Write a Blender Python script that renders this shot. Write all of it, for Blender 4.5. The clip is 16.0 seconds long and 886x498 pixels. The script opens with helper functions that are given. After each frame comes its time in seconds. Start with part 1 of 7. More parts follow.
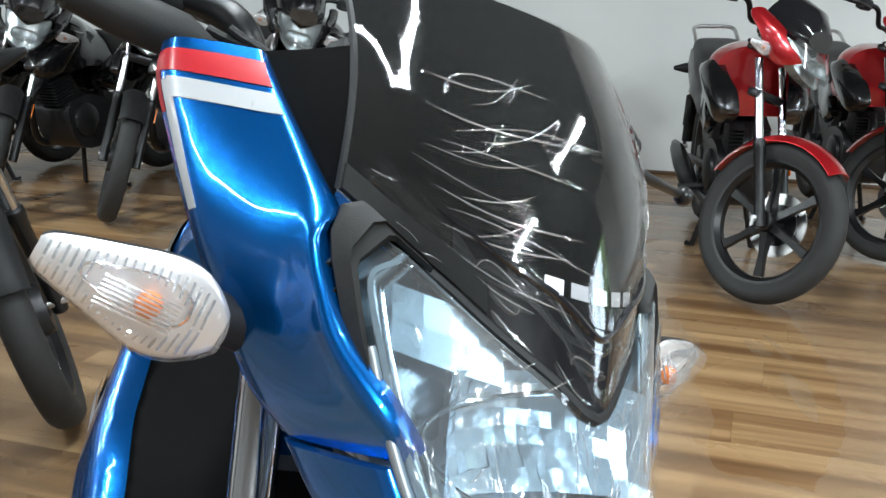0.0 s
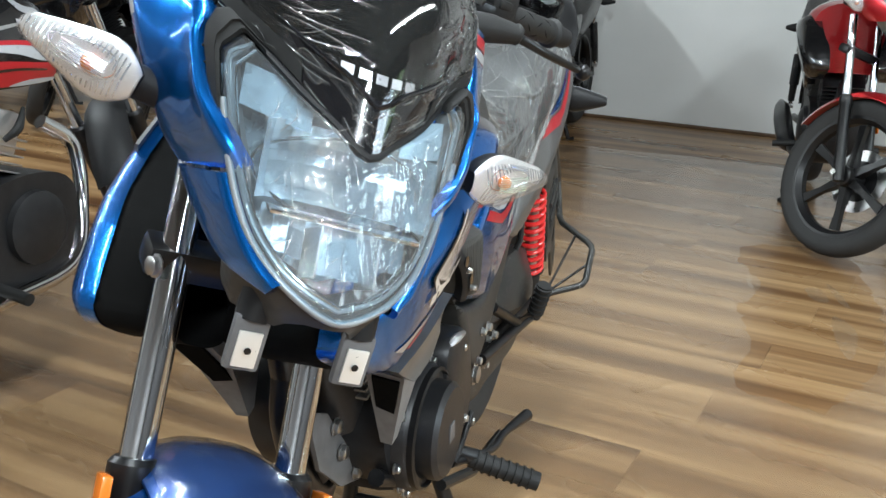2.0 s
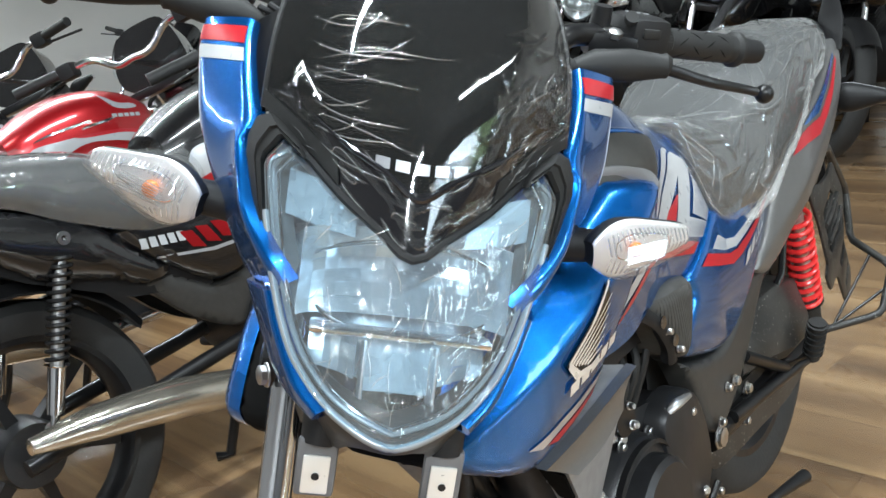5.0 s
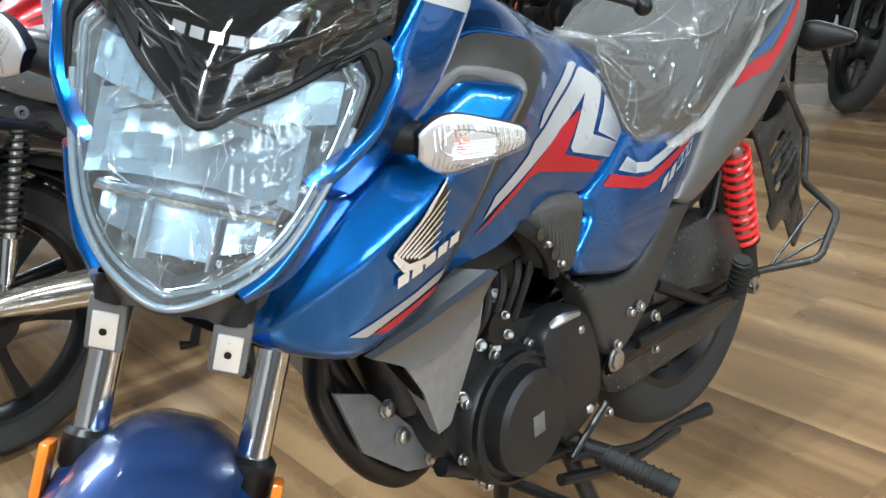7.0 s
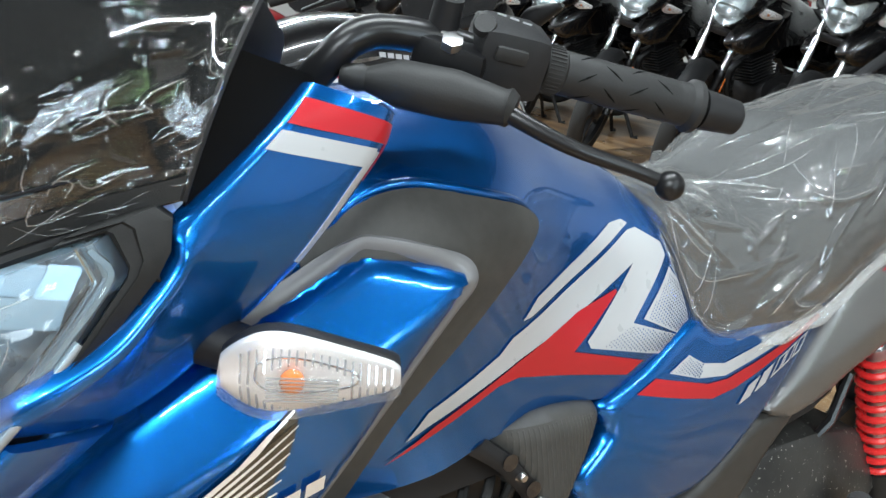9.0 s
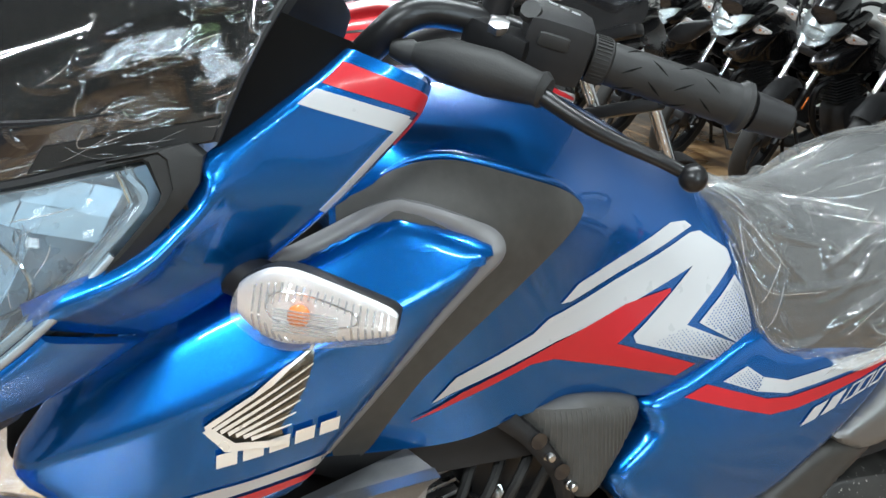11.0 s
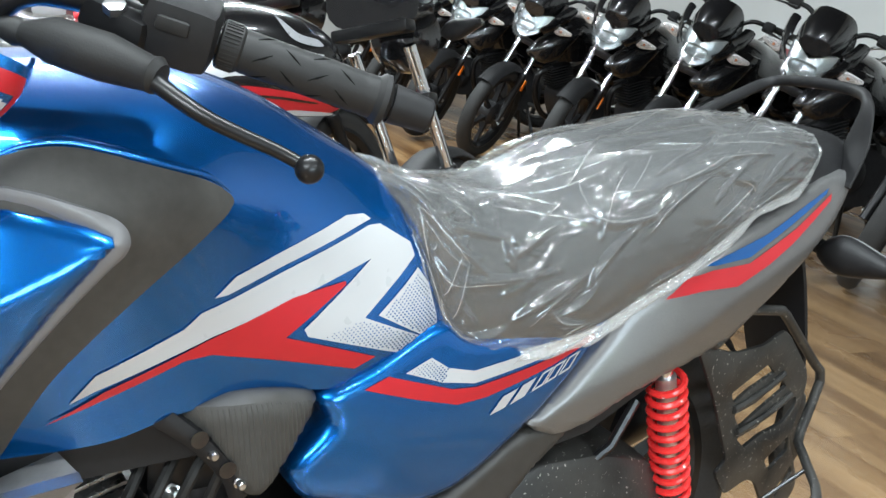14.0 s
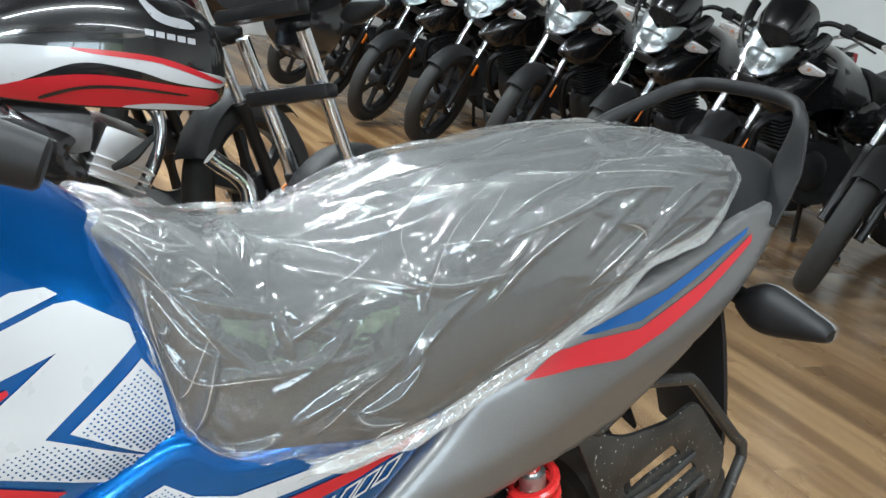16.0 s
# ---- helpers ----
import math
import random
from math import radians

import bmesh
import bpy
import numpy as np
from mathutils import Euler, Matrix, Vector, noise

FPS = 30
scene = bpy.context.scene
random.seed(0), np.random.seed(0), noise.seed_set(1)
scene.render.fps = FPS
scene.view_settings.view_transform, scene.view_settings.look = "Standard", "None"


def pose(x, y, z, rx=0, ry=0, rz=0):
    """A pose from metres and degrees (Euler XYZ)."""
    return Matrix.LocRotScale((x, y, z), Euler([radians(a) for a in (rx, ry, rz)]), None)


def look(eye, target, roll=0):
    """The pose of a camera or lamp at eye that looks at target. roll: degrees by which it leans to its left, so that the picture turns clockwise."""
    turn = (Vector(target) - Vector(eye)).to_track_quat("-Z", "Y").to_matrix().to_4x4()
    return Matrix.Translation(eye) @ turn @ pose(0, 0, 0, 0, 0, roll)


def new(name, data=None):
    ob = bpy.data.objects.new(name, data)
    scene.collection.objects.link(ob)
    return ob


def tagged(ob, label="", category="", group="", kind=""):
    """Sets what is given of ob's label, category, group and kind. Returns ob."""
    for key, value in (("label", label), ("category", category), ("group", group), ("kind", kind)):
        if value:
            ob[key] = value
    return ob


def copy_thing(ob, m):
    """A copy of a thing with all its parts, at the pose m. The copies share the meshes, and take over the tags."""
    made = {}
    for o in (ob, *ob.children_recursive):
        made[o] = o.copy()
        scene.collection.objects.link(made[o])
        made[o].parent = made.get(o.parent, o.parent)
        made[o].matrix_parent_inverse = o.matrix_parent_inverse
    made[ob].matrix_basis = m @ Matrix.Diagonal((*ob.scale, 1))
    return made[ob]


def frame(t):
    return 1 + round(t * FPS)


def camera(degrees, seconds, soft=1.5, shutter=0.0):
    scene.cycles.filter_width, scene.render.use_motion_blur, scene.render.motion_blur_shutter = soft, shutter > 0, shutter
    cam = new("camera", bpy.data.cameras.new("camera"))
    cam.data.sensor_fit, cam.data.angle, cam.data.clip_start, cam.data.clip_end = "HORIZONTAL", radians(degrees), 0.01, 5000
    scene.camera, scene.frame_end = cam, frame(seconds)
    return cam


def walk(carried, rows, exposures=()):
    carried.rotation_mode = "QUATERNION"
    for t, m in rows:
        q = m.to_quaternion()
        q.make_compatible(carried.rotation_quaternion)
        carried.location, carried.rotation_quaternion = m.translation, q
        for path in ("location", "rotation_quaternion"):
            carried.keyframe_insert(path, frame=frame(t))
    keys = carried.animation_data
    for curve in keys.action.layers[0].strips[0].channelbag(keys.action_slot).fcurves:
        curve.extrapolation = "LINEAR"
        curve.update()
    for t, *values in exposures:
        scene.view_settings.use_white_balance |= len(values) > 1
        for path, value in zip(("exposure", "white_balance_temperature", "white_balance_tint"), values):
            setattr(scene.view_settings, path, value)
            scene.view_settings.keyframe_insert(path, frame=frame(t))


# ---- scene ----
cam = camera(49.9, 16.0)
ROWS = [
    (0.0, 0.1780, -0.3711, 1.1031, 74.37, -0.48, 8.46),
    (0.5, 0.2338, -0.3685, 1.0763, 74.24, -1.10, 15.52),
    (1.0, 0.3004, -0.4202, 1.0623, 73.73, -1.45, 17.51),
    (1.5, 0.3822, -0.5203, 1.0600, 73.57, -1.58, 17.97),
    (2.0, 0.4656, -0.5905, 1.0477, 72.26, -1.75, 18.01),
    (2.5, 0.5435, -0.5875, 1.0605, 71.53, 1.66, 20.66),
    (3.0, 0.5874, -0.5675, 1.0820, 73.26, 4.45, 25.60),
    (3.5, 0.5772, -0.5235, 1.1037, 75.78, 5.72, 28.19),
    (6.0, 0.7109, -0.3531, 1.0165, 72.03, 9.43, 43.14),
    (6.5, 0.7603, -0.3559, 0.9983, 70.63, 7.09, 43.31),
    (7.0, 0.7607, -0.2894, 1.0118, 70.53, 5.47, 41.23),
    (7.5, 0.7203, -0.1627, 1.0414, 72.32, 1.48, 42.76),
    (8.0, 0.6885, -0.0451, 1.0606, 73.31, -0.10, 43.66),
    (8.5, 0.6674, 0.0453, 1.0500, 73.34, -0.40, 49.50),
    (11.0, 0.7573, 0.1568, 1.0229, 73.90, -3.53, 66.86),
    (11.5, 0.7632, 0.1572, 1.0218, 73.56, -4.34, 66.90),
    (12.0, 0.7703, 0.1557, 1.0260, 73.68, -4.25, 66.70),
    (12.5, 0.7642, 0.1805, 1.0291, 73.58, -3.91, 66.11),
    (13.0, 0.7695, 0.2138, 1.0351, 73.69, -4.49, 64.26),
    (13.5, 0.7862, 0.2567, 1.0374, 73.93, -5.52, 60.21),
    (14.0, 0.8095, 0.2833, 1.0294, 74.40, -6.28, 57.12),
    (14.5, 0.8149, 0.3202, 1.0187, 73.05, -6.51, 54.87),
    (15.0, 0.7794, 0.3679, 1.0074, 72.15, -6.83, 54.54),
    (15.5, 0.6937, 0.4841, 1.0158, 72.21, -6.79, 55.01),
    (16.0, 0.6650, 0.5607, 1.0426, 73.38, -7.28, 55.71),
]
walk(cam, [(t, pose(*place)) for t, *place in ROWS], ((0.0, 0.0), (2.0, -0.04), (3.5, 0.06), (7.0, 0.07), (8.5, 0.02), (11.0, 0.05), (14.5, 0.22), (15.0, 0.22), (16.0, 0.08)))

# ---- world and lights ----
world = bpy.data.worlds.new("world")
scene.world = world
world.use_nodes = True
world.node_tree.nodes["Background"].inputs[0].default_value = (0.8, 0.9, 1.0, 1)
world.node_tree.nodes["Background"].inputs[1].default_value = 0.025
scene.view_settings.exposure = 0.0

WALL = -10.0  # the back wall's direction in plan


def room(u, v, z=0.0):
    """A place in the room: u along the back wall, v out from it."""
    a = radians(WALL)
    return Vector((-0.6 + u * math.cos(a) + v * math.sin(a), 5.65 + u * math.sin(a) - v * math.cos(a), z))


# ---- materials ----
def nodes_of(name):
    m = bpy.data.materials.new(name)
    m.use_nodes = True
    n, l = m.node_tree.nodes, m.node_tree.links
    return m, n, l, n["Principled BSDF"]


def noise_node(n, l, scale, detail=4.0, stretch=(1, 1, 1), rough=0.5):
    tc = n.new("ShaderNodeTexCoord")
    mp = n.new("ShaderNodeMapping")
    mp.inputs["Scale"].default_value = stretch
    tx = n.new("ShaderNodeTexNoise")
    tx.inputs["Scale"].default_value = scale
    tx.inputs["Detail"].default_value = detail
    tx.inputs["Roughness"].default_value = rough
    l.new(tc.outputs["Object"], mp.inputs["Vector"])
    l.new(mp.outputs["Vector"], tx.inputs["Vector"])
    return tx


def ramp_node(n, l, source, stops):
    r = n.new("ShaderNodeValToRGB")
    e = r.color_ramp.elements
    while len(e) < len(stops):
        e.new(0.5)
    for el, (p, c) in zip(e, stops):
        el.position = p
        el.color = c if len(c) == 4 else (*c, 1)
    l.new(source, r.inputs["Fac"])
    return r


def plain(name, colour, rough=0.5, metal=0.0, coat=0.0, bump=0.0, scale=60.0, vary=0.12, wear=0.08, ior=1.5):
    """A painted, moulded or bare surface with fine relief, uneven gloss and slight tone changes."""
    m, n, l, b = nodes_of(name)
    t1 = noise_node(n, l, scale, 5)
    t2 = noise_node(n, l, scale * 0.08 + 2.0, 3)
    lo = tuple(c * (1 - vary) for c in colour)
    hi = tuple(min(1, c * (1 + vary)) for c in colour)
    r = ramp_node(n, l, t2.outputs["Fac"], [(0.3, lo), (0.7, hi)])
    l.new(r.outputs["Color"], b.inputs["Base Color"])
    mr = n.new("ShaderNodeMapRange")
    mr.inputs["To Min"].default_value = max(0.02, rough - wear)
    mr.inputs["To Max"].default_value = min(1, rough + wear)
    l.new(t1.outputs["Fac"], mr.inputs["Value"])
    l.new(mr.outputs["Result"], b.inputs["Roughness"])
    b.inputs["Metallic"].default_value = metal
    b.inputs["IOR"].default_value = ior
    if coat:
        b.inputs["Coat Weight"].default_value = coat
        b.inputs["Coat Roughness"].default_value = 0.04
    if bump:
        bp = n.new("ShaderNodeBump")
        bp.inputs["Strength"].default_value = bump
        bp.inputs["Distance"].default_value = 0.002
        l.new(t1.outputs["Fac"], bp.inputs["Height"])
        l.new(bp.outputs["Normal"], b.inputs["Normal"])
    return m


def flake_paint(name, colour, rough=0.3, metal=0.55, coat=1.0):
    """Metallic lacquer: fine flakes under a clear coat."""
    m, n, l, b = nodes_of(name)
    t1 = noise_node(n, l, 2600, 1)
    r = ramp_node(n, l, t1.outputs["Fac"], [(0.35, tuple(c * 0.75 for c in colour)), (0.7, tuple(min(1, c * 1.3) for c in colour))])
    l.new(r.outputs["Color"], b.inputs["Base Color"])
    b.inputs["Metallic"].default_value = metal
    b.inputs["Roughness"].default_value = rough
    b.inputs["Coat Weight"].default_value = coat
    b.inputs["Coat Roughness"].default_value = 0.03
    t2 = noise_node(n, l, 9, 2)
    bp = n.new("ShaderNodeBump")
    bp.inputs["Strength"].default_value = 0.04
    bp.inputs["Distance"].default_value = 0.01
    l.new(t2.outputs["Fac"], bp.inputs["Height"])
    l.new(bp.outputs["Normal"], b.inputs["Coat Normal"])
    return m


def clear(name, tint=(1, 1, 1), see=0.8, rough=0.08, haze=0.0, bump=0.0, scale=40.0, shine=1.0, crumple=False, milk=(0.8, 0.82, 0.82)):
    """Thin clear plastic: see-through, with a glossy skin and an optional milky haze."""
    m, n, l, b = nodes_of(name)
    n.remove(b)
    out = n["Material Output"]
    tr = n.new("ShaderNodeBsdfTransparent")
    tr.inputs["Color"].default_value = (*tint, 1)
    gl = n.new("ShaderNodeBsdfGlossy")
    gl.inputs["Roughness"].default_value = rough
    gl.inputs["Color"].default_value = (shine, shine, shine, 1)
    df = n.new("ShaderNodeBsdfDiffuse")
    df.inputs["Color"].default_value = (*milk, 1)
    fr = n.new("ShaderNodeLayerWeight")
    fr.inputs["Blend"].default_value = 0.5
    pw = n.new("ShaderNodeMath")
    pw.operation = "POWER"
    pw.inputs[1].default_value = 5.0
    l.new(fr.outputs["Facing"], pw.inputs[0])
    hz = n.new("ShaderNodeMixShader")
    hz.inputs["Fac"].default_value = haze
    l.new(tr.outputs[0], hz.inputs[1])
    l.new(df.outputs[0], hz.inputs[2])
    mx = n.new("ShaderNodeMixShader")
    ma = n.new("ShaderNodeMath")
    ma.operation = "MULTIPLY_ADD"
    ma.inputs[1].default_value = 0.9
    ma.inputs[2].default_value = 1.04 - see
    l.new(pw.outputs[0], ma.inputs[0])
    l.new(ma.outputs[0], mx.inputs["Fac"])
    l.new(hz.outputs[0], mx.inputs[1])
    l.new(gl.outputs[0], mx.inputs[2])
    l.new(mx.outputs[0], out.inputs["Surface"])
    if bump:
        tx = noise_node(n, l, scale, 3, (1, 1, 1))
        height = tx.outputs["Fac"]
        if crumple:
            wob = n.new("ShaderNodeVectorMath")
            wob.operation = "MULTIPLY_ADD"
            wob.inputs[1].default_value = (0.06, 0.06, 0.06)
            l.new(tx.outputs["Color"], wob.inputs[0])
            l.new(n["Texture Coordinate"].outputs["Object"], wob.inputs[2])
            vo = n.new("ShaderNodeTexVoronoi")
            vo.feature = "F1"
            vo.inputs["Scale"].default_value = 22
            l.new(wob.outputs[0], vo.inputs["Vector"])
            height = vo.outputs["Distance"]
        bp = n.new("ShaderNodeBump")
        bp.inputs["Strength"].default_value = bump
        bp.inputs["Distance"].default_value = 0.01
        l.new(height, bp.inputs["Height"])
        for s in (gl, df):
            l.new(bp.outputs["Normal"], s.inputs["Normal"])
        l.new(bp.outputs["Normal"], fr.inputs["Normal"])
    return m


BLUE = flake_paint("blue lacquer", (0.0008, 0.140, 0.51), 0.26, 0.84)
NAVY = flake_paint("deep blue lacquer", (0.002, 0.070, 0.31))
SILVER = flake_paint("grey lacquer", (0.17, 0.17, 0.17), 0.38, 0.6, 0.3)
RED_PAINT = flake_paint("red lacquer", (0.42, 0.01, 0.015))
BLACK_PAINT = flake_paint("black lacquer", (0.008, 0.008, 0.009), 0.25, 0.2)
BLACK = plain("black plastic", (0.010, 0.010, 0.011), 0.55, bump=0.12, scale=1400, ior=1.38)
PAD = plain("matt black panel", (0.046, 0.045, 0.042), 0.55, bump=0.1, scale=1200)
SATIN = plain("satin black metal", (0.012, 0.012, 0.013), 0.32, 0.3, bump=0.05)
GREY = plain("grey plastic", (0.15, 0.15, 0.155), 0.42, 0.25, bump=0.08, scale=700)
SCOOP = plain("pale grey plastic", (0.26, 0.26, 0.265), 0.42, 0.2, bump=0.08, scale=700)
CASE = plain("dark engine casing", (0.030, 0.030, 0.032), 0.38, 0.5, bump=0.15, scale=500)
RUBBER = plain("rubber", (0.014, 0.014, 0.014), 0.60, bump=0.08, scale=700, ior=1.42)
TYRE = plain("tyre rubber", (0.018, 0.018, 0.018), 0.7, bump=0.25, scale=200)
CHROME = plain("chrome", (0.75, 0.76, 0.78), 0.09, 1.0, wear=0.04, vary=0.03)
BRIGHT = plain("bright emblem plating", (0.86, 0.84, 0.80), 0.3, 0.45, coat=0.4, vary=0.04)
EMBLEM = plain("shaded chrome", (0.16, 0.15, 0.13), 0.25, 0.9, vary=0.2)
STEEL = plain("zinc steel", (0.55, 0.55, 0.55), 0.3, 1.0, vary=0.15)
ALLOY = plain("bright alloy", (0.6, 0.6, 0.6), 0.38, 0.9, bump=0.1)
SEAT = plain("black seat vinyl", (0.02, 0.02, 0.021), 0.5, bump=0.35, scale=500)
WHITE = plain("white sticker", (0.42, 0.43, 0.445), 0.3, coat=0.5, vary=0.03)
SILVER_LINE = plain("silver sticker", (0.5, 0.51, 0.54), 0.3, 0.5, coat=0.5, vary=0.04)
RED = plain("red sticker", (0.42, 0.010, 0.018), 0.34, coat=0.3, vary=0.05)
SPRING = plain("red spring paint", (0.78, 0.03, 0.03), 0.28, coat=0.6, vary=0.05)
AMBER = plain("amber lens", (0.9, 0.22, 0.02), 0.2, coat=0.6)
REFLECTOR = plain("lamp reflector", (0.62, 0.68, 0.74), 0.22, 0.65, wear=0.1, vary=0.04, bump=0.25, scale=120)
FRAME_GREY = plain("dark grey plastic", (0.040, 0.039, 0.037), 0.45, 0.1, bump=0.1, scale=800)
LAMP_BACK = plain("lamp inner chrome", (0.52, 0.60, 0.67), 0.28, 0.35, vary=0.12, scale=40)
SILVER_TRIM = plain("grey soft-edged paint", (0.16, 0.16, 0.165), 0.45, 0.1, coat=0.1)
BROW = plain("dark grey moulded plastic", (0.017, 0.017, 0.017), 0.6, bump=0.12, scale=1200, ior=1.36)
BEZEL = plain("satin silver bezel", (0.30, 0.32, 0.34), 0.35, 0.4)
PALE_CHROME = plain("wrapped chrome", (0.62, 0.58, 0.50), 0.18, 0.9, vary=0.1, bump=0.1, scale=40)
SMOKE_SOLID = plain("dark screen plastic", (0.012, 0.012, 0.014), 0.12, 0.0, coat=1.0)
LENS = clear("clear lens", (0.97, 0.97, 0.98), 0.985, 0.05, 0.035, 0.28, 160)
LAMP_COVER = clear("moulded lamp cover", (0.80, 0.93, 1.0), 1.02, 0.35, 0.05)
RIB = clear("moulded lens ribs", (0.82, 0.84, 0.86), 0.72, 0.08, 0.10)
LAMP_GLASS = clear("headlamp cover", (0.90, 0.96, 1.0), 0.99, 0.08, 0.05)
SMOKE = clear("smoked screen", (0.11, 0.11, 0.12), 0.985, 0.04)
FILM = clear("clear wrapping film", (0.97, 0.97, 0.97), 0.988, 0.06, 0.012, 0.06, 60)
CREASE = clear("film fold", (1, 1, 1), 0.80, 0.10, 0.14)
SEAT_FILM = clear("crumpled plastic bag", (0.94, 0.95, 0.95), 0.965, 0.07, 0.085, 0.12, 40)
SCREEN_FILM = clear("clear screen film", (0.97, 0.97, 0.97), 0.985, 0.03, 0.016, 0.02, 60)
GUARD_FILM = clear("dull clear film", (0.95, 0.96, 0.97), 0.99, 0.12, 0.022, 0.12, 28, shine=0.7)
FLOOR_FILM = clear("milky floor film", (1.0, 1.0, 1.0), 0.995, 0.22, 0.06, 0.1, 30, milk=(0.84, 0.66, 0.45))
def dusty(name, colour, dust):
    """Moulded black plastic with dried mud specks and a thin dust film."""
    m, n, l, b = nodes_of(name)
    speck, film = noise_node(n, l, 230, 3), noise_node(n, l, 14, 5)
    r1 = ramp_node(n, l, speck.outputs["Fac"], [(0.665, (0, 0, 0)), (0.70, (1, 1, 1))])
    r2 = ramp_node(n, l, film.outputs["Fac"], [(0.35, (0.0, 0.0, 0.0)), (0.8, (0.11, 0.11, 0.11))])
    add = n.new("ShaderNodeMath")
    add.operation = "MAXIMUM"
    l.new(r1.outputs[0], add.inputs[0])
    l.new(r2.outputs[0], add.inputs[1])
    mix = n.new("ShaderNodeMixRGB")
    mix.inputs[1].default_value, mix.inputs[2].default_value = (*colour, 1), (*dust, 1)
    l.new(add.outputs[0], mix.inputs["Fac"])
    l.new(mix.outputs[0], b.inputs["Base Color"])
    b.inputs["Roughness"].default_value = 0.42
    bp = n.new("ShaderNodeBump")
    bp.inputs["Strength"].default_value, bp.inputs["Distance"].default_value = 0.25, 0.001
    l.new(speck.outputs["Fac"], bp.inputs["Height"])
    l.new(bp.outputs[0], b.inputs["Normal"])
    return m


DUSTY = dusty("mud-specked black plastic", (0.010, 0.010, 0.010), (0.34, 0.33, 0.30))
# near-black, hardly any gloss: the shade of recesses is put into the colour
SHADE_BLACK = plain("black plastic with shade in its colour", (0.006, 0.006, 0.006), 0.8, ior=1.12)
SIGNAL_BACK = plain("ribbed bright plastic", (0.80, 0.79, 0.78), 0.32, 0.6, bump=0.15, scale=140, vary=0.12)
HEM = clear("gathered film hem", (1, 1, 1), 0.9, 0.1, 0.28, 0.3, 120)
FAR_LAMP = plain("clear far lamp", (0.40, 0.41, 0.40), 0.22, 0.7, bump=0.9, scale=70, vary=0.4)
# fin metal, its colour raised for the light that the fins catch
FIN = plain("pale fin metal", (0.34, 0.34, 0.345), 0.28, 0.85, bump=0.1)


def floor_material():
    m, n, l, b = nodes_of("wood laminate")
    info = n.new("ShaderNodeObjectInfo")
    geo = n.new("ShaderNodeNewGeometry")
    along = n.new("ShaderNodeMapping")
    along.inputs["Rotation"].default_value = (0, 0, radians(-WALL))
    l.new(geo.outputs["Position"], along.inputs["Vector"])
    off = n.new("ShaderNodeVectorMath")
    off.operation = "MULTIPLY_ADD"
    rnd = n.new("ShaderNodeCombineXYZ")
    for k in range(3):
        l.new(info.outputs["Random"], rnd.inputs[k])
    off.inputs[1].default_value = (3.0, 0.012, 0.0)
    l.new(rnd.outputs[0], off.inputs[0])
    l.new(along.outputs[0], off.inputs[2])
    def stretched(scale, stretch, detail):
        mp = n.new("ShaderNodeMapping")
        mp.inputs["Scale"].default_value = stretch
        l.new(off.outputs[0], mp.inputs["Vector"])
        t = n.new("ShaderNodeTexNoise")
        t.inputs["Scale"].default_value = scale
        t.inputs["Detail"].default_value = detail
        l.new(mp.outputs[0], t.inputs["Vector"])
        return t
    band = stretched(9.0, (0.035, 1, 1), 3)
    grain = stretched(60, (0.03, 1, 1), 6)
    r1 = ramp_node(n, l, band.outputs["Fac"], [(0.30, (0.095, 0.043, 0.017)), (0.47, (0.215, 0.115, 0.048)), (0.64, (0.400, 0.248, 0.120))])
    r2 = ramp_node(n, l, grain.outputs["Fac"], [(0.3, (0.72, 0.70, 0.66)), (0.65, (1, 1, 1))])
    mul = n.new("ShaderNodeMixRGB")
    mul.blend_type = "MULTIPLY"
    mul.inputs["Fac"].default_value = 0.8
    l.new(r1.outputs[0], mul.inputs[1])
    l.new(r2.outputs[0], mul.inputs[2])
    l.new(mul.outputs[0], b.inputs["Base Color"])
    dirt = noise_node(n, l, 1.3, 4)
    mr = n.new("ShaderNodeMapRange")
    mr.inputs["To Min"].default_value = 0.16
    mr.inputs["To Max"].default_value = 0.42
    l.new(dirt.outputs["Fac"], mr.inputs["Value"])
    l.new(mr.outputs[0], b.inputs["Roughness"])
    bp = n.new("ShaderNodeBump")
    bp.inputs["Strength"].default_value = 0.12
    bp.inputs["Distance"].default_value = 0.001
    l.new(grain.outputs["Fac"], bp.inputs["Height"])
    l.new(bp.outputs[0], b.inputs["Normal"])
    return m


FLOOR = floor_material()
SKIRTING = plain("dark wood skirting", (0.11, 0.062, 0.032), 0.45, bump=0.2, scale=40, vary=0.3)


def wall_material():
    m, n, l, b = nodes_of("white wall paint")
    t1, t2 = noise_node(n, l, 1.2, 5), noise_node(n, l, 90, 4)
    r = ramp_node(n, l, t1.outputs["Fac"], [(0.3, (0.72, 0.74, 0.73)), (0.7, (0.82, 0.83, 0.82))])
    l.new(r.outputs[0], b.inputs["Base Color"])
    b.inputs["Roughness"].default_value = 0.55
    bp = n.new("ShaderNodeBump")
    bp.inputs["Strength"].default_value = 0.15
    bp.inputs["Distance"].default_value = 0.003
    l.new(t2.outputs["Fac"], bp.inputs["Height"])
    l.new(bp.outputs[0], b.inputs["Normal"])
    return m


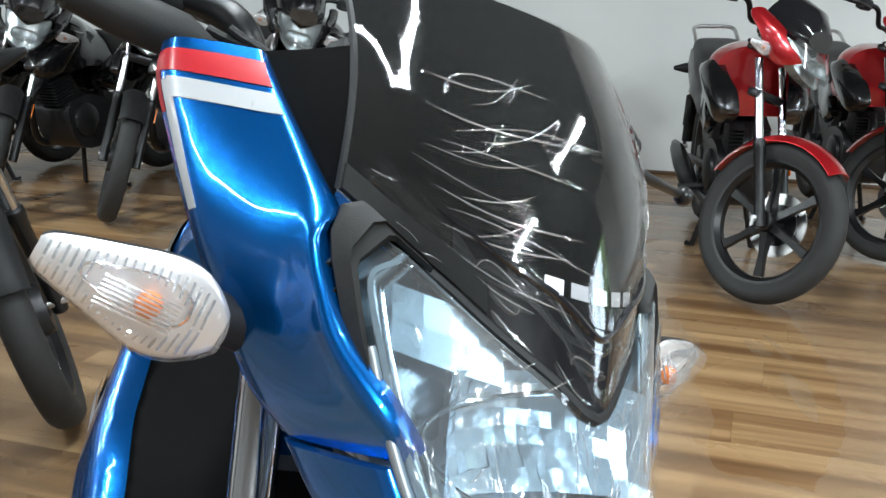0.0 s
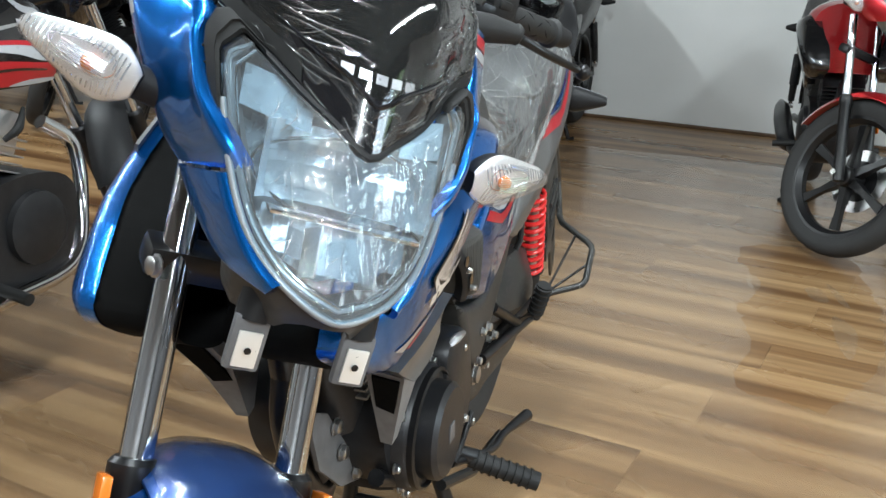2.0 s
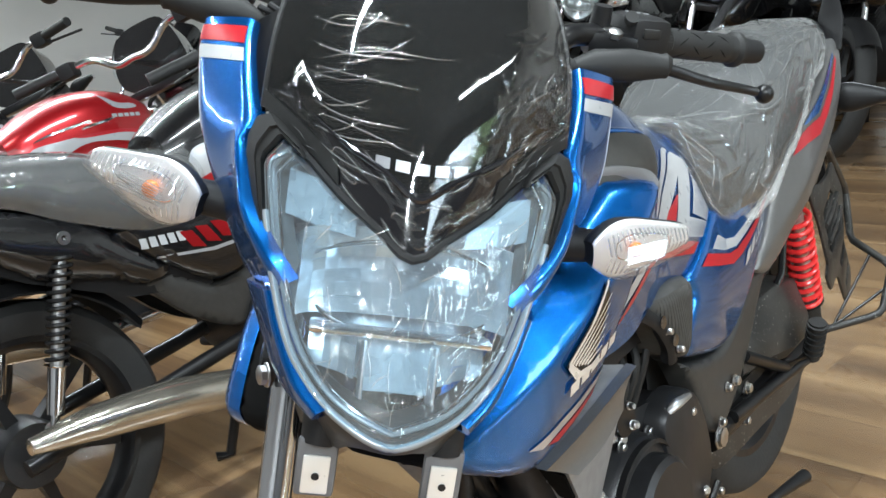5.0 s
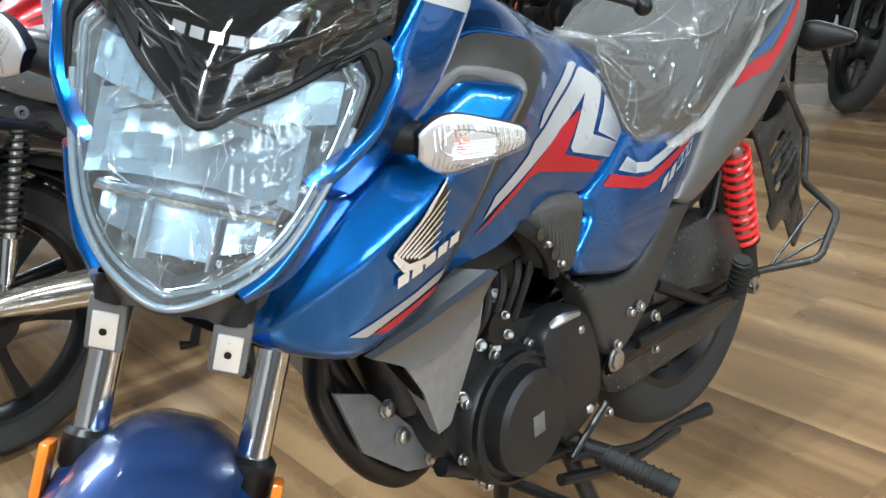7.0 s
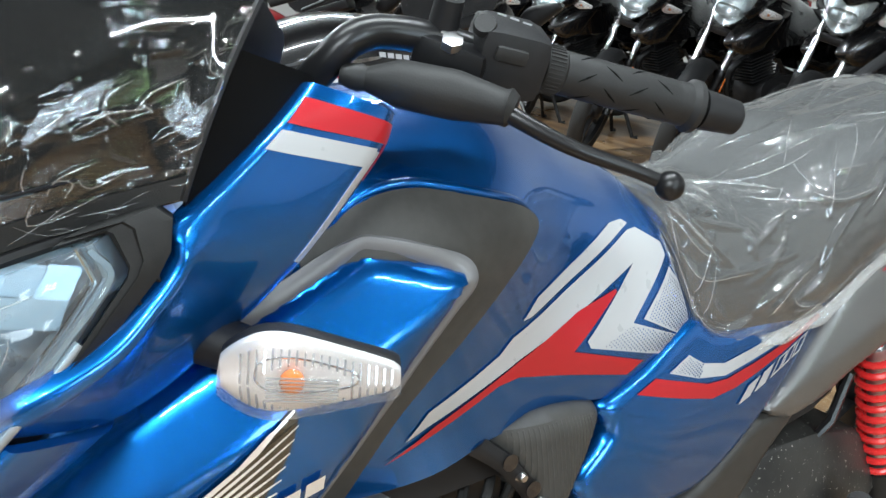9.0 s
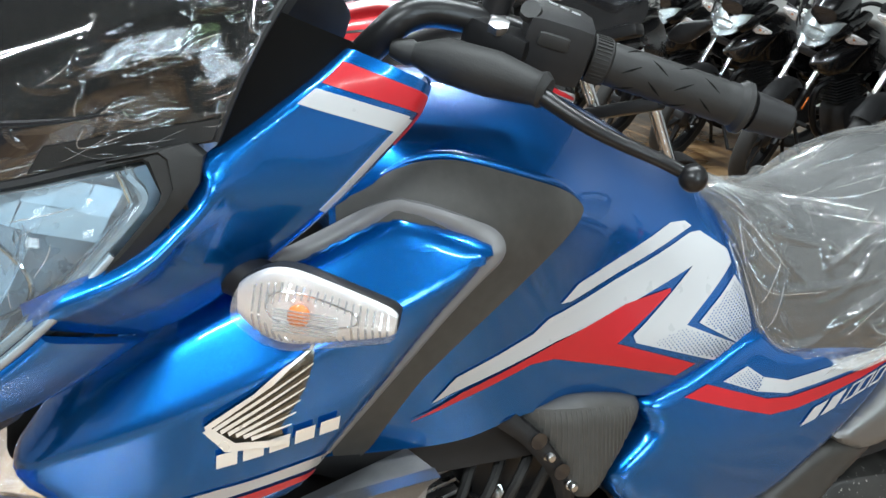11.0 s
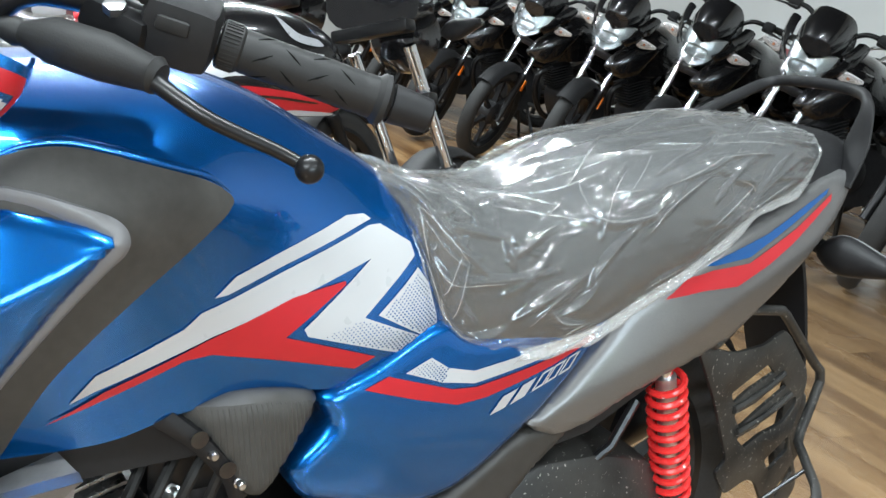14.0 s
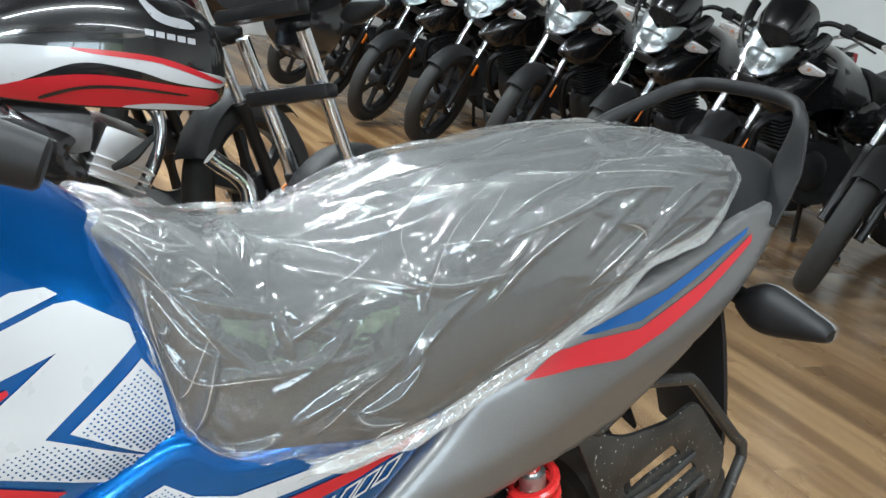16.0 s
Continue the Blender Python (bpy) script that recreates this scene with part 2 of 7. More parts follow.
WALL_PAINT = wall_material()
DARK_WALL = plain("dark grey paint", (0.05, 0.05, 0.052), 0.7, bump=0.1, scale=90)
# leaf pattern that glows: the sunlight on it is put in as emission
LEAF_GLOW, leaf_n, leaf_l, leaf_b = nodes_of("glowing leaf pattern")
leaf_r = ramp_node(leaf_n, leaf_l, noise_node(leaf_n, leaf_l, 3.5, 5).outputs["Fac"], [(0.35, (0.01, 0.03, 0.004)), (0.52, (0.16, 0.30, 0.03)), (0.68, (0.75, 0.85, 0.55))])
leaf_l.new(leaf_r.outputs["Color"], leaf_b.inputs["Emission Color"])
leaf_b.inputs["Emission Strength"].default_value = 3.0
GREY_WALL = plain("light grey paint", (0.24, 0.24, 0.245), 0.7, bump=0.1, scale=90)
GLOW = bpy.data.materials.new("lit tube")
GLOW.use_nodes = True
GLOW.node_tree.nodes["Principled BSDF"].inputs["Emission Color"].default_value = (1, 0.98, 0.95, 1)
GLOW.node_tree.nodes["Principled BSDF"].inputs["Emission Strength"].default_value = 12.0


# ---- mesh tools ----
def part(name, bm, mat, parent=None, label="", m=None, sharp=38):
    """Links a bmesh as one mesh object under its thing or part."""
    if m is not None:
        bm.transform(m)
    me = bpy.data.meshes.new(name)
    bm.to_mesh(me)
    bm.free()
    me.materials.append(mat)
    me.polygons.foreach_set("use_smooth", [True] * len(me.polygons))
    me.set_sharp_from_angle(angle=radians(sharp))
    ob = new(name, me)
    ob.parent = parent
    return tagged(ob, label)


def thing(name, label, category, group="", kind="", m=None):
    ob = new(name)
    ob.empty_display_size = 0.1
    if m is not None:
        ob.matrix_basis = m
    return tagged(ob, label, category, group, kind)


def spline(pts, n, closed=False):
    """Points along a smooth curve through pts."""
    p = np.array(pts, float)
    k = len(p)
    out = []
    for s in np.linspace(0, k if closed else k - 1, n, endpoint=not closed):
        i = min(int(s), k - 1 if closed else k - 2)
        t = s - i
        if closed:
            a, b, c, d = p[(i - 1) % k], p[i % k], p[(i + 1) % k], p[(i + 2) % k]
        else:
            b, c = p[i], p[i + 1]
            a = p[i - 1] if i else 2 * b - c
            d = p[i + 2] if i + 2 < k else 2 * c - b
        out.append(0.5 * (2 * b + (c - a) * t + (2 * a - 5 * b + 4 * c - d) * t**2 + (3 * b - a - 3 * c + d) * t**3))
    return np.array(out)


def loft(rings, caps=True, closed=True, bm=None):
    """Skins a row of rings that have equal counts of points."""
    bm = bm or bmesh.new()
    vs = [[bm.verts.new(p) for p in r] for r in rings]
    k = len(vs[0])
    for a, b in zip(vs, vs[1:]):
        for i in range(k if closed else k - 1):
            j = (i + 1) % k
            bm.faces.new((a[i], a[j], b[j], b[i]))
    if caps and closed:
        bm.faces.new(vs[0][::-1])
        bm.faces.new(vs[-1])
    bmesh.ops.recalc_face_normals(bm, faces=bm.faces)
    return bm


def tube(pts, r, seg=10, smooth=0, bm=None, caps=True):
    """A round bar along pts; r is one radius or one for each point."""
    p = spline(pts, smooth) if smooth else np.array(pts, float)
    rs = np.interp(np.linspace(0, 1, len(p)), np.linspace(0, 1, len(r)), r) if hasattr(r, "__len__") else [r] * len(p)
    rings, u = [], None
    for i in range(len(p)):
        d = Vector(p[min(i + 1, len(p) - 1)] - p[max(i - 1, 0)]).normalized()
        if u is None:
            u = d.orthogonal().normalized()
        u = (u - d * u.dot(d)).normalized()
        w = d.cross(u)
        rings.append([Vector(p[i]) + float(rs[i]) * (math.cos(a) * u + math.sin(a) * w) for a in np.linspace(0, 2 * math.pi, seg, endpoint=False)])
    return loft(rings, caps, True, bm)


def lathe(profile, centre, axis=(1, 0, 0), seg=40, bm=None, closed=False):
    """Turns (radius, along) pairs round an axis through centre."""
    ax = Vector(axis).normalized()
    u = ax.orthogonal().normalized()
    w = ax.cross(u)
    c = Vector(centre)
    rings = [[c + ax * float(h) + float(r) * (math.cos(a) * u + math.sin(a) * w) for a in np.linspace(0, 2 * math.pi, seg, endpoint=False)] for r, h in profile]
    if closed:
        rings.append(rings[0])
    bm = loft(rings, not closed, True, bm)
    if closed:
        bmesh.ops.remove_doubles(bm, verts=bm.verts, dist=1e-6)
    return bm


def block(size, centre, bevel=0.004, m=None, bm=None):
    """A box with rounded edges."""
    b = bmesh.new()
    bmesh.ops.create_cube(b, size=1.0)
    for v in b.verts:
        v.co = Vector((v.co.x * size[0], v.co.y * size[1], v.co.z * size[2]))
    if bevel:
        bmesh.ops.bevel(b, geom=list(b.edges), offset=min(bevel, min(size) * 0.45), segments=2, affect="EDGES", profile=0.6)
    b.transform((m if m is not None else Matrix.Identity(4)))
    b.transform(Matrix.Translation(centre))
    if bm is None:
        return b
    me = bpy.data.meshes.new("tmp")
    b.to_mesh(me)
    bm.from_mesh(me)
    bpy.data.meshes.remove(me)
    b.free()
    return bm


def field(points):
    """A smooth height field through a few (y, z, x) knots."""
    p = np.array(points, float)
    def phi(r):
        return r * r * np.log(np.maximum(r, 1e-9))
    k = len(p)
    d = np.linalg.norm(p[:, None, :2] - p[None, :, :2], axis=-1)
    a = np.zeros((k + 3, k + 3))
    a[:k, :k] = phi(d) + 1e-4 * np.eye(k)
    a[:k, k:] = np.c_[np.ones(k), p[:, :2]]
    a[k:, :k] = a[:k, k:].T
    w = np.linalg.solve(a, np.r_[p[:, 2], 0, 0, 0])
    def f(y, z):
        r = np.hypot(p[:, 0] - y, p[:, 1] - z)
        return float(phi(r) @ w[:k] + w[k] + w[k + 1] * y + w[k + 2] * z)
    return f


def cut_sheet(outline, cell):
    """The flat area inside an outline in (y, z), cut into cells."""
    bm = bmesh.new()
    bm.faces.new([bm.verts.new((0, y, z)) for y, z in outline])
    lo, hi = np.min(outline, 0), np.max(outline, 0)
    for axis in (0, 1):
        for c in np.arange(lo[axis] + cell * 0.5, hi[axis], cell):
            co = (0, c, 0) if axis == 0 else (0, 0, c)
            no = (0, 1, 0) if axis == 0 else (0, 0, 1)
            bmesh.ops.bisect_plane(bm, geom=bm.verts[:] + bm.edges[:] + bm.faces[:], plane_co=co, plane_no=no)
    return bm


def edge_distance(y, z, outline):
    o = np.array(outline)
    a, b = o, np.roll(o, -1, 0)
    ab = b - a
    t = np.clip(((np.array((y, z)) - a) * ab).sum(1) / np.maximum((ab * ab).sum(1), 1e-12), 0, 1)
    return float(np.hypot(*(a + ab * t[:, None] - (y, z)).T).min())


def shell(outline, height, side=1, roll=0.015, depth=0.02, cell=0.012, rounded=True):
    """A moulded side panel: an outline in (y, z), bulged to x = height(y, z), with rolled edges turned in by depth."""
    o = [tuple(p) for p in (spline(outline, len(outline) * 5, True) if rounded else outline)]
    bm = cut_sheet(o, cell)
    rim = {v for e in bm.edges if len(e.link_faces) == 1 for v in e.verts}
    for v in bm.verts:
        y, z = v.co.y, v.co.z
        d = 0.0 if v in rim else edge_distance(y, z, o)
        k = max(0.0, 1 - d / roll)
        v.co.x = height(y, z) - roll * 0.8 * (1 - math.sqrt(max(0.0, 1 - k * k)))
    edges = [e for e in bm.edges if len(e.link_faces) == 1]
    made = bmesh.ops.extrude_edge_only(bm, edges=edges)
    for g in made["geom"]:
        if isinstance(g, bmesh.types.BMVert):
            g.co.x -= depth
    if side < 0:
        for v in bm.verts:
            v.co.x *= -1
    bmesh.ops.recalc_face_normals(bm, faces=bm.faces)
    return bm


def trees(*bms):
    from mathutils.bvhtree import BVHTree
    return [BVHTree.FromBMesh(b) for b in bms]


def sticker(outline, skins, side=1, lift=0.0012, cell=0.008, smooth=0):
    """A thin sticker with an outline in (y, z), laid on the skins from outside."""
    o = [tuple(p) for p in (spline(outline, smooth, True) if smooth else outline)]
    bm = cut_sheet(o, cell)
    lost = []
    for v in bm.verts:
        best = None
        for t in skins:
            hit, normal, _, _ = t.ray_cast(Vector((side * 0.6, v.co.y, v.co.z)), Vector((-side, 0, 0)))
            if hit is not None and (best is None or side * hit.x > side * best[0].x):
                best = (hit, normal if normal.x * side > 0 else -normal)
        if best is None:
            lost.append(v)
        else:
            v.co = best[0] + best[1] * lift
    bmesh.ops.delete(bm, geom=lost, context="VERTS")
    bmesh.ops.recalc_face_normals(bm, faces=bm.faces)
    return bm


def strip(inner, outer, n, k, bulge, thick):
    """A curved blade between two edge lines, bulged outwards, with thickness."""
    a, b = spline(inner, n), spline(outer, n)
    rows = []
    for i in range(n):
        t = Vector(a[min(i + 1, n - 1)] - a[max(i - 1, 0)]).normalized()
        w = Vector(b[i] - a[i])
        nrm = t.cross(w).normalized()
        ring = [Vector(a[i]) + w * s + nrm * (bulge * max(0.0, math.sin(math.pi * s)) ** 0.7) for s in np.linspace(0, 1, k).tolist()]
        ring += [p - nrm * thick for p in ring[::-1]]
        rows.append(ring)
    return loft(rows, True, True)


AXIS_FOOT, RAKE, STEER = Vector((0.0235, -0.138, 0)), 26.0, 46.5


def steer(angle=STEER, foot=AXIS_FOOT):
    k = Vector((0, math.sin(radians(RAKE)), math.cos(radians(RAKE))))
    return Matrix.Translation(foot) @ Matrix.Rotation(radians(angle), 4, k) @ Matrix.Translation(-foot)

# ---- structure ----
def slab(name, a, b, z0, z1, thick, mat, out):
    """A wall between two places in plan, with thickness on its outer side."""
    a, b = Vector(a), Vector(b)
    o = Vector(out).normalized() * thick
    bm = bmesh.new()
    ring = [a, b, b + o, a + o]
    loft([[Vector((p.x, p.y, z)) for p in ring] for z in (z0, z1)], True, True, bm)
    return tagged(part(name, bm, mat), kind="structure")


U0, U1, V1, HIGH = -9.0, 6.2, 9.5, 3.3
IN = room(0, 1) - room(0, 0)
ALONG = room(1, 0) - room(0, 0)
tagged(slab("wall_back", room(U0, 0), room(U1, 0), 0, HIGH, 0.2, WALL_PAINT, -IN), "plain white painted wall with scuffs and shadows", "wall")
tagged(slab("wall_front", room(U0, V1), room(U1, V1), 0, HIGH, 0.2, GREY_WALL, IN), "light grey showroom front wall", "wall")
WIN = (2.2, 5.2, 1.00, 2.50)  # the shop window: along the street wall, and its height
tagged(slab("wall_street", room(U1, 0), room(U1, WIN[0]), 0, HIGH, 0.2, WALL_PAINT, ALONG), "plain white painted showroom wall", "wall")
tagged(slab("wall_street_end", room(U1, WIN[1]), room(U1, V1), 0, HIGH, 0.2, DARK_WALL, ALONG), "dark grey showroom wall beside the window", "wall")
tagged(slab("wall_street_sill", room(U1, WIN[0]), room(U1, WIN[1]), 0, WIN[2], 0.2, DARK_WALL, ALONG), "dark grey wall below the shop window", "wall")
tagged(slab("wall_street_lintel", room(U1, WIN[0]), room(U1, WIN[1]), WIN[3], HIGH, 0.2, DARK_WALL, ALONG), "dark grey wall above the shop window", "wall")
window = tagged(thing("window_1", "wide glazed shop window with dark frames", "window"), kind="structure")
spin = Matrix.Rotation(radians(WALL + 90), 4, "Z")
wide, tall = WIN[1] - WIN[0], WIN[3] - WIN[2]
for i in range(4):
    part("window_frame", block((0.06, 0.08, tall), (0, 0, 0), 0.006, spin), SATIN, window, m=Matrix.Translation(room(U1 + 0.1, WIN[0] + 0.03 + i * (wide - 0.06) / 3, (WIN[2] + WIN[3]) / 2)))
for z in (WIN[2] + 0.03, WIN[3] - 0.03):
    part("window_rail", block((wide, 0.07, 0.06), (0, 0, 0), 0.006, spin), SATIN, window, m=Matrix.Translation(room(U1 + 0.1, (WIN[0] + WIN[1]) / 2, z)))
for i in range(3):
    pane = part("pane", block((wide / 3 - 0.08, 0.006, tall - 0.12), (0, 0, 0), 0.0, spin), LAMP_GLASS, window, m=Matrix.Translation(room(U1 + 0.1, WIN[0] + wide * (i + 0.5) / 3, (WIN[2] + WIN[3]) / 2)))
    pane.visible_shadow = False
day = bpy.data.lights.new("window_daylight", "AREA")
day.shape, day.size, day.size_y, day.energy, day.color = "RECTANGLE", wide - 0.85, tall - 0.1, 135.0, (0.86, 0.95, 1.0)
mid_v = WIN[1] - wide / 2 + 0.38
new("window_daylight", day).matrix_basis = look(room(U1 + 0.28, mid_v, (WIN[2] + WIN[3]) / 2), room(U1 - 3, mid_v, (WIN[2] + WIN[3]) / 2))
# glowing panel for sunlit greenery beyond one end of the window
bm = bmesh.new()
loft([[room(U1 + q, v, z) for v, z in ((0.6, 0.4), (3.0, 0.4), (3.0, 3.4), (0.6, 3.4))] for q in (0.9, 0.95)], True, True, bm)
tagged(part("backdrop", bm, LEAF_GLOW), "glowing panel standing for sunlit green leaves beyond the shop window", "backdrop", kind="structure")
tagged(slab("wall_side", room(U0, 0), room(U0, V1), 0, HIGH, 0.2, WALL_PAINT, -ALONG), "plain white painted showroom wall", "wall")
bm = bmesh.new()
loft([[Vector((p.x, p.y, z)) for p in (room(U0, 0), room(U1, 0), room(U1, V1), room(U0, V1))] for z in (HIGH, HIGH + 0.15)], True, True, bm)
tagged(part("ceiling", bm, DARK_WALL), "flat dark grey ceiling", "ceiling", kind="structure")
bm = bmesh.new()
loft([[Vector((p.x, p.y, z)) for p in (room(U0, 0), room(U1, 0), room(U1, V1), room(U0, V1))] for z in (-0.15, -0.006)], True, True, bm)
floor = tagged(part("floor", bm, BLACK), "brown wood-look laminate floor with streaky grain", "floor", kind="structure")
bm = block((U1 - U0, 0.012, 0.022), (0, 0, 0), 0.003)
bm.transform(Matrix.Translation(room((U0 + U1) / 2, 0.008, 0.011)) @ Matrix.Rotation(radians(WALL), 4, "Z"))
tagged(part("baseboard", bm, SKIRTING), "thin dark ragged strip along the wall foot", "baseboard", kind="structure")


def tube_light(u, v, turn=0.0, power=60.0):
    c = room(u, v, HIGH - 0.35)
    m = Matrix.Translation(c) @ Matrix.Rotation(radians(WALL + turn), 4, "Z")
    t = thing("tube_light", "unseen long lit white tube lamp under the ceiling", "lamp", "ceiling tubes", m=m)
    part("housing", block((2.44, 0.06, 0.03), (0, 0, 0.035), 0.006), WHITE, t)
    part("tube", tube([(-1.2, 0, 0), (1.2, 0, 0)], 0.014, 12), GLOW, t)
    for x in (-0.95, 0.95):
        part("hanger", tube([(x, 0, 0.05), (x, 0, 0.35)], 0.003, 6), STEEL, t)
    lamp = bpy.data.lights.new("tube_glow", "AREA")
    lamp.shape, lamp.size, lamp.size_y, lamp.energy, lamp.color = "RECTANGLE", 2.4, 0.05, power, (0.86, 0.96, 1.0)
    o = new("tube_glow", lamp)
    o.matrix_basis = Matrix.Translation(c + Vector((0, 0, -0.03))) @ Matrix.Rotation(radians(WALL + turn), 4, "Z")


# the first tube follows the reflections; the others are added fill light, unseen
for u, v, turn, power in ((1.66, 4.90, 90, 100), (-0.6, 7.2, 78, 60), (4.3, 7.3, 90, 260), (4.0, 3.2, 90, 50), (-2.4, 4.4, 78, 165), (-5.4, 4.6, 78, 95), (-4.5, 7.4, 78, 70)):
    tube_light(u, v, turn, power)


def pleats(rows, folds):
    """Heights of sharp-backed folds over a grid of points: (row, column, drow, dcolumn, bend, width, height), places as parts of the grid and widths in metres."""
    g = np.array([[tuple(p) for p in r] for r in rows])
    n, k = g.shape[:2]
    out = np.zeros((n, k))
    for u, v, du, dv, bend, wide, high in folds:
        f = np.linspace(0, 1, 140)
        off = bend * np.sin(np.pi * f)
        ra = np.clip((u + du * f - dv * off) * (n - 1), 0, n - 1.001)
        rb = np.clip((v + dv * f + du * off) * (k - 1), 0, k - 1.001)
        a, b = ra.astype(int), rb.astype(int)
        fa, fb = (ra - a)[:, None], (rb - b)[:, None]
        line = (g[a, b] * (1 - fa) + g[a + 1, b] * fa) * (1 - fb) + (g[a, b + 1] * (1 - fa) + g[a + 1, b + 1] * fa) * fb
        lo_a, hi_a, lo_b, hi_b = max(a.min() - 12, 0), a.max() + 13, max(b.min() - 12, 0), b.max() + 13
        sub = g[lo_a:hi_a, lo_b:hi_b]
        d = np.linalg.norm(sub[:, :, None, :] - line[None, None], axis=-1)
        near = d.argmin(-1)
        d = d.min(-1)
        grow_in = np.sin(np.pi * np.clip(f[near] * 0.92 + 0.04, 0, 1)) ** 0.6
        h = high * grow_in * np.clip(1 - d / (wide * (0.5 + grow_in)), 0, 1)
        out[lo_a:hi_a, lo_b:hi_b] = np.maximum(out[lo_a:hi_a, lo_b:hi_b], h)
    return out


# ---- shared motorcycle parts ----
def wheel(parent, name, c, r, width, m=None, disc=1, rim_mat=None, spokes=6):
    """A cast wheel with its tyre; c is the axle's middle."""
    rim_mat = rim_mat or SATIN
    hw = width / 2
    rr = r - 0.075
    hub = lathe([(0.032, -0.05), (0.038, -0.045), (0.036, 0.045), (0.03, 0.05)], c, (1, 0, 0), 24)
    w = part(name, hub, rim_mat, parent, m=m)
    prof = [(rr + 0.004, -hw * 0.72), (r - 0.04, -hw), (r - 0.02, -hw * 0.93), (r - 0.006, -hw * 0.62), (r, -hw * 0.2), (r, hw * 0.2), (r - 0.006, hw * 0.62), (r - 0.02, hw * 0.93), (r - 0.04, hw), (rr + 0.004, hw * 0.72), (rr - 0.002, hw * 0.4), (rr - 0.002, -hw * 0.4)]
    part("tyre", lathe(prof, c, (1, 0, 0), 56, closed=True), TYRE, w, m=m)
    bm = lathe([(rr + 0.006, -hw * 0.75), (rr + 0.006, -hw * 0.5), (rr - 0.012, -hw * 0.3), (rr - 0.012, hw * 0.3), (rr + 0.006, hw * 0.5), (rr + 0.006, hw * 0.75), (rr - 0.006, hw * 0.72), (rr - 0.022, hw * 0.3), (rr - 0.022, -hw * 0.3), (rr - 0.006, -hw * 0.72)], c, (1, 0, 0), 56, closed=True)
    part("rim", bm, rim_mat, w, m=m)
    for i in range(spokes):
        a = 2 * math.pi * i / spokes + 0.3
        d, s = Vector((0, math.cos(a), math.sin(a))), Vector((0, -math.sin(a), math.cos(a)))
        C = Vector(c)
        rings = []
        for f, wd, th in ((0.03, 0.016, 0.022), (0.5, 0.011, 0.012), (0.94, 0.017, 0.011)):
            p = C + d * (0.03 + (rr - 0.045) * f)
            rings.append([p + s * wd + Vector((th, 0, 0)), p - s * wd + Vector((th, 0, 0)), p - s * wd - Vector((th, 0, 0)), p + s * wd - Vector((th, 0, 0))])
        part("spoke", loft(rings), rim_mat, w, m=m)
    if disc:
        x = disc * 0.055
        cc = Vector(c) + Vector((x, 0, 0))
        ro, ri = 0.12, 0.075
        part("brake_disc", lathe([(ri, -0.002), (ro, -0.002), (ro, 0.002), (ri, 0.002)], cc, (1, 0, 0), 48, closed=True), STEEL, w, "drilled steel brake disc", m=m)
        part("disc_carrier", lathe([(0.02, -0.006), (ri + 0.004, -0.004), (ri + 0.004, 0.004), (0.02, 0.006)], cc, (1, 0, 0), 24), SATIN, w, m=m)
    else:
        part("brake_drum", lathe([(0.02, -0.052), (0.065, -0.05), (0.07, -0.03), (0.07, 0.03), (0.055, 0.045), (0.02, 0.05)], c, (1, 0, 0), 28), CASE, w, m=m)
    return w


def fork_y(z):
    return 0.100 + (z - 0.57) * math.tan(radians(RAKE))


def fork(parent, m, top=0.86):
    for s in (-1, 1):
        x = 0.0745 * s
        part("fork_tube", tube([(x, fork_y(0.50), 0.50), (x, fork_y(top), top)], 0.0155, 18), CHROME, parent, "bright chrome fork tube", m)
        part("fork_slider", tube([(x, fork_y(0.575), 0.575), (x, fork_y(0.57), 0.57), (x, fork_y(0.545), 0.545), (x, fork_y(0.54), 0.54), (x, fork_y(0.28), 0.28)], [0.019, 0.0235, 0.0235, 0.0205, 0.0205], 18), SATIN, parent, "black fork slider with a dust seal", m)
    for z, th in ((0.735, 0.032), (0.90, 0.03)):
        bm = block((0.205, 0.05, th), (0, fork_y(z) + 0.012, z), 0.010, None)
        part("fork_clamp", bm, SATIN, parent, m=m)
    part("axle", tube([(-0.10, -0.02, 0.305), (0.10, -0.02, 0.305)], 0.011, 12), STEEL, parent, m=m)


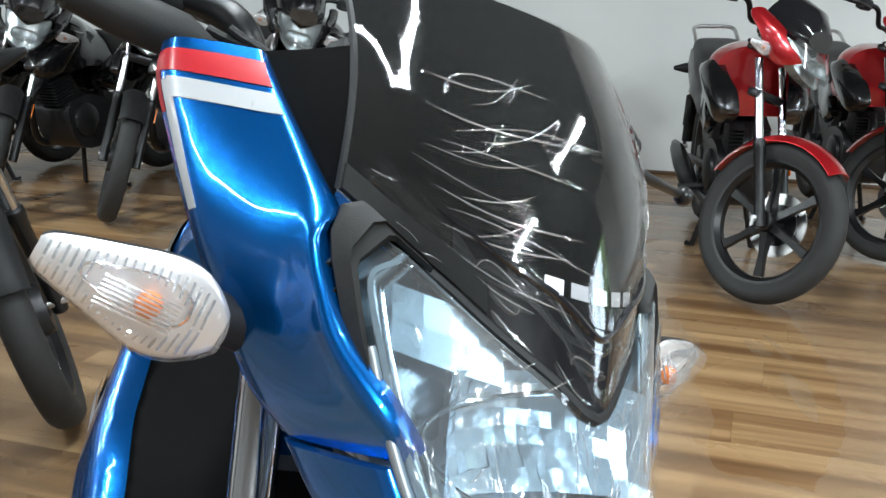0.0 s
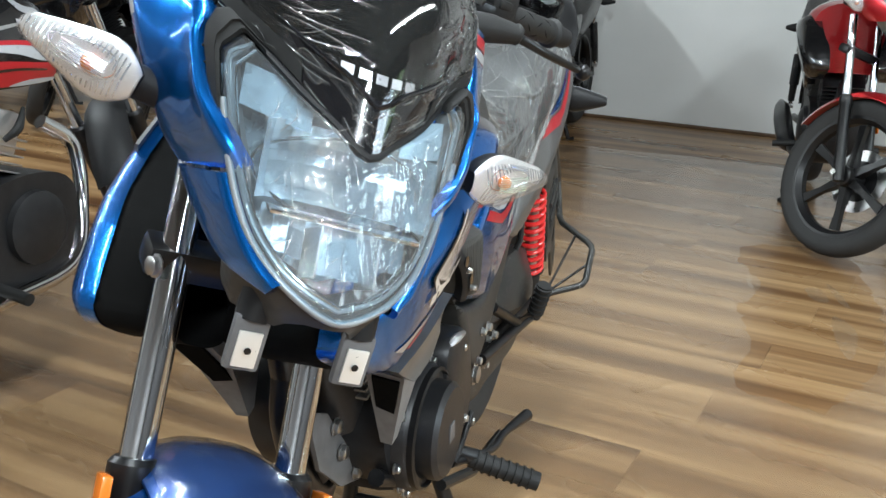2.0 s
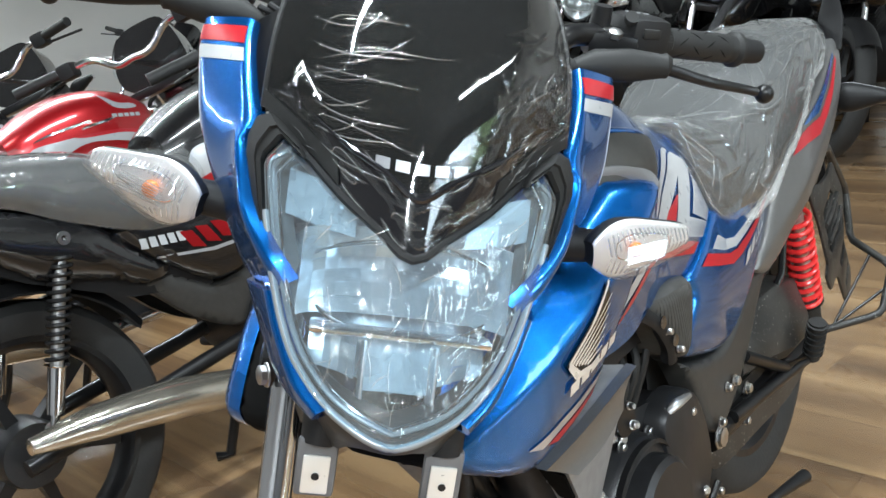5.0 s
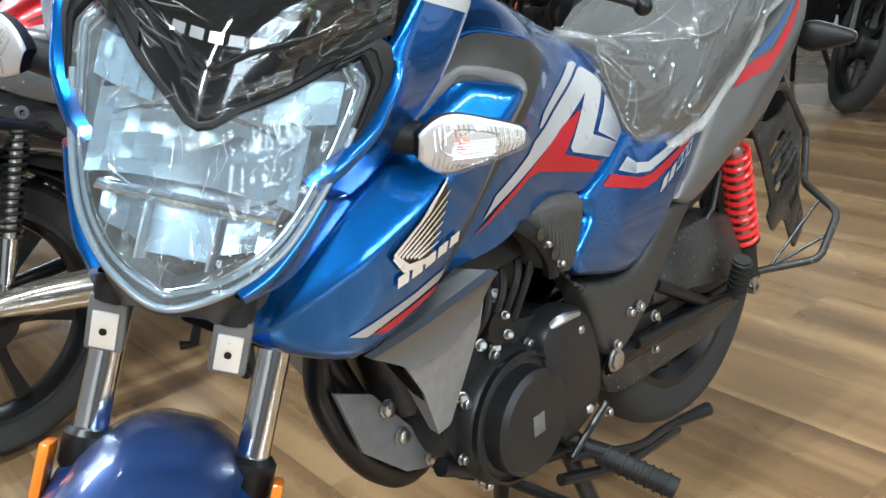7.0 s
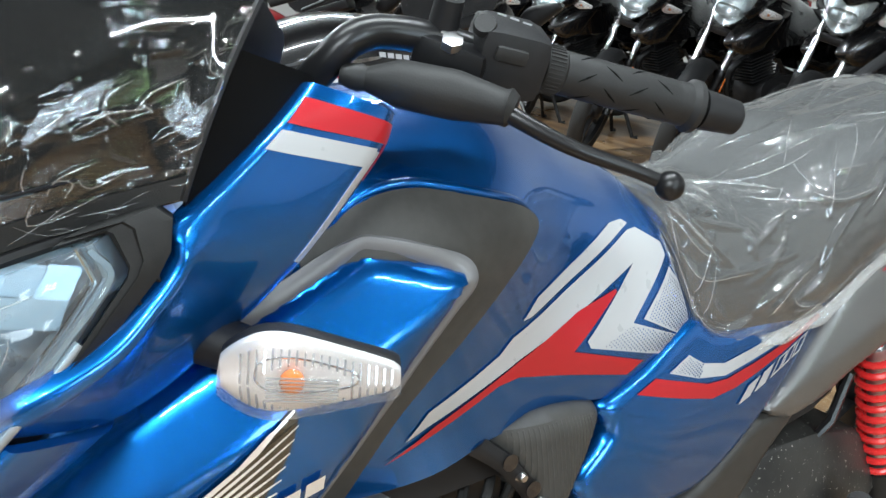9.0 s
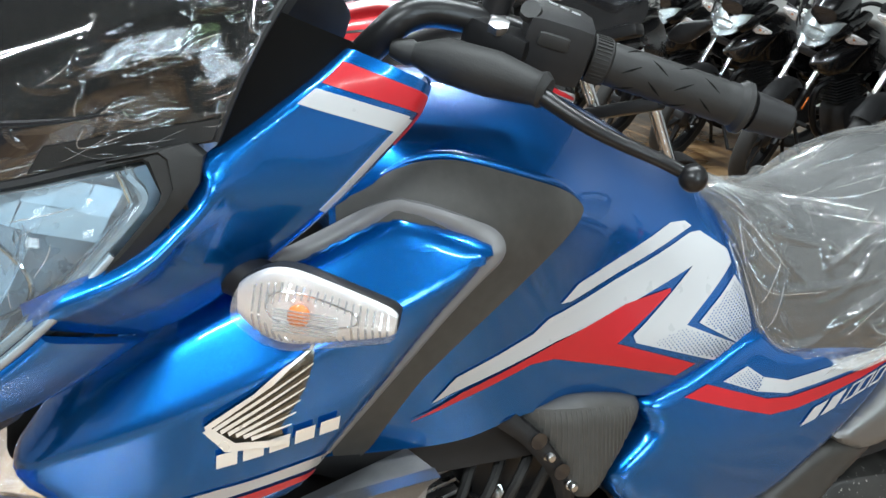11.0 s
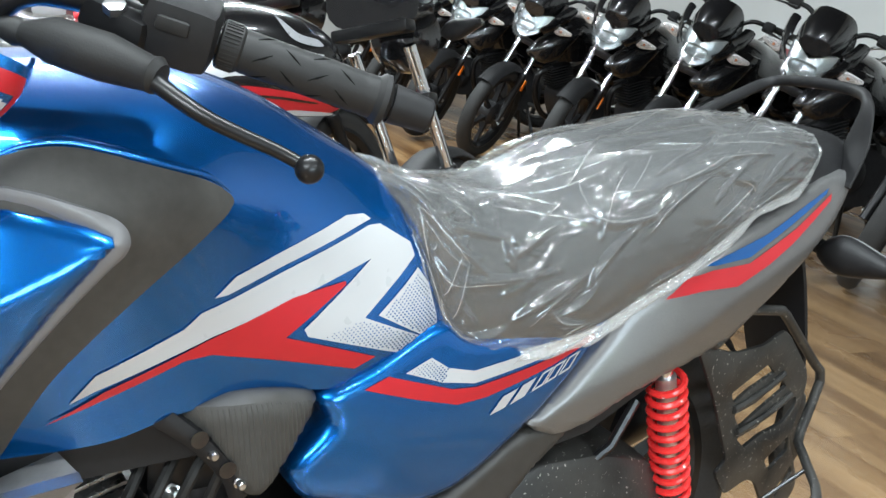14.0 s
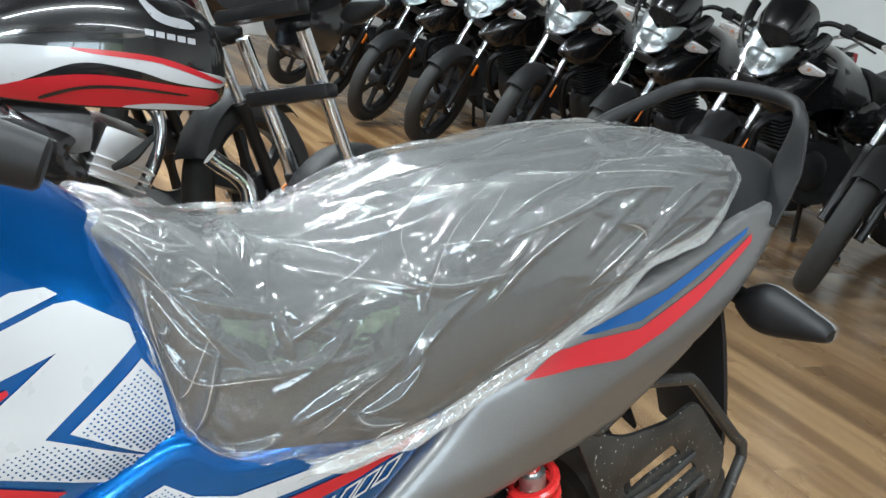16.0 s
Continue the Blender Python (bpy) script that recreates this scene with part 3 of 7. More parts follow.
def handlebar(parent, m):
    """Bar, grips, levers, switches; straight ahead before m turns it."""
    path = [(0, 0.322, 0.955), (0.05, 0.318, 0.956), (0.092, 0.302, 0.972), (0.112, 0.299, 1.006), (0.128, 0.312, 1.036), (0.15, 0.335, 1.043), (0.20, 0.362, 1.042), (0.36, 0.444, 1.036)]
    pts = [(-x, y, z) for x, y, z in path[:0:-1]] + path
    part("handlebar", tube(pts, 0.0112, 14, 60), SATIN, parent, "satin black tubular handlebar", m)
    for s in (-1, 1):
        def P(x, y, z):
            return Vector((s * x, y, z))
        d = Vector((s * 0.885, 0.455, -0.03)).normalized()
        g0 = P(0.236, 0.381, 1.041)
        ring = []
        grip = bmesh.new()
        prof = [(0.0150, 0.0), (0.0165, 0.001), (0.0165, 0.014), (0.0148, 0.016), (0.0152, 0.018), (0.0154, 0.10), (0.0148, 0.104), (0.0154, 0.106), (0.0154, 0.112), (0.0190, 0.116), (0.0190, 0.120), (0.012, 0.124)]
        g = part("grip", lathe(prof, g0, d, 32, grip), RUBBER, parent, "black rubber grip with slanted ribs", m)
        # slanted raised ribs on the rubber, coloured near-black for their shadows
        u = d.orthogonal().normalized()
        w = d.cross(u)
        ribs = bmesh.new()
        for row in range(4):
            for col in range(6):
                a = 2 * math.pi * (col + 0.5 * (row % 2)) / 6
                tilt = 0.30 if row % 2 else -0.30
                pts2 = []
                for q in (-1, 0, 1):
                    aa = a + tilt * q * 0.9
                    pts2.append(g0 + d * (0.030 + row * 0.0195 + q * 0.006) + 0.0152 * (math.cos(aa) * u + math.sin(aa) * w))
                tube(pts2, [0.0003, 0.0009, 0.0003], 5, 0, ribs)
        tagged(part("grip_texture", ribs, SHADE_BLACK, g, m=m), kind="stuff")
        knurl = bmesh.new()
        for q in range(36):
            a = 2 * math.pi * q / 36
            r0 = 0.0166 * (math.cos(a) * u + math.sin(a) * w)
            tube([g0 + d * 0.002 + r0, g0 + d * 0.013 + r0], 0.0007, 4, 0, knurl)
        tagged(part("knurled_ring", knurl, RUBBER, g, m=m), kind="stuff")
        part("bar_end", lathe([(0.006, 0), (0.0145, 0.001), (0.0145, 0.004), (0.0125, 0.03), (0.0105, 0.032)], g0 + d * 0.124, d, 24), BLACK, parent, m=m)
        # lever, perch and boot
        piv = P(0.195, 0.335, 1.028)
        tip = P(0.344, 0.331, 1.012)
        fwd = Vector((0, -1, 0))
        part("lever", tube([piv + Vector((0, -0.012, 0)), piv.lerp(tip, 0.25) + Vector((0, -0.022, 0.002)), piv.lerp(tip, 0.55) + Vector((0, -0.02, 0)), piv.lerp(tip, 0.85) + Vector((0, -0.004, 0)), tip], [0.0065, 0.006, 0.0052, 0.0046, 0.0046], 12, 30), SATIN, parent, "black ball-ended hand lever", m)
        bm = bmesh.new()
        bmesh.ops.create_uvsphere(bm, u_segments=20, v_segments=14, radius=0.0095)
        bm.transform(Matrix.Translation(tip))
        part("lever_ball", bm, SATIN, parent, m=m)
        part("lever_boot", tube([piv + Vector((-s * 0.066, -0.034, -0.013)), piv + Vector((-s * 0.054, -0.032, -0.012)), piv + Vector((-s * 0.050, -0.031, -0.0115)), piv + Vector((-s * 0.030, -0.027, -0.008)), piv + Vector((s * 0.005, -0.022, -0.004)), piv + Vector((s * 0.036, -0.020, -0.001)), piv + Vector((s * 0.040, -0.020, 0)), piv + Vector((s * 0.044, -0.020, 0))], [0.0065, 0.0095, 0.008, 0.0155, 0.016, 0.0115, 0.0125, 0.009], 18), RUBBER, parent, "black rubber lever boot with a stepped end", m)
        part("lever_perch", block((0.05, 0.045, 0.026), P(0.185, 0.352, 1.036), 0.008), SATIN, parent, m=m)
        sw = block((0.050, 0.054, 0.046), P(0.214, 0.367, 1.044), 0.012, Matrix.Rotation(s * radians(26), 4, "Z"))
        sb = part("switch_box", sw, BLACK, parent, "black switch housing with small buttons", m)
        part("rocker", block((0.02, 0.01, 0.012), P(0.21, 0.398, 1.046), 0.003), PAD, sb, m=m)
        part("switch", lathe([(0.005, 0), (0.008, 0.001), (0.007, 0.006)], P(0.20, 0.345, 1.062), (0, -0.7, 0.7), 14), RUBBER, sb, m=m)
        part("lever_bolt", lathe([(0.006, 0), (0.006, 0.004), (0.0045, 0.005)], P(0.178, 0.345, 1.048), (0, -0.2, 1), 6), STEEL, parent, m=m)
        for q in range(3):
            part("legend_bar", block((0.006, 0.002, 0.0008), P(0.203 + 0.009 * q, 0.372, 1.0675), 0.0), WHITE, sb, m=m)
        part("toggle", block((0.022, 0.007, 0.010), P(0.222, 0.342, 1.052), 0.003, Matrix.Rotation(s * radians(26), 4, "Z")), RUBBER, sb, m=m)
        part("bolt", lathe([(0.003, 0), (0.0075, 0.0), (0.0075, 0.006), (0.003, 0.007)], P(0.185, 0.334, 1.046), (0, -0.4, 1), 6), STEEL, parent, m=m)
        # mirror stem boss
        part("mirror_boss", tube([P(0.172, 0.352, 1.04), P(0.172, 0.349, 1.072)], [0.011, 0.0095], 14), BLACK, parent, m=m)
    part("instrument_panel", block((0.17, 0.085, 0.05), (0, 0.285, 1.018), 0.02, Matrix.Rotation(radians(-35), 4, "X")), BLACK, parent, "black instrument housing behind the screen", m)
    # cables that loop in front of the bar
    for k, (a, b) in enumerate((((-0.15, 0.31, 1.03), (-0.04, 0.27, 0.93)), ((-0.14, 0.30, 1.035), (-0.05, 0.30, 0.92)))):
        mid = (Vector(a) + Vector(b)) / 2 + Vector((0, -0.02 - 0.008 * k, 0.035))
        part("cable", tube([a, mid, b], 0.0032, 8, 16), BLACK, parent, m=m)


def signal(parent, base, tip, up, m=None, h=0.05, thick=0.032, dark=False):
    """A turn signal: a leaf-shaped clear lens on a dark housing, with an amber bulb."""
    base, tip, up = Vector(base), Vector(tip), Vector(up).normalized()
    d = (tip - base)
    L = d.length
    d.normalize()
    n = d.cross(up).normalized()
    up = n.cross(d).normalized()
    prof = [(0.0, 0.40), (0.05, 0.60), (0.17, 0.90), (0.29, 1.0), (0.42, 0.95), (0.65, 0.72), (0.85, 0.50), (0.96, 0.36), (1.0, 0.22)]
    def skin(front, back, cut):
        rings = []
        for t, wd in spline(prof, 16).tolist():
            ring = []
            for a in np.linspace(0, 2 * math.pi, 20, endpoint=False):
                ca, sa = math.cos(a), math.sin(a)
                dep = front if sa > 0 else back
                ring.append(base + d * (t * L) + up * (ca * abs(ca) ** -0.25 if abs(ca) > 1e-6 else 0) * wd * h / 2 + n * sa * dep * (0.55 + 0.45 * wd))
            rings.append(ring)
        return loft(rings)
    s = part("turn_signal", skin(thick * 0.12, thick * 0.8, 0), BLACK, parent, "black-backed indicator with a clear ribbed lens" if not dark else "dark rear indicator", m)
    part("lens", skin(thick * 0.75, -thick * 0.10, 0), LENS, s, "clear ribbed plastic lens", m)
    part("reflector", skin(thick * 0.16, -thick * 0.13, 0), SIGNAL_BACK if not dark else BLACK, s, m=m)
    bm = bmesh.new()
    bmesh.ops.create_uvsphere(bm, u_segments=14, v_segments=10, radius=0.0070)
    bm.transform(Matrix.Translation(base + d * L * 0.40 + n * thick * 0.28))
    part("bulb", bm, AMBER, s, "amber bulb", m)
    mid_c = base + d * L * 0.46 + n * thick * 0.30
    dish = [(-0.30, 0.20), (-0.20, 0.30), (0.0, 0.30), (0.30, 0.16), (0.36, 0.06), (0.30, -0.06), (0.0, -0.16), (-0.22, -0.14), (-0.31, 0.0)]
    part("bulb_dish", tube([mid_c - n * thick * 0.05 + d * (u * L * 0.85) + up * (v * h * 0.9) for u, v in spline(dish + dish[:1], 40).tolist()], 0.0007, 6), CHROME if not dark else BLACK, s, m=m)
    ribs = bmesh.new()
    for t in np.linspace(0.12, 0.95, 20).tolist():
        wd = float(np.interp(t, [p[0] for p in prof], [p[1] for p in prof]))
        out = n * thick * 0.60 * (0.55 + 0.45 * wd)
        c0 = base + d * t * L + out
        inner = h * 0.27 * math.sqrt(max(0.0, 1 - ((t - 0.46) / 0.27) ** 2))
        for sg in (-1, 1):
            lo, hi = max(inner, 0.001), h * 0.38 * wd
            if hi - lo > 0.002:
                tube([c0 - n * thick * 0.12 + up * sg * lo, c0 - out * 0.62 + up * sg * hi], 0.0008, 5, 0, ribs)
    for k in range(-3, 4):
        tube([mid_c + n * thick * 0.22 + up * (0.0024 * k) - d * L * 0.20, mid_c + n * thick * 0.22 + up * (0.0024 * k) + d * L * 0.20], 0.0007, 5, 0, ribs)
    part("lens_ribs", ribs, RIB, s, m=m)
    if dark:  # pale moulded seam round the housing, and a screw near the tip
        for sg in (-1, 1):
            part("seam", tube([base + d * (t * L) + up * (sg * wd * h * 0.50) for t, wd in spline(prof, 20).tolist()], 0.0011, 6), SILVER_TRIM, s, "pale grey seam", m)
        part("screw", lathe([(0.001, 0), (0.0042, 0.0), (0.0042, 0.001), (0.001, 0.0012)], base + d * L * 0.74 + n * thick * 0.70, n if thick > 0 else -n, 12), SILVER_TRIM, s, m=m)
    return s


def spring_shock(parent, top, bottom, mat, r=0.024, turns=10, lower=0.06, sleeve=None):
    top, bottom = Vector(top), Vector(bottom)
    d = (bottom - top).normalized()
    L = (bottom - top).length
    u = d.orthogonal().normalized()
    w = d.cross(u)
    sh = part("shock_absorber", tube([top - d * 0.03, bottom + d * 0.02], 0.009, 12), CHROME, parent, "coil-over rear shock absorber")
    body0 = top + d * (L - lower)
    n = turns * 16
    pts = [top + d * (0.005 + (L - lower - 0.01) * i / n) + (r - 0.005) * (math.cos(i / 16 * 2 * math.pi) * u + math.sin(i / 16 * 2 * math.pi) * w) for i in range(n + 1)]
    part("spring", tube(pts, 0.0045, 8), mat, sh)
    part("inner_tube", tube([top + d * 0.005, body0], 0.0125, 16), ALLOY if mat is SPRING or sleeve is CHROME else SATIN, sh)
    part("damper", tube([body0 - d * 0.004, body0, bottom - d * 0.01], [r, r * 0.72, r * 0.66], 18), sleeve or RUBBER, sh, "lower damper sleeve")
    for p in (top - d * 0.03, bottom + d * 0.02):
        part("eye", lathe([(0.006, -0.014), (0.013, -0.014), (0.013, 0.014), (0.006, 0.014)], p, (1, 0, 0), 16, closed=True), STEEL, sh)
    return sh


def bolt(parent, c, axis=(1, 0, 0), r=0.007, mat=None, m=None):
    return part("bolt", lathe([(r * 1.3, 0), (r * 1.3, 0.0015), (r, 0.002), (r, 0.007), (r * 0.7, 0.0085)], c, axis, 8), mat or STEEL, parent, m=m)


# ---- the blue motorcycle ----
bike = thing("motorcycle", "blue street motorcycle with red and white stripes on centre stand", "motorcycle")
TURN_FRONT = steer()
wheel(bike, "front_wheel", (0, -0.03, 0.298), 0.296, 0.085, TURN_FRONT, disc=1)
wheel(bike, "rear_wheel", (-0.02, 1.115, 0.385), 0.275, 0.095, disc=0)
fork(bike, TURN_FRONT)
handlebar(bike, steer(44.0, Vector((0.017, -0.125, 0))))

# front mudguard
rows = []
for a in np.linspace(-38, 72, 26):
    ang = radians(90 + a)
    rad = 0.314
    hw = 0.060 + 0.012 * math.cos(radians(a * 1.2))
    row = []
    for q in np.linspace(-1, 1, 13):
        rr = rad - 0.032 * abs(q) ** 3.0
        row.append(Vector((q * hw, -0.02 + rr * math.cos(ang) * -1, 0.305 + rr * math.sin(ang))))
    row += [p - Vector((0, 0, 0.003)) for p in row[::-1]]
    rows.append(row)
part("front_mudguard", loft(rows), NAVY, bike, "glossy blue front mudguard", TURN_FRONT)
for s in (-1, 1):
    part("mudguard_arm", shell([(-0.06, 0.53), (-0.01, 0.563), (0.05, 0.566), (0.10, 0.555), (0.122, 0.50), (0.10, 0.43), (0.05, 0.39), (-0.01, 0.41), (-0.055, 0.47)], lambda y, z: 0.100 - 0.5 * max(0.0, z - 0.53) - 0.25 * max(0.0, -y), s, 0.025, 0.045), NAVY, bike, m=TURN_FRONT)
    part("reflector", block((0.010, 0.03, 0.050), (s * 0.103, 0.066, 0.550), 0.003, Matrix.Rotation(radians(-26), 4, "X")), AMBER, bike, "amber side reflector", TURN_FRONT)
    bolt(bike, (s * 0.094, fork_y(0.735) - 0.016, 0.735), (s, -0.4, 0), 0.009, STEEL, TURN_FRONT)

# headlamp
def lamp_y(x, z):
    """How far back the lamp's face lies."""
    return 0.031 - 0.5 * (0.921 - z) + 4.7 * x * x
LAMP_SIDE = [(0.0985, 0.9645), (0.0995, 0.9642), (0.1100, 0.9500), (0.1112, 0.9465), (0.1108, 0.9430), (0.106, 0.918), (0.097, 0.886), (0.083, 0.852), (0.067, 0.830), (0.040, 0.811), (0.0, 0.798)]
LAMP_TOP = [(0.0, 0.914), (0.025, 0.926), (0.052, 0.938), (0.078, 0.952), (0.0985, 0.964)]
outline_l = [tuple(p) for p in spline(LAMP_TOP, 12)] + LAMP_SIDE[1:5] + [tuple(p) for p in spline(LAMP_SIDE[5:], 18)]
outline = outline_l + [(-x, z) for x, z in outline_l[-2:0:-1]]
def lamp_sheet(offset, scale=1.0, cell=0.008, wrinkle=0.0):
    o = [(x * scale, 0.88 + (z - 0.88) * scale) for x, z in outline]
    b = cut_sheet(o, cell)
    for v in b.verts:
        x, z = v.co.y, v.co.z
        y = lamp_y(x, z) + offset
        if wrinkle:
            q = noise.noise(Vector((x * 120 + z * 30, z * 22, 2.0)))
            q2 = noise.noise(Vector((x * 30 - z * 40, z * 40, 7.0)))
            y -= wrinkle * (max(0.0, 1 - abs(q) * 3) + 0.9 * max(0.0, 1 - abs(q2) * 5))
        v.co = Vector((x, y, z))
    bmesh.ops.recalc_face_normals(b, faces=b.faces)
    return b
def skirt(b, back):
    made = bmesh.ops.extrude_edge_only(b, edges=[e for e in b.edges if len(e.link_faces) == 1])
    for g in made["geom"]:
        if isinstance(g, bmesh.types.BMVert):
            g.co.y += back
    bmesh.ops.recalc_face_normals(b, faces=b.faces)
    return b
lamp = part("headlamp", skirt(lamp_sheet(0.066, 0.96), 0.05), LAMP_BACK, bike, "large clear headlamp with bright reflectors under film", TURN_FRONT)
part("cover_glass", skirt(lamp_sheet(0.0), 0.05), LAMP_COVER, lamp, "clear moulded lamp cover", TURN_FRONT)
# reflector bowls, divider and light guides
def bowl(cx, cz, w, h, y0, depth):
    rings = []
    for t in np.linspace(0, 1, 10).tolist():
        k = math.sqrt(max(0.0, 1 - t * t)) if t < 1 else 0.04
        ring = []
        for a in np.linspace(0, 2 * math.pi, 32, endpoint=False).tolist():
            x = cx + w * k * math.copysign(abs(math.cos(a)) ** 0.6, math.cos(a))
            z = cz + h * k * math.copysign(abs(math.sin(a)) ** 0.7, math.sin(a))
            ring.append(Vector((x, lamp_y(x, z) + y0 + depth * t, z)))
        rings.append(ring)
    return loft(rings, False)
def facets(x0, x1, z0, z1, nx, nz, shape, seed, jitter):
    """A reflector cut into flat facets, each tilted a little on its own."""
    rs = random.Random(seed)
    b = bmesh.new()
    for i in range(nx):
        for j in range(nz):
            xa, xb = x0 + (x1 - x0) * i / nx, x0 + (x1 - x0) * (i + 1) / nx
            za, zb = z0 + (z1 - z0) * j / nz, z0 + (z1 - z0) * (j + 1) / nz
            ta, tb = rs.uniform(-jitter, jitter), rs.uniform(-jitter, jitter)
            corners = [(xa, za, -ta - tb), (xb, za, ta - tb), (xb, zb, ta + tb), (xa, zb, -ta + tb)]
            b.faces.new([b.verts.new((x, shape(x, z) + q, z)) for x, z, q in corners])
    bmesh.ops.recalc_face_normals(b, faces=b.faces)
    return b


def main_bowl(x, z):
    u, v = x / 0.076, (z - 0.892) / 0.036
    return lamp_y(x * 0.5, z) + 0.020 + 0.040 * max(0.0, 1 - u * u) ** 0.7 * max(0.1, 1 - 0.75 * v * v)


part("main_reflector", facets(-0.076, 0.076, 0.863, 0.918, 17, 7, main_bowl, 5, 0.0006), REFLECTOR, lamp, "faceted bright main reflector", TURN_FRONT, sharp=4)
part("reflector_rim", tube([(0.077 * math.cos(q), lamp_y(0.077 * math.cos(q), 0.890 + 0.03 * math.sin(q)) + 0.016, 0.890 + 0.031 * math.sin(q) - 0.008 * abs(math.cos(q))) for q in np.linspace(0, 2 * math.pi, 49).tolist()], 0.0016, 8), CHROME, lamp, m=TURN_FRONT)
low = part("low_reflector", facets(-0.024, 0.024, 0.817, 0.853, 3, 1, lambda x, z: lamp_y(0, z) + 0.034, 2, 0.0004), LAMP_BACK, lamp, "pale flat low-beam panel", TURN_FRONT, sharp=4)
for s in (-1, 1):
    part("box_wall", block((0.0022, 0.034, 0.040), (s * 0.025, lamp_y(0, 0.835) + 0.022, 0.835), 0.0006, Matrix.Rotation(radians(-27), 4, "X")), BEZEL, lamp, m=TURN_FRONT)
    part("side_reflector", facets(s * 0.030, s * 0.064, 0.826, 0.856, 3, 3, lambda x, z: lamp_y(x, z) + 0.018 + 0.012 * math.cos((abs(x) - 0.047) * 60), 7 + s, 0.0012), REFLECTOR, lamp, "small faceted side reflector", TURN_FRONT, sharp=4)
    part("upper_reflector", facets(s * 0.040, s * 0.092, 0.915, 0.945, 4, 2, lambda x, z: lamp_y(x, z) + 0.022 + 0.25 * max(0.0, z - 0.91 - 0.4 * abs(x)), 3 + s, 0.001), LAMP_BACK, lamp, m=TURN_FRONT, sharp=4)
    for inset, mat, r in ((0.90, CHROME, 0.0016), (0.94, BEZEL, 0.0022)):
        part("light_guide", tube([(s * x * inset, lamp_y(x * inset, z) + 0.010, 0.885 + (z - 0.885) * inset) for x, z in spline(LAMP_SIDE, 40).tolist()], r, 8), mat, lamp, "bright running-light strip", TURN_FRONT)
    part("inner_bezel", strip([(s * x, lamp_y(x, z) + 0.006, z) for x, z in ((0.097, 0.960), (0.1085, 0.946), (0.102, 0.914), (0.094, 0.886), (0.079, 0.854))], [(s * x, lamp_y(x, z) + 0.036, z) for x, z in ((0.087, 0.949), (0.094, 0.939), (0.088, 0.910), (0.080, 0.886), (0.068, 0.862))], 20, 4, 0.001 * s, 0.003 * s), BEZEL, lamp, m=TURN_FRONT)
part("divider", block((0.13, 0.014, 0.004), (0, lamp_y(0.02, 0.859) + 0.020, 0.859), 0.0015), CHROME, lamp, m=TURN_FRONT)
rim = [(s2 * x, lamp_y(x, z) + 0.004, z - 0.002) for s2, x, z in [(-1, x, z) for x, z in LAMP_SIDE[5:]] + [(1, x, z) for x, z in LAMP_SIDE[-2:4:-1]]]
part("chin_bezel", tube(rim, 0.0030, 10, 60), BEZEL, lamp, m=TURN_FRONT)

BROW_EDGES = (((0.084, 0.9585), (0.090, 0.108, 0.9665)), ((0.0990, 0.9665), (0.1125, 0.126, 0.979)), ((0.1010, 0.9660), (0.1215, 0.129, 0.9745)), ((0.1120, 0.9505), (0.1265, 0.123, 0.961)), ((0.1130, 0.9460), (0.1262, 0.115, 0.950)), ((0.1075, 0.9170), (0.1175, 0.098, 0.921)), ((0.0985, 0.8850), (0.106, 0.075, 0.889)))
# lamp surround: black side brows, and the chin with its two brackets
for s in (-1, 1):
    rows = []
    for (x0, z0), (x1, y1, z1) in BROW_EDGES:
        p, q = Vector((s * x0, lamp_y(x0, z0) + 0.006, z0)), Vector((s * x1, y1, z1))
        back = Vector((-s * 0.006, 0.012, -0.004))
        near = p.lerp(q, 0.14) + Vector((0, -0.004, 0.0015))
        far = p.lerp(q, 0.86) + Vector((0, -0.002, 0.001))
        step = p.lerp(q, 0.42) + Vector((0, -0.0035, 0.001))
        rise = p.lerp(q, 0.50) + Vector((0, -0.006, 0.002))
        rows.append([p + back * 0.4, p, near, step, rise, far, q, q + back])
    part("brow_panel", loft(rows), BROW, bike, "matt dark grey angular panel beside the headlamp", TURN_FRONT, sharp=20)
    for k in range(4):
        part("vent_rib", block((0.010, 0.012, 0.003), (s * (0.1225 - 0.0035 * k), 0.124 - 0.009 * k, 0.946 - 0.011 * k), 0.001, Matrix.Rotation(s * radians(30), 4, "Y")), BLACK, bike, m=TURN_FRONT)
CHIN = [(0.0, 0.787), (0.018, 0.784), (0.028, 0.776), (0.033, 0.769), (0.062, 0.769), (0.066, 0.778), (0.071, 0.798), (0.083, 0.823), (0.094, 0.852), (0.084, 0.856), (0.072, 0.838), (0.045, 0.816), (0.020, 0.807), (0.0, 0.802)]
low_edge = sorted((x, z) for x, z in LAMP_SIDE[5:])
bm = cut_sheet(CHIN + [(-x, z) for x, z in CHIN[-2:0:-1]], 0.006)
for v in bm.verts:
    x, z = v.co.y, v.co.z
    edge = float(np.interp(abs(x), [p[0] for p in low_edge], [p[1] for p in low_edge]))
    v.co = Vector((x, lamp_y(x, edge) + 0.007 + 0.55 * max(0.0, edge - z) - 0.004 * math.sin(min(1.0, max(0.0, edge - z) / 0.03) * math.pi), z))
bmesh.ops.recalc_face_normals(bm, faces=bm.faces)
part("chin_panel", skirt(bm, 0.035), FRAME_GREY, bike, "matt grey arched panel under the headlamp", TURN_FRONT)
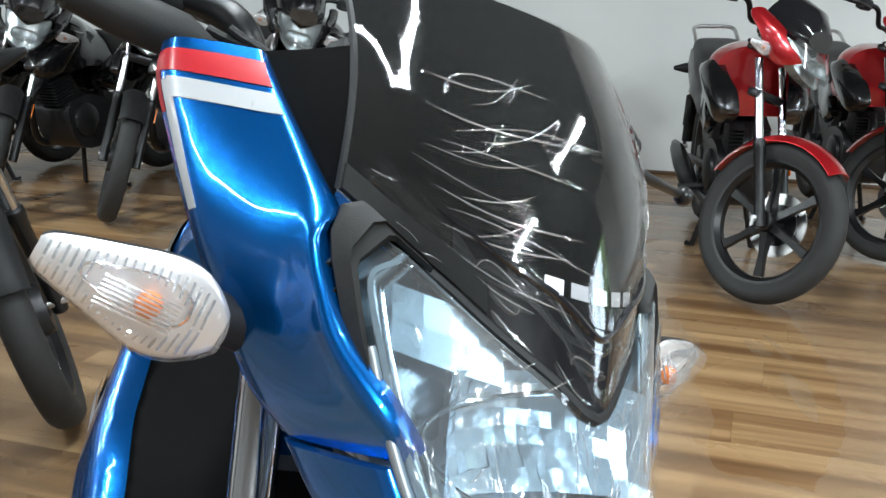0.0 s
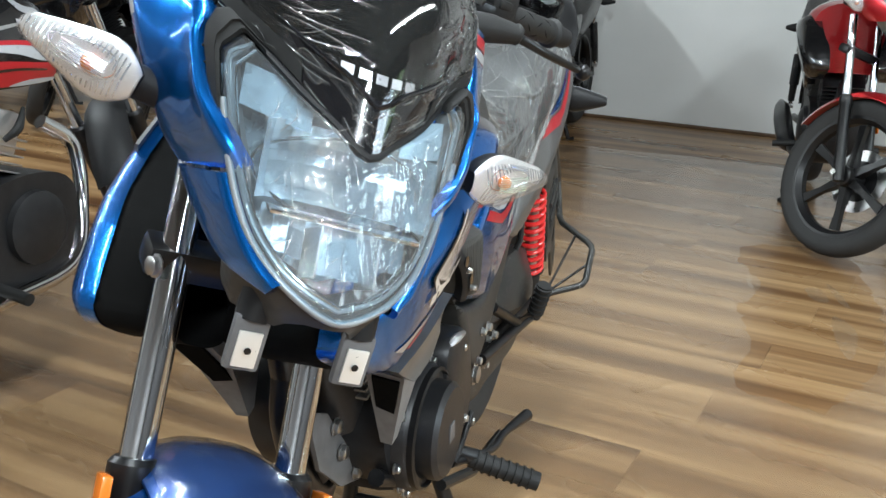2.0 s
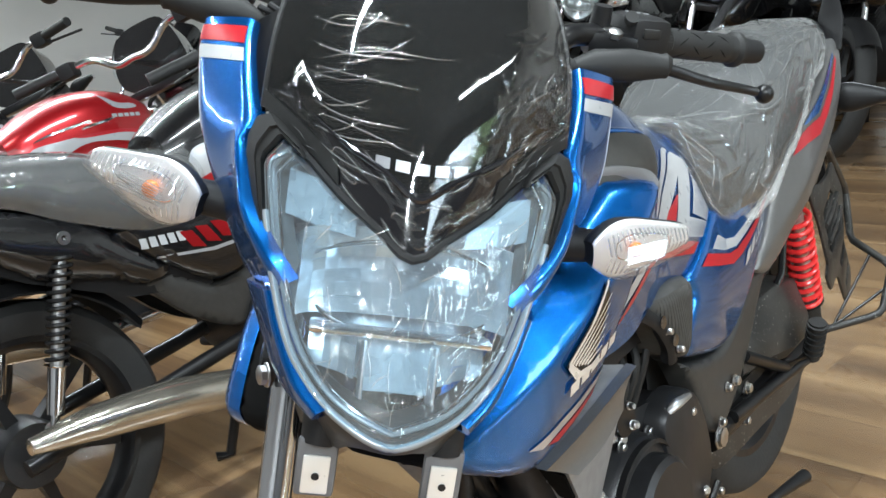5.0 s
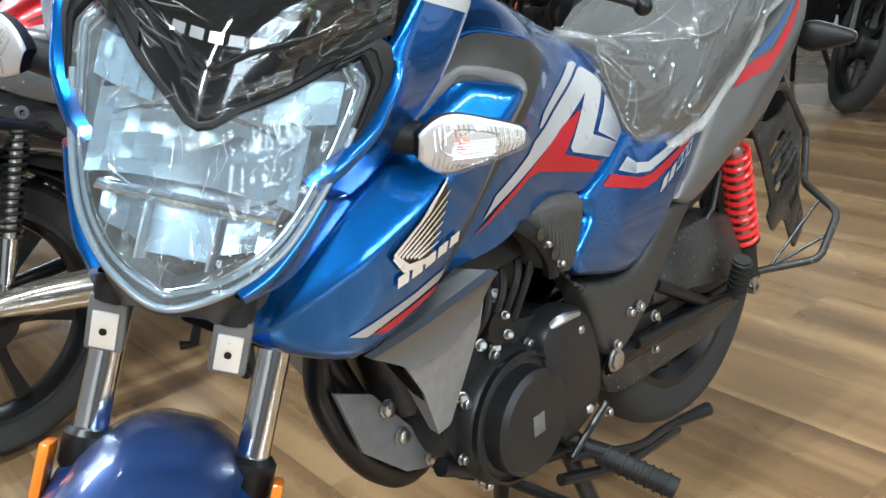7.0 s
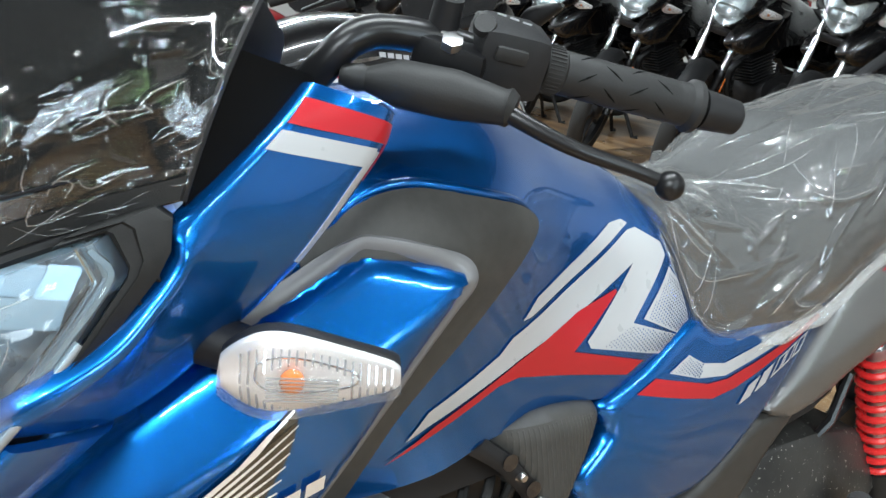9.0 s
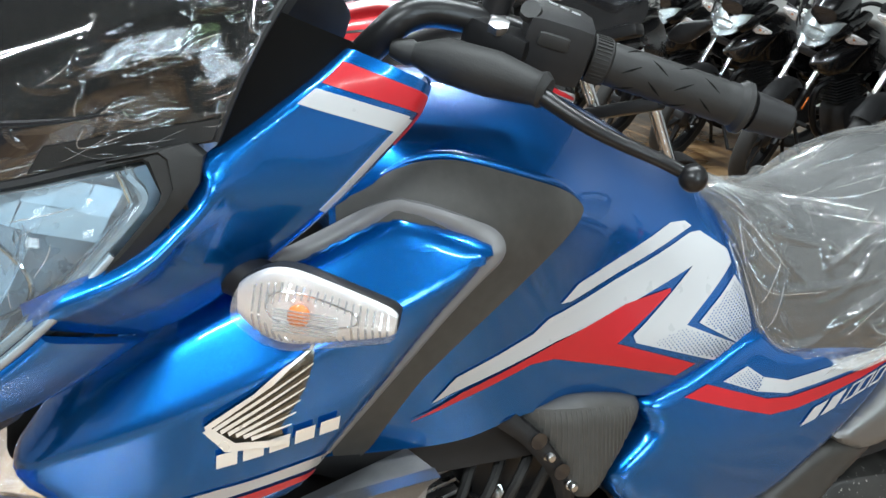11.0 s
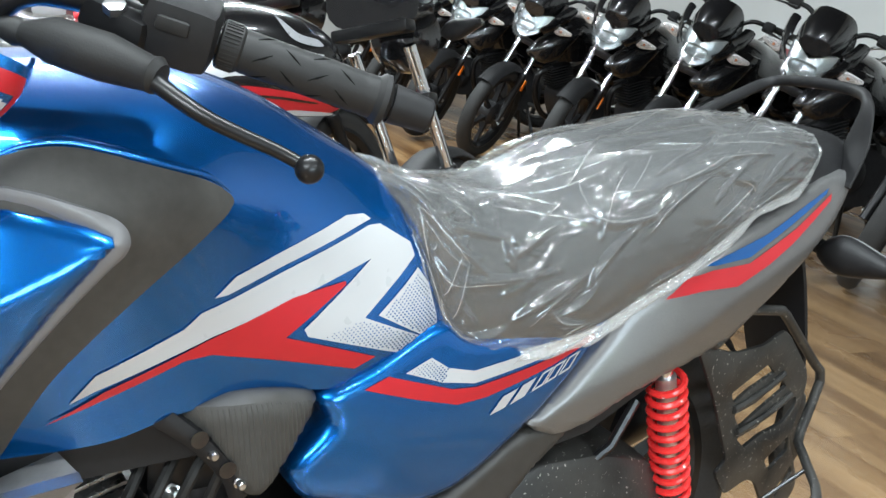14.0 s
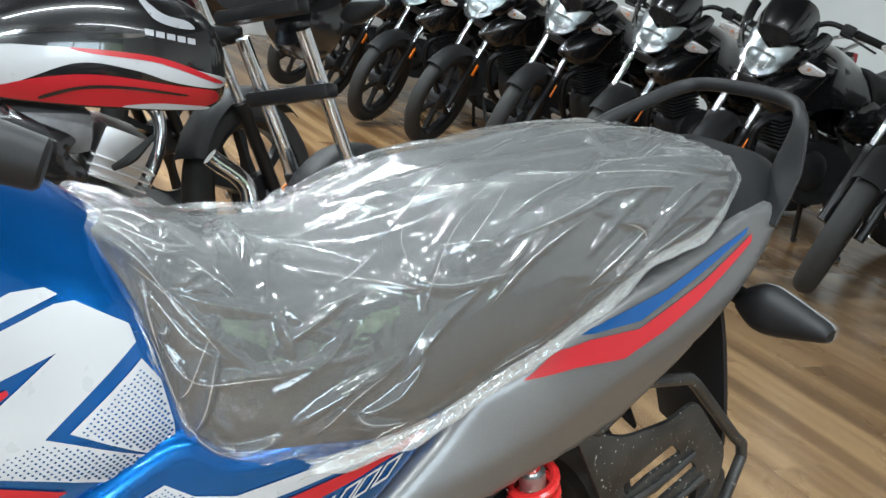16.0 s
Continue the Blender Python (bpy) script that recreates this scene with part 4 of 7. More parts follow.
for s in (-1, 1):
    part("bracket_arm", tube([(s * 0.045, 0.03, 0.79), (s * 0.047, 0.022, 0.765)], [0.016, 0.014], 10), BLACK, bike, m=TURN_FRONT)
    st = part("plate_bracket", block((0.030, 0.010, 0.046), (s * 0.047, 0.016, 0.748), 0.004, Matrix.Rotation(radians(-8), 4, "X")), GREY, bike, m=TURN_FRONT)
    part("metal_tab", block((0.020, 0.003, 0.030), (s * 0.047, 0.009, 0.745), 0.003, Matrix.Rotation(radians(-8), 4, "X")), BRIGHT, st, "bare metal tab with a hole", TURN_FRONT)
    part("hole", lathe([(0.001, 0), (0.003, 0), (0.003, 0.001), (0.001, 0.001)], (s * 0.047, 0.0068, 0.745), (0, -1, 0), 12), SATIN, st, m=TURN_FRONT)

# cowl wings
WING_IN = [(0.135, 0.234, 1.026), (0.1345, 0.200, 1.010), (0.1287, 0.164, 0.990), (0.1215, 0.133, 0.9695), (0.128, 0.127, 0.962), (0.1295, 0.123, 0.953), (0.126, 0.110, 0.936), (0.1195, 0.090, 0.916), (0.100, 0.062, 0.895), (0.0812, 0.0495, 0.8755)]
WING_OUT = [(0.183, 0.270, 1.014), (0.184, 0.262, 0.995), (0.179, 0.236, 0.970), (0.172, 0.210, 0.945), (0.1615, 0.191, 0.920), (0.151, 0.180, 0.901), (0.1407, 0.170, 0.884), (0.1318, 0.1600, 0.868), (0.1225, 0.147, 0.856), (0.112, 0.130, 0.848)]


def wing_face(inner, outer, bulge, reach=0):
    """A blade's skin: a gently rounded face, a short step along its inner edge and a rounded outer edge."""
    n = len(inner)
    even = []
    for i in range(n):
        r = min(reach, i, n - 1 - i)
        even.append(np.mean(inner[i - r : i + r + 1], 0))
    even = np.array(even)
    norms = []
    for i in range(n):
        a, b = max(i - 8, 0), min(i + 8, n - 1)
        t = Vector(even[b] - even[a]) + 2 * Vector(outer[b] - outer[a])
        norms.append(tuple(t.cross(Vector(outer[i] - even[i])).normalized()))
    norms = np.array(norms)

    def at(i, c, lift=0.0):
        i = min(max(i, 0.0), n - 1.0)
        a = int(min(i, n - 2))
        f = i - a
        inn, mid, out, nrm = [g[a] * (1 - f) + g[a + 1] * f for g in (inner, even, outer, norms)]
        up = (1 - (1 - min(1.0, c / 0.09)) ** 2) ** 0.5 * (1 - max(0.0, (c - 0.78) / 0.22) ** 2.4)
        k = min(1.0, c / 0.22)
        p = (inn * (1 - k) + mid * k) * (1 - c) + out * c
        return Vector(p) + Vector(nrm) * (bulge * (up + 0.25 * math.sin(math.pi * min(1.0, c))) + lift)

    return at


def wing_sheet(at, places, cuts, lift, thick, skew=0.0):
    rows = []
    for i in places:
        rows.append([at(i + skew * c, c, lift) for c in cuts] + [at(i + skew * c, c, lift - thick) for c in cuts[::-1]])
    return loft(rows, True, True)


CUTS = [0, 0.01, 0.03, 0.06, 0.09, 0.13, 0.25, 0.4, 0.55, 0.7, 0.78, 0.84, 0.89, 0.93, 0.965, 1.0]
for s in (-1, 1):
    a = [(s * x, y, z) for x, y, z in WING_IN]
    o = [(s * x, y, z) for x, y, z in WING_OUT]
    face = wing_face(spline(a, 161), spline(o, 161), 0.007 * s, 55)
    wing = part("cowl_wing", wing_sheet(face, range(0, 161, 3), CUTS, 0, 0.008 * s), BLUE, bike, "glossy blue side blade with red and white bands", TURN_FRONT)
    part("red_band", wing_sheet(face, np.linspace(6, 16.5, 8).tolist(), [0.055, *CUTS[5:]], 0.0008 * s, 0.002 * s), RED, wing, m=TURN_FRONT)
    part("white_band", wing_sheet(face, np.linspace(19, 26, 6).tolist(), [0.055, *CUTS[5:-3]], 0.0008 * s, 0.002 * s), WHITE, wing, m=TURN_FRONT)
    part("red_edge", wing_sheet(face, np.linspace(16.4, 30, 8).tolist(), [0.955, 0.975, 1.0], 0.0007 * s, 0.002 * s), RED, wing, m=TURN_FRONT)
    part("edge_band", wing_sheet(face, np.linspace(20, 60, 14).tolist(), [0.86, 0.89, 0.92, 0.945], 0.0006 * s, 0.002 * s), WHITE, wing, m=TURN_FRONT)
    back = [Vector(p) + Vector((-s * 0.014, 0.024, -0.004)) for p in o]
    part("wing_return", strip([tuple(Vector(p) + Vector((0, 0.001, 0))) for p in o], [tuple(p) for p in back], 28, 4, 0.001 * s, 0.003 * s), BLUE, wing, m=TURN_FRONT)
    ba = spline([(s * 0.0925, 0.052, 0.869), (s * 0.082, 0.030, 0.846), (s * 0.066, 0.004, 0.824), (s * 0.048, -0.012, 0.812)], 24)
    bo = spline([(s * 0.1135, 0.121, 0.846), (s * 0.098, 0.092, 0.822), (s * 0.078, 0.046, 0.803), (s * 0.050, -0.004, 0.801)], 24)
    part("cowl_blade", wing_sheet(wing_face(ba, bo, 0.006 * s), range(24), CUTS, 0, 0.006 * s), BLUE, bike, "slim glossy blue blade below the headlamp", TURN_FRONT)
    sg = signal(bike, (s * 0.160, 0.137, 0.894), (s * 0.2485, 0.168, 0.9135), (0, 0, 1), TURN_FRONT, 0.053, 0.03 * s)
    part("signal_stalk", tube([(s * 0.09, 0.165, 0.885), (s * 0.172, 0.160, 0.895)], [0.018, 0.014], 12), BLACK, bike, m=TURN_FRONT)

# smoked screen
LOW_EDGE = [(-0.119, 0.142, 0.979), (-0.094, 0.121, 0.966), (-0.073, 0.094, 0.956), (-0.052, 0.068, 0.944), (-0.025, 0.044, 0.931), (0, 0.028, 0.918), (0.025, 0.044, 0.931), (0.052, 0.068, 0.944), (0.073, 0.094, 0.956), (0.094, 0.121, 0.966), (0.119, 0.142, 0.979)]
TOP_EDGE = [(-0.104, 0.245, 1.090), (-0.095, 0.226, 1.095), (-0.06, 0.196, 1.100), (0, 0.182, 1.102), (0.06, 0.196, 1.100), (0.095, 0.226, 1.095), (0.104, 0.245, 1.090)]
def screen_grid(n, k, lift=0.0, folds=()):
    lo, hi = spline(LOW_EDGE, n), spline(TOP_EDGE, n)
    rows, outs = [], []
    for t in np.linspace(0, 1, k).tolist():
        row = []
        for i in range(n):
            p = Vector(lo[i]).lerp(Vector(hi[i]), t)
            p += Vector((0, -0.020, 0.006)) * math.sin(math.pi * t) + Vector((math.copysign(0.004, p.x) * math.sin(math.pi * t) * min(1, abs(p.x) * 20), 0, 0))
            row.append(p)
        rows.append(row)
    if lift:
        up = pleats(rows, folds) if len(folds) else np.zeros((k, n))
        rows = [[p + Vector((p.x * 3.0, -0.8, 0.5)).normalized() * (lift + float(up[i, j]) + 0.0002 * noise.noise(p * 30)) for j, p in enumerate(r)] for i, r in enumerate(rows)]
    return rows
grid = screen_grid(33, 22)
bm = loft([r + [p + Vector((0, 0.003, -0.001)) for p in r[::-1]] for r in grid])
screen_skin = trees(bm)
screen = part("windscreen", bm, SMOKE, bike, "dark smoked windscreen under crinkled clear film", TURN_FRONT)
part("screen_backing", loft([[p + Vector((0, 0.03, -0.002)) for p in r] + [p + Vector((0, 0.034, -0.002)) for p in r[::-1]] for r in [q[3:-3] for q in grid[0:15]]]), BLACK, bike, "black inner fairing behind the screen", TURN_FRONT)
beak = [r[7:26] for r in grid[0:5]]
part("beak", loft([[p + Vector((0, -0.0022, 0.0006)) for p in r] + [p + Vector((0, 0.004, -0.001)) for p in r[::-1]] for r in beak]), SMOKE_SOLID, bike, "glossy black beak under the screen", TURN_FRONT)
part("beak_lip", tube([tuple(p + Vector((0, -0.003, 0.001 - 0.25 * max(0.0, 0.022 - abs(p.x))))) for p in grid[4][6:27]], [0.0008, 0.0022, 0.0026, 0.0022, 0.0008], 8, 40), SMOKE_SOLID, bike, m=TURN_FRONT)
part("screen_trim", loft([[p + Vector((0, -0.0038, 0.0018)) for p in r[:10]] + [p + Vector((0, 0.002, 0)) for p in r[:10][::-1]] for r in grid[0:3]]), BROW, bike, "matt black border under the screen", TURN_FRONT)
part("screen_trim", loft([[p + Vector((0, -0.0038, 0.0018)) for p in r[-10:]] + [p + Vector((0, 0.002, 0)) for p in r[-10:][::-1]] for r in grid[0:3]]), BROW, bike, "matt black border under the screen", TURN_FRONT)
part("lamp_seal", tube([tuple(p + Vector((0, -0.001, -0.003))) for p in grid[0][2:-2]], 0.0042, 8), BLACK, bike, "black rubber seal above the headlamp", TURN_FRONT)
# maker's name on the screen, as plain blocks
for i, x in enumerate((-0.028, -0.014, 0.0, 0.014, 0.028)):
    o2 = [(x - 0.005, 0.9685), (x + 0.005, 0.9685), (x + 0.005, 0.9755), (x - 0.005, 0.9755)]
    b2 = cut_sheet(o2, 0.006)
    for v in b2.verts:
        xx, zz = v.co.y, v.co.z
        hit = screen_skin[0].ray_cast(Vector((xx, -0.5, zz)), Vector((0, 1, 0)))[0]
        v.co = Vector((xx, (hit.y if hit else 0.05) - 0.0012, zz))
    part("name_block", b2, SILVER_LINE, screen, m=TURN_FRONT)
for s in (-1, 1):
    side_edge = [r[0 if s < 0 else -1] + Vector((-s * 0.002, 0.004, 0)) for r in grid[0:13:3]]
    wing_edge = [Vector((s * (x - 0.001), y + 0.012, z - 0.004)) for x, y, z in (WING_IN[3], WING_IN[2], WING_IN[1], WING_IN[0])]
    wing_edge.append(Vector((s * 0.131, 0.244, 1.028)))
    # black plastic, its colour darkened further for the shade behind the blade
    part("inner_cowl", strip([tuple(p) for p in side_edge], [tuple(p) for p in wing_edge], 20, 5, 0.001 * s, 0.003 * s), SHADE_BLACK, bike, "black inner cowl between screen and side blade", TURN_FRONT)
    part("screen_edge", tube([tuple(r[0 if s < 0 else -1]) for r in grid], 0.0022, 6), BLACK, screen, m=TURN_FRONT)

# tank
TANK = [
    (0.34, [(0.12, 0.66), (0.15, 0.74), (0.16, 0.83), (0.15, 0.88), (0.11, 0.915), (0.05, 0.93), (0, 0.932)]),
    (0.40, [(0.13, 0.662), (0.155, 0.73), (0.175, 0.82), (0.178, 0.875), (0.135, 0.916), (0.06, 0.937), (0, 0.94)]),
    (0.46, [(0.14, 0.668), (0.152, 0.73), (0.172, 0.80), (0.18, 0.868), (0.135, 0.916), (0.06, 0.94), (0, 0.945)]),
    (0.52, [(0.138, 0.682), (0.146, 0.74), (0.155, 0.80), (0.160, 0.862), (0.125, 0.910), (0.06, 0.938), (0, 0.945)]),
    (0.60, [(0.126, 0.682), (0.132, 0.73), (0.126, 0.79), (0.120, 0.838), (0.098, 0.882), (0.052, 0.912), (0, 0.924)]),
    (0.68, [(0.118, 0.672), (0.123, 0.71), (0.111, 0.77), (0.097, 0.815), (0.076, 0.85), (0.04, 0.876), (0, 0.886)]),
    (0.74, [(0.112, 0.692), (0.113, 0.725), (0.100, 0.77), (0.086, 0.805), (0.066, 0.83), (0.035, 0.846), (0, 0.852)]),
    (0.79, [(0.10, 0.70), (0.10, 0.72), (0.088, 0.75), (0.074, 0.775), (0.055, 0.795), (0.03, 0.805), (0, 0.81)]),
]
profs = np.array([spline(p, 22) for _, p in TANK])
ys = spline([(y, 0) for y, _ in TANK], 40)[:, 0]
flat = profs.reshape(len(TANK), -1)
mid = spline(flat, 40).reshape(40, 22, 2)
rows = []
for y, pr in zip(ys, mid):
    left = [Vector((x, y, z)) for x, z in pr]
    rows.append(left + [Vector((-v.x, v.y, v.z)) for v in left[-2::-1]])
tank_bm = loft(rows, True, True)
tank_skin = trees(tank_bm)
tank = part("fuel_tank", tank_bm, BLUE, bike, "glossy blue fuel tank with white and red stripes")

# shrouds
SHROUD = [(0.137, 0.687), (0.150, 0.722), (0.190, 0.768), (0.248, 0.803), (0.326, 0.842), (0.374, 0.864), (0.388, 0.866), (0.420, 0.857), (0.445, 0.848), (0.447, 0.840), (0.436, 0.826), (0.410, 0.795), (0.383, 0.757), (0.360, 0.720), (0.343, 0.690), (0.324, 0.656), (0.280, 0.641), (0.231, 0.634), (0.180, 0.655)]
RIDGE = spline([(0.12, 0.138), (0.16, 0.162), (0.22, 0.188), (0.26, 0.197), (0.30, 0.203), (0.38, 0.208), (0.44, 0.206), (0.47, 0.204)], 60)


def shroud_x(y, z):
    """The shroud's bulge: a ridge line rising to the rear, a steep facet above it and a gentle side below."""
    over = z - (0.705 + (y - 0.15) * 0.46)
    top = float(np.interp(y, RIDGE[:, 0], RIDGE[:, 1]))
    return top - 0.5 * max(0.0, over) - 0.24 * max(0.0, -over) - 0.6 * max(0.0, -over - 0.05) ** 1.5


shroud_skin = {}
for s in (-1, 1):
    bm = shell(SHROUD, shroud_x, s, 0.014, 0.016, 0.006)
    shroud_skin[s] = trees(bm)
    sh = part("tank_shroud", bm, BLUE, bike, "glossy blue tank shroud with a bright wing emblem")
    # black inner face, with the hollow's shade put into its colour
    part("inner_shroud", shell([(y - 0.004, z) for y, z in SHROUD], lambda y, z: shroud_x(y, z) - 0.022, s, 0.02, 0.08), SHADE_BLACK, bike, "black inner face of the shroud")

# black pads on the tank's shoulders

# side panels
SIDE = [(0.646, 0.668), (0.655, 0.640), (0.622, 0.603), (0.632, 0.573), (0.662, 0.557), (0.790, 0.527), (0.892, 0.588), (0.985, 0.668), (1.005, 0.702), (0.92, 0.712), (0.82, 0.702), (0.772, 0.722), (0.70, 0.692)]
side_x = field([(0.64, 0.66, 0.128), (0.62, 0.60, 0.128), (0.72, 0.66, 0.128), (0.72, 0.60, 0.130), (0.66, 0.56, 0.124), (0.79, 0.53, 0.115), (0.86, 0.64, 0.122), (0.98, 0.68, 0.108), (0.77, 0.71, 0.116)])
FRAME_COVER = [(0.63, 0.59), (0.66, 0.545), (0.79, 0.515), (0.90, 0.575), (0.975, 0.575), (0.93, 0.53), (0.86, 0.46), (0.77, 0.405), (0.72, 0.42), (0.685, 0.50)]
TAIL = [(0.900, 0.592), (0.912, 0.582), (0.936, 0.573), (0.965, 0.577), (0.988, 0.586), (1.030, 0.610), (1.088, 0.632), (1.139, 0.645), (1.185, 0.662), (1.235, 0.703), (1.313, 0.768), (1.371, 0.826), (1.384, 0.842), (1.374, 0.858), (1.335, 0.850), (1.25, 0.818), (1.18, 0.792), (1.104, 0.758), (1.02, 0.712), (0.985, 0.668), (0.945, 0.628)]
tail_x = field([(0.89, 0.585, 0.108), (0.99, 0.69, 0.112), (1.0, 0.62, 0.122), (1.09, 0.70, 0.134), (1.15, 0.66, 0.13), (1.25, 0.76, 0.128), (1.34, 0.82, 0.116), (1.42, 0.90, 0.095)])
_tail = tail_x


def tail_x(y, z):
    """The tail's side, with a crease along its middle."""
    crease = 0.592 + (y - 0.905) * 0.47
    return _tail(y, z) + 0.006 - 0.16 * abs(z - crease)


side_skin, tail_skin = {}, {}
for s in (-1, 1):
    bm = shell(SIDE, side_x, s, 0.016, 0.03, 0.006)
    side_skin[s] = trees(bm)
    part("side_panel", bm, BLUE, bike, "glossy blue side panel with a red and white stripe")
    part("frame_cover", shell(FRAME_COVER, lambda y, z: 0.104, s, 0.012, 0.03, 0.006), FRAME_GREY, bike, "matt dark grey frame cover")
    bm = shell(TAIL, tail_x, s, 0.007, 0.05, 0.007, False)
    tail_skin[s] = trees(bm)
    part("tail_panel", bm, SILVER, bike, "metallic grey tail panel with blue and red stripes")
part("tail_core", loft([[Vector((x, y, z)) for x, z in ((-w, z0), (w, z0), (w * 0.9, z1), (-w * 0.9, z1))] for y, w, z0, z1 in ((0.80, 0.09, 0.52, 0.70), (1.0, 0.10, 0.56, 0.70), (1.2, 0.10, 0.66, 0.78), (1.40, 0.07, 0.80, 0.88))]), BLACK, bike)

# seat
SEATS = [(0.722, 0.045, 0.838, 0.850), (0.740, 0.076, 0.812, 0.848), (0.757, 0.090, 0.772, 0.843), (0.772, 0.101, 0.724, 0.838), (0.788, 0.109, 0.695, 0.832), (0.812, 0.114, 0.681, 0.826), (0.845, 0.118, 0.676, 0.820), (0.90, 0.123, 0.682, 0.820), (0.96, 0.127, 0.694, 0.838), (1.03, 0.130, 0.722, 0.866), (1.12, 0.128, 0.764, 0.882), (1.20, 0.120, 0.808, 0.896), (1.27, 0.114, 0.832, 0.902), (1.325, 0.090, 0.868, 0.900), (1.35, 0.05, 0.880, 0.890)]
def outward(v):
    return Vector((v.x, v.y, max(v.z, 0.0))).normalized()


def seat_rings(grow=0.0, folds=(), n=44, k=30):
    rings = []
    rows_in = [(y, w - 0.003 * (y > 1.0), zb + 0.004 * (y > 1.0), zt) for y, w, zb, zt in SEATS] if grow else SEATS
    for y, w, zb, zt in spline(rows_in, n).tolist():
        h = zt - zb
        pr = spline([(w * 0.90, zb), (w * 1.0, zb + 0.25 * h), (w * 0.97, zb + 0.62 * h), (w * 0.84, zt - 0.10 * h), (w * 0.5, zt - 0.01 * h), (0.001, zt)], k)
        rings.append([Vector((x, y, z)) for x, z in pr] + [Vector((-x, y, z)) for x, z in pr[-2::-1]])
    if grow:
        c = [Vector((0, r[0].y, r[0].z + 0.3 * (r[k - 1].z - r[0].z))) for r in rings]
        lift = pleats(rings, folds) if len(folds) else np.zeros((n, 2 * k - 1))
        rings = [[p + outward(p - c[i]) * (grow + float(lift[i, j]) + 0.0022 * noise.noise(p * 14)) for j, p in enumerate(r)] for i, r in enumerate(rings)]
    return rings


part("tail_cowl", loft([[Vector((x, y, z)) for x, z in spline([(-w, z0), (-w * 0.95, z0 + 0.6 * (z1 - z0)), (-w * 0.6, z1), (0, z1 + 0.004), (w * 0.6, z1), (w * 0.95, z0 + 0.6 * (z1 - z0)), (w, z0), (0, z0)], 32, True).tolist()] for y, w, z0, z1 in ((1.20, 0.10, 0.76, 0.80), (1.28, 0.105, 0.79, 0.855), (1.34, 0.10, 0.81, 0.885), (1.40, 0.088, 0.83, 0.895), (1.43, 0.07, 0.85, 0.89))]), BLACK, bike, "dark grey tail cover behind the seat")
part("seat", loft(seat_rings()), SEAT, bike, "black vinyl dual seat under crumpled clear plastic")

# engine
eng = part("engine", block((0.18, 0.22, 0.13), (0, 0.55, 0.41), 0.03), CASE, bike, "dark grey air-cooled engine")
part("generator_cover", lathe([(0.088, 0.0), (0.088, 0.052), (0.082, 0.060), (0.068, 0.063), (0.067, 0.086), (0.060, 0.092), (0.01, 0.093)], (0.048, 0.508, 0.424), (1, 0, 0), 48), CASE, eng, "round dark crankcase cover")
for i in range(8):
    a = 2 * math.pi * i / 8 + 0.2
    bolt(eng, (0.092, 0.508 + 0.090 * math.cos(a), 0.424 + 0.090 * math.sin(a)), (1, 0, 0), 0.006)
tilt = Matrix.Rotation(radians(-18), 4, "X")
for i in range(9):
    part("fin", block((0.13, 0.12, 0.004), (0, 0.450 - 0.004 * i, 0.53 + 0.0125 * i), 0.001, Matrix.Rotation(radians(18), 4, "X")), FIN, eng)
part("cylinder", tube([(0, 0.43, 0.47), (0, 0.385, 0.63)], 0.055, 20), CASE, eng)
part("cylinder_head", block((0.15, 0.15, 0.06), (0, 0.382, 0.635), 0.012, Matrix.Rotation(radians(18), 4, "X")), CASE, eng)

def inside(y, z, poly):
    odd = False
    for (y0, z0), (y1, z1) in zip(poly, poly[1:] + poly[:1]):
        if (z0 > z) != (z1 > z) and y < y0 + (y1 - y0) * (z - z0) / (z1 - z0):
            odd = not odd
    return odd


# centre spine of the tank, rear panel joints and stickers (left and right)
W_MAIN = [(0.428, 0.708), (0.445, 0.730), (0.510, 0.758), (0.523, 0.769), (0.695, 0.815), (0.708, 0.815), (0.742, 0.796), (0.746, 0.784), (0.685, 0.737), (0.749, 0.711), (0.735, 0.695), (0.625, 0.730), (0.621, 0.737), (0.694, 0.787), (0.604, 0.762), (0.536, 0.747), (0.445, 0.716)]
W_THIN = [(0.534, 0.780), (0.552, 0.794), (0.669, 0.826), (0.690, 0.825), (0.698, 0.820), (0.545, 0.780)]
W_RIGHT = [(0.700, 0.737), (0.749, 0.773), (0.762, 0.757), (0.770, 0.727), (0.772, 0.708), (0.762, 0.706)]
R_TANK = [(0.413, 0.692), (0.453, 0.715), (0.533, 0.745), (0.610, 0.766), (0.664, 0.772), (0.665, 0.769), (0.603, 0.733), (0.698, 0.700), (0.676, 0.692), (0.536, 0.731), (0.514, 0.730), (0.456, 0.709)]
PAD_SHAPE = [(0.335, 0.850), (0.369, 0.883), (0.393, 0.895), (0.422, 0.898), (0.451, 0.893), (0.489, 0.883), (0.522, 0.872), (0.543, 0.858), (0.536, 0.847), (0.517, 0.833), (0.478, 0.803), (0.455, 0.781), (0.436, 0.760), (0.413, 0.731), (0.397, 0.699), (0.382, 0.664), (0.360, 0.660), (0.345, 0.75)]
PAD_LIP = [(0.372, 0.888), (0.393, 0.8985), (0.422, 0.902), (0.451, 0.897), (0.489, 0.887), (0.524, 0.8755), (0.547, 0.860)]
W_SIDE = [(0.730, 0.680), (0.760, 0.690), (0.781, 0.677), (0.812, 0.670), (0.904, 0.682), (0.975, 0.697), (0.985, 0.690), (0.913, 0.672), (0.813, 0.657), (0.773, 0.664)]
R_SIDE = [(0.686, 0.671), (0.711, 0.680), (0.741, 0.670), (0.787, 0.655), (0.816, 0.653), (0.913, 0.668), (0.975, 0.686), (0.980, 0.680), (0.914, 0.659), (0.828, 0.640), (0.794, 0.638), (0.748, 0.651)]
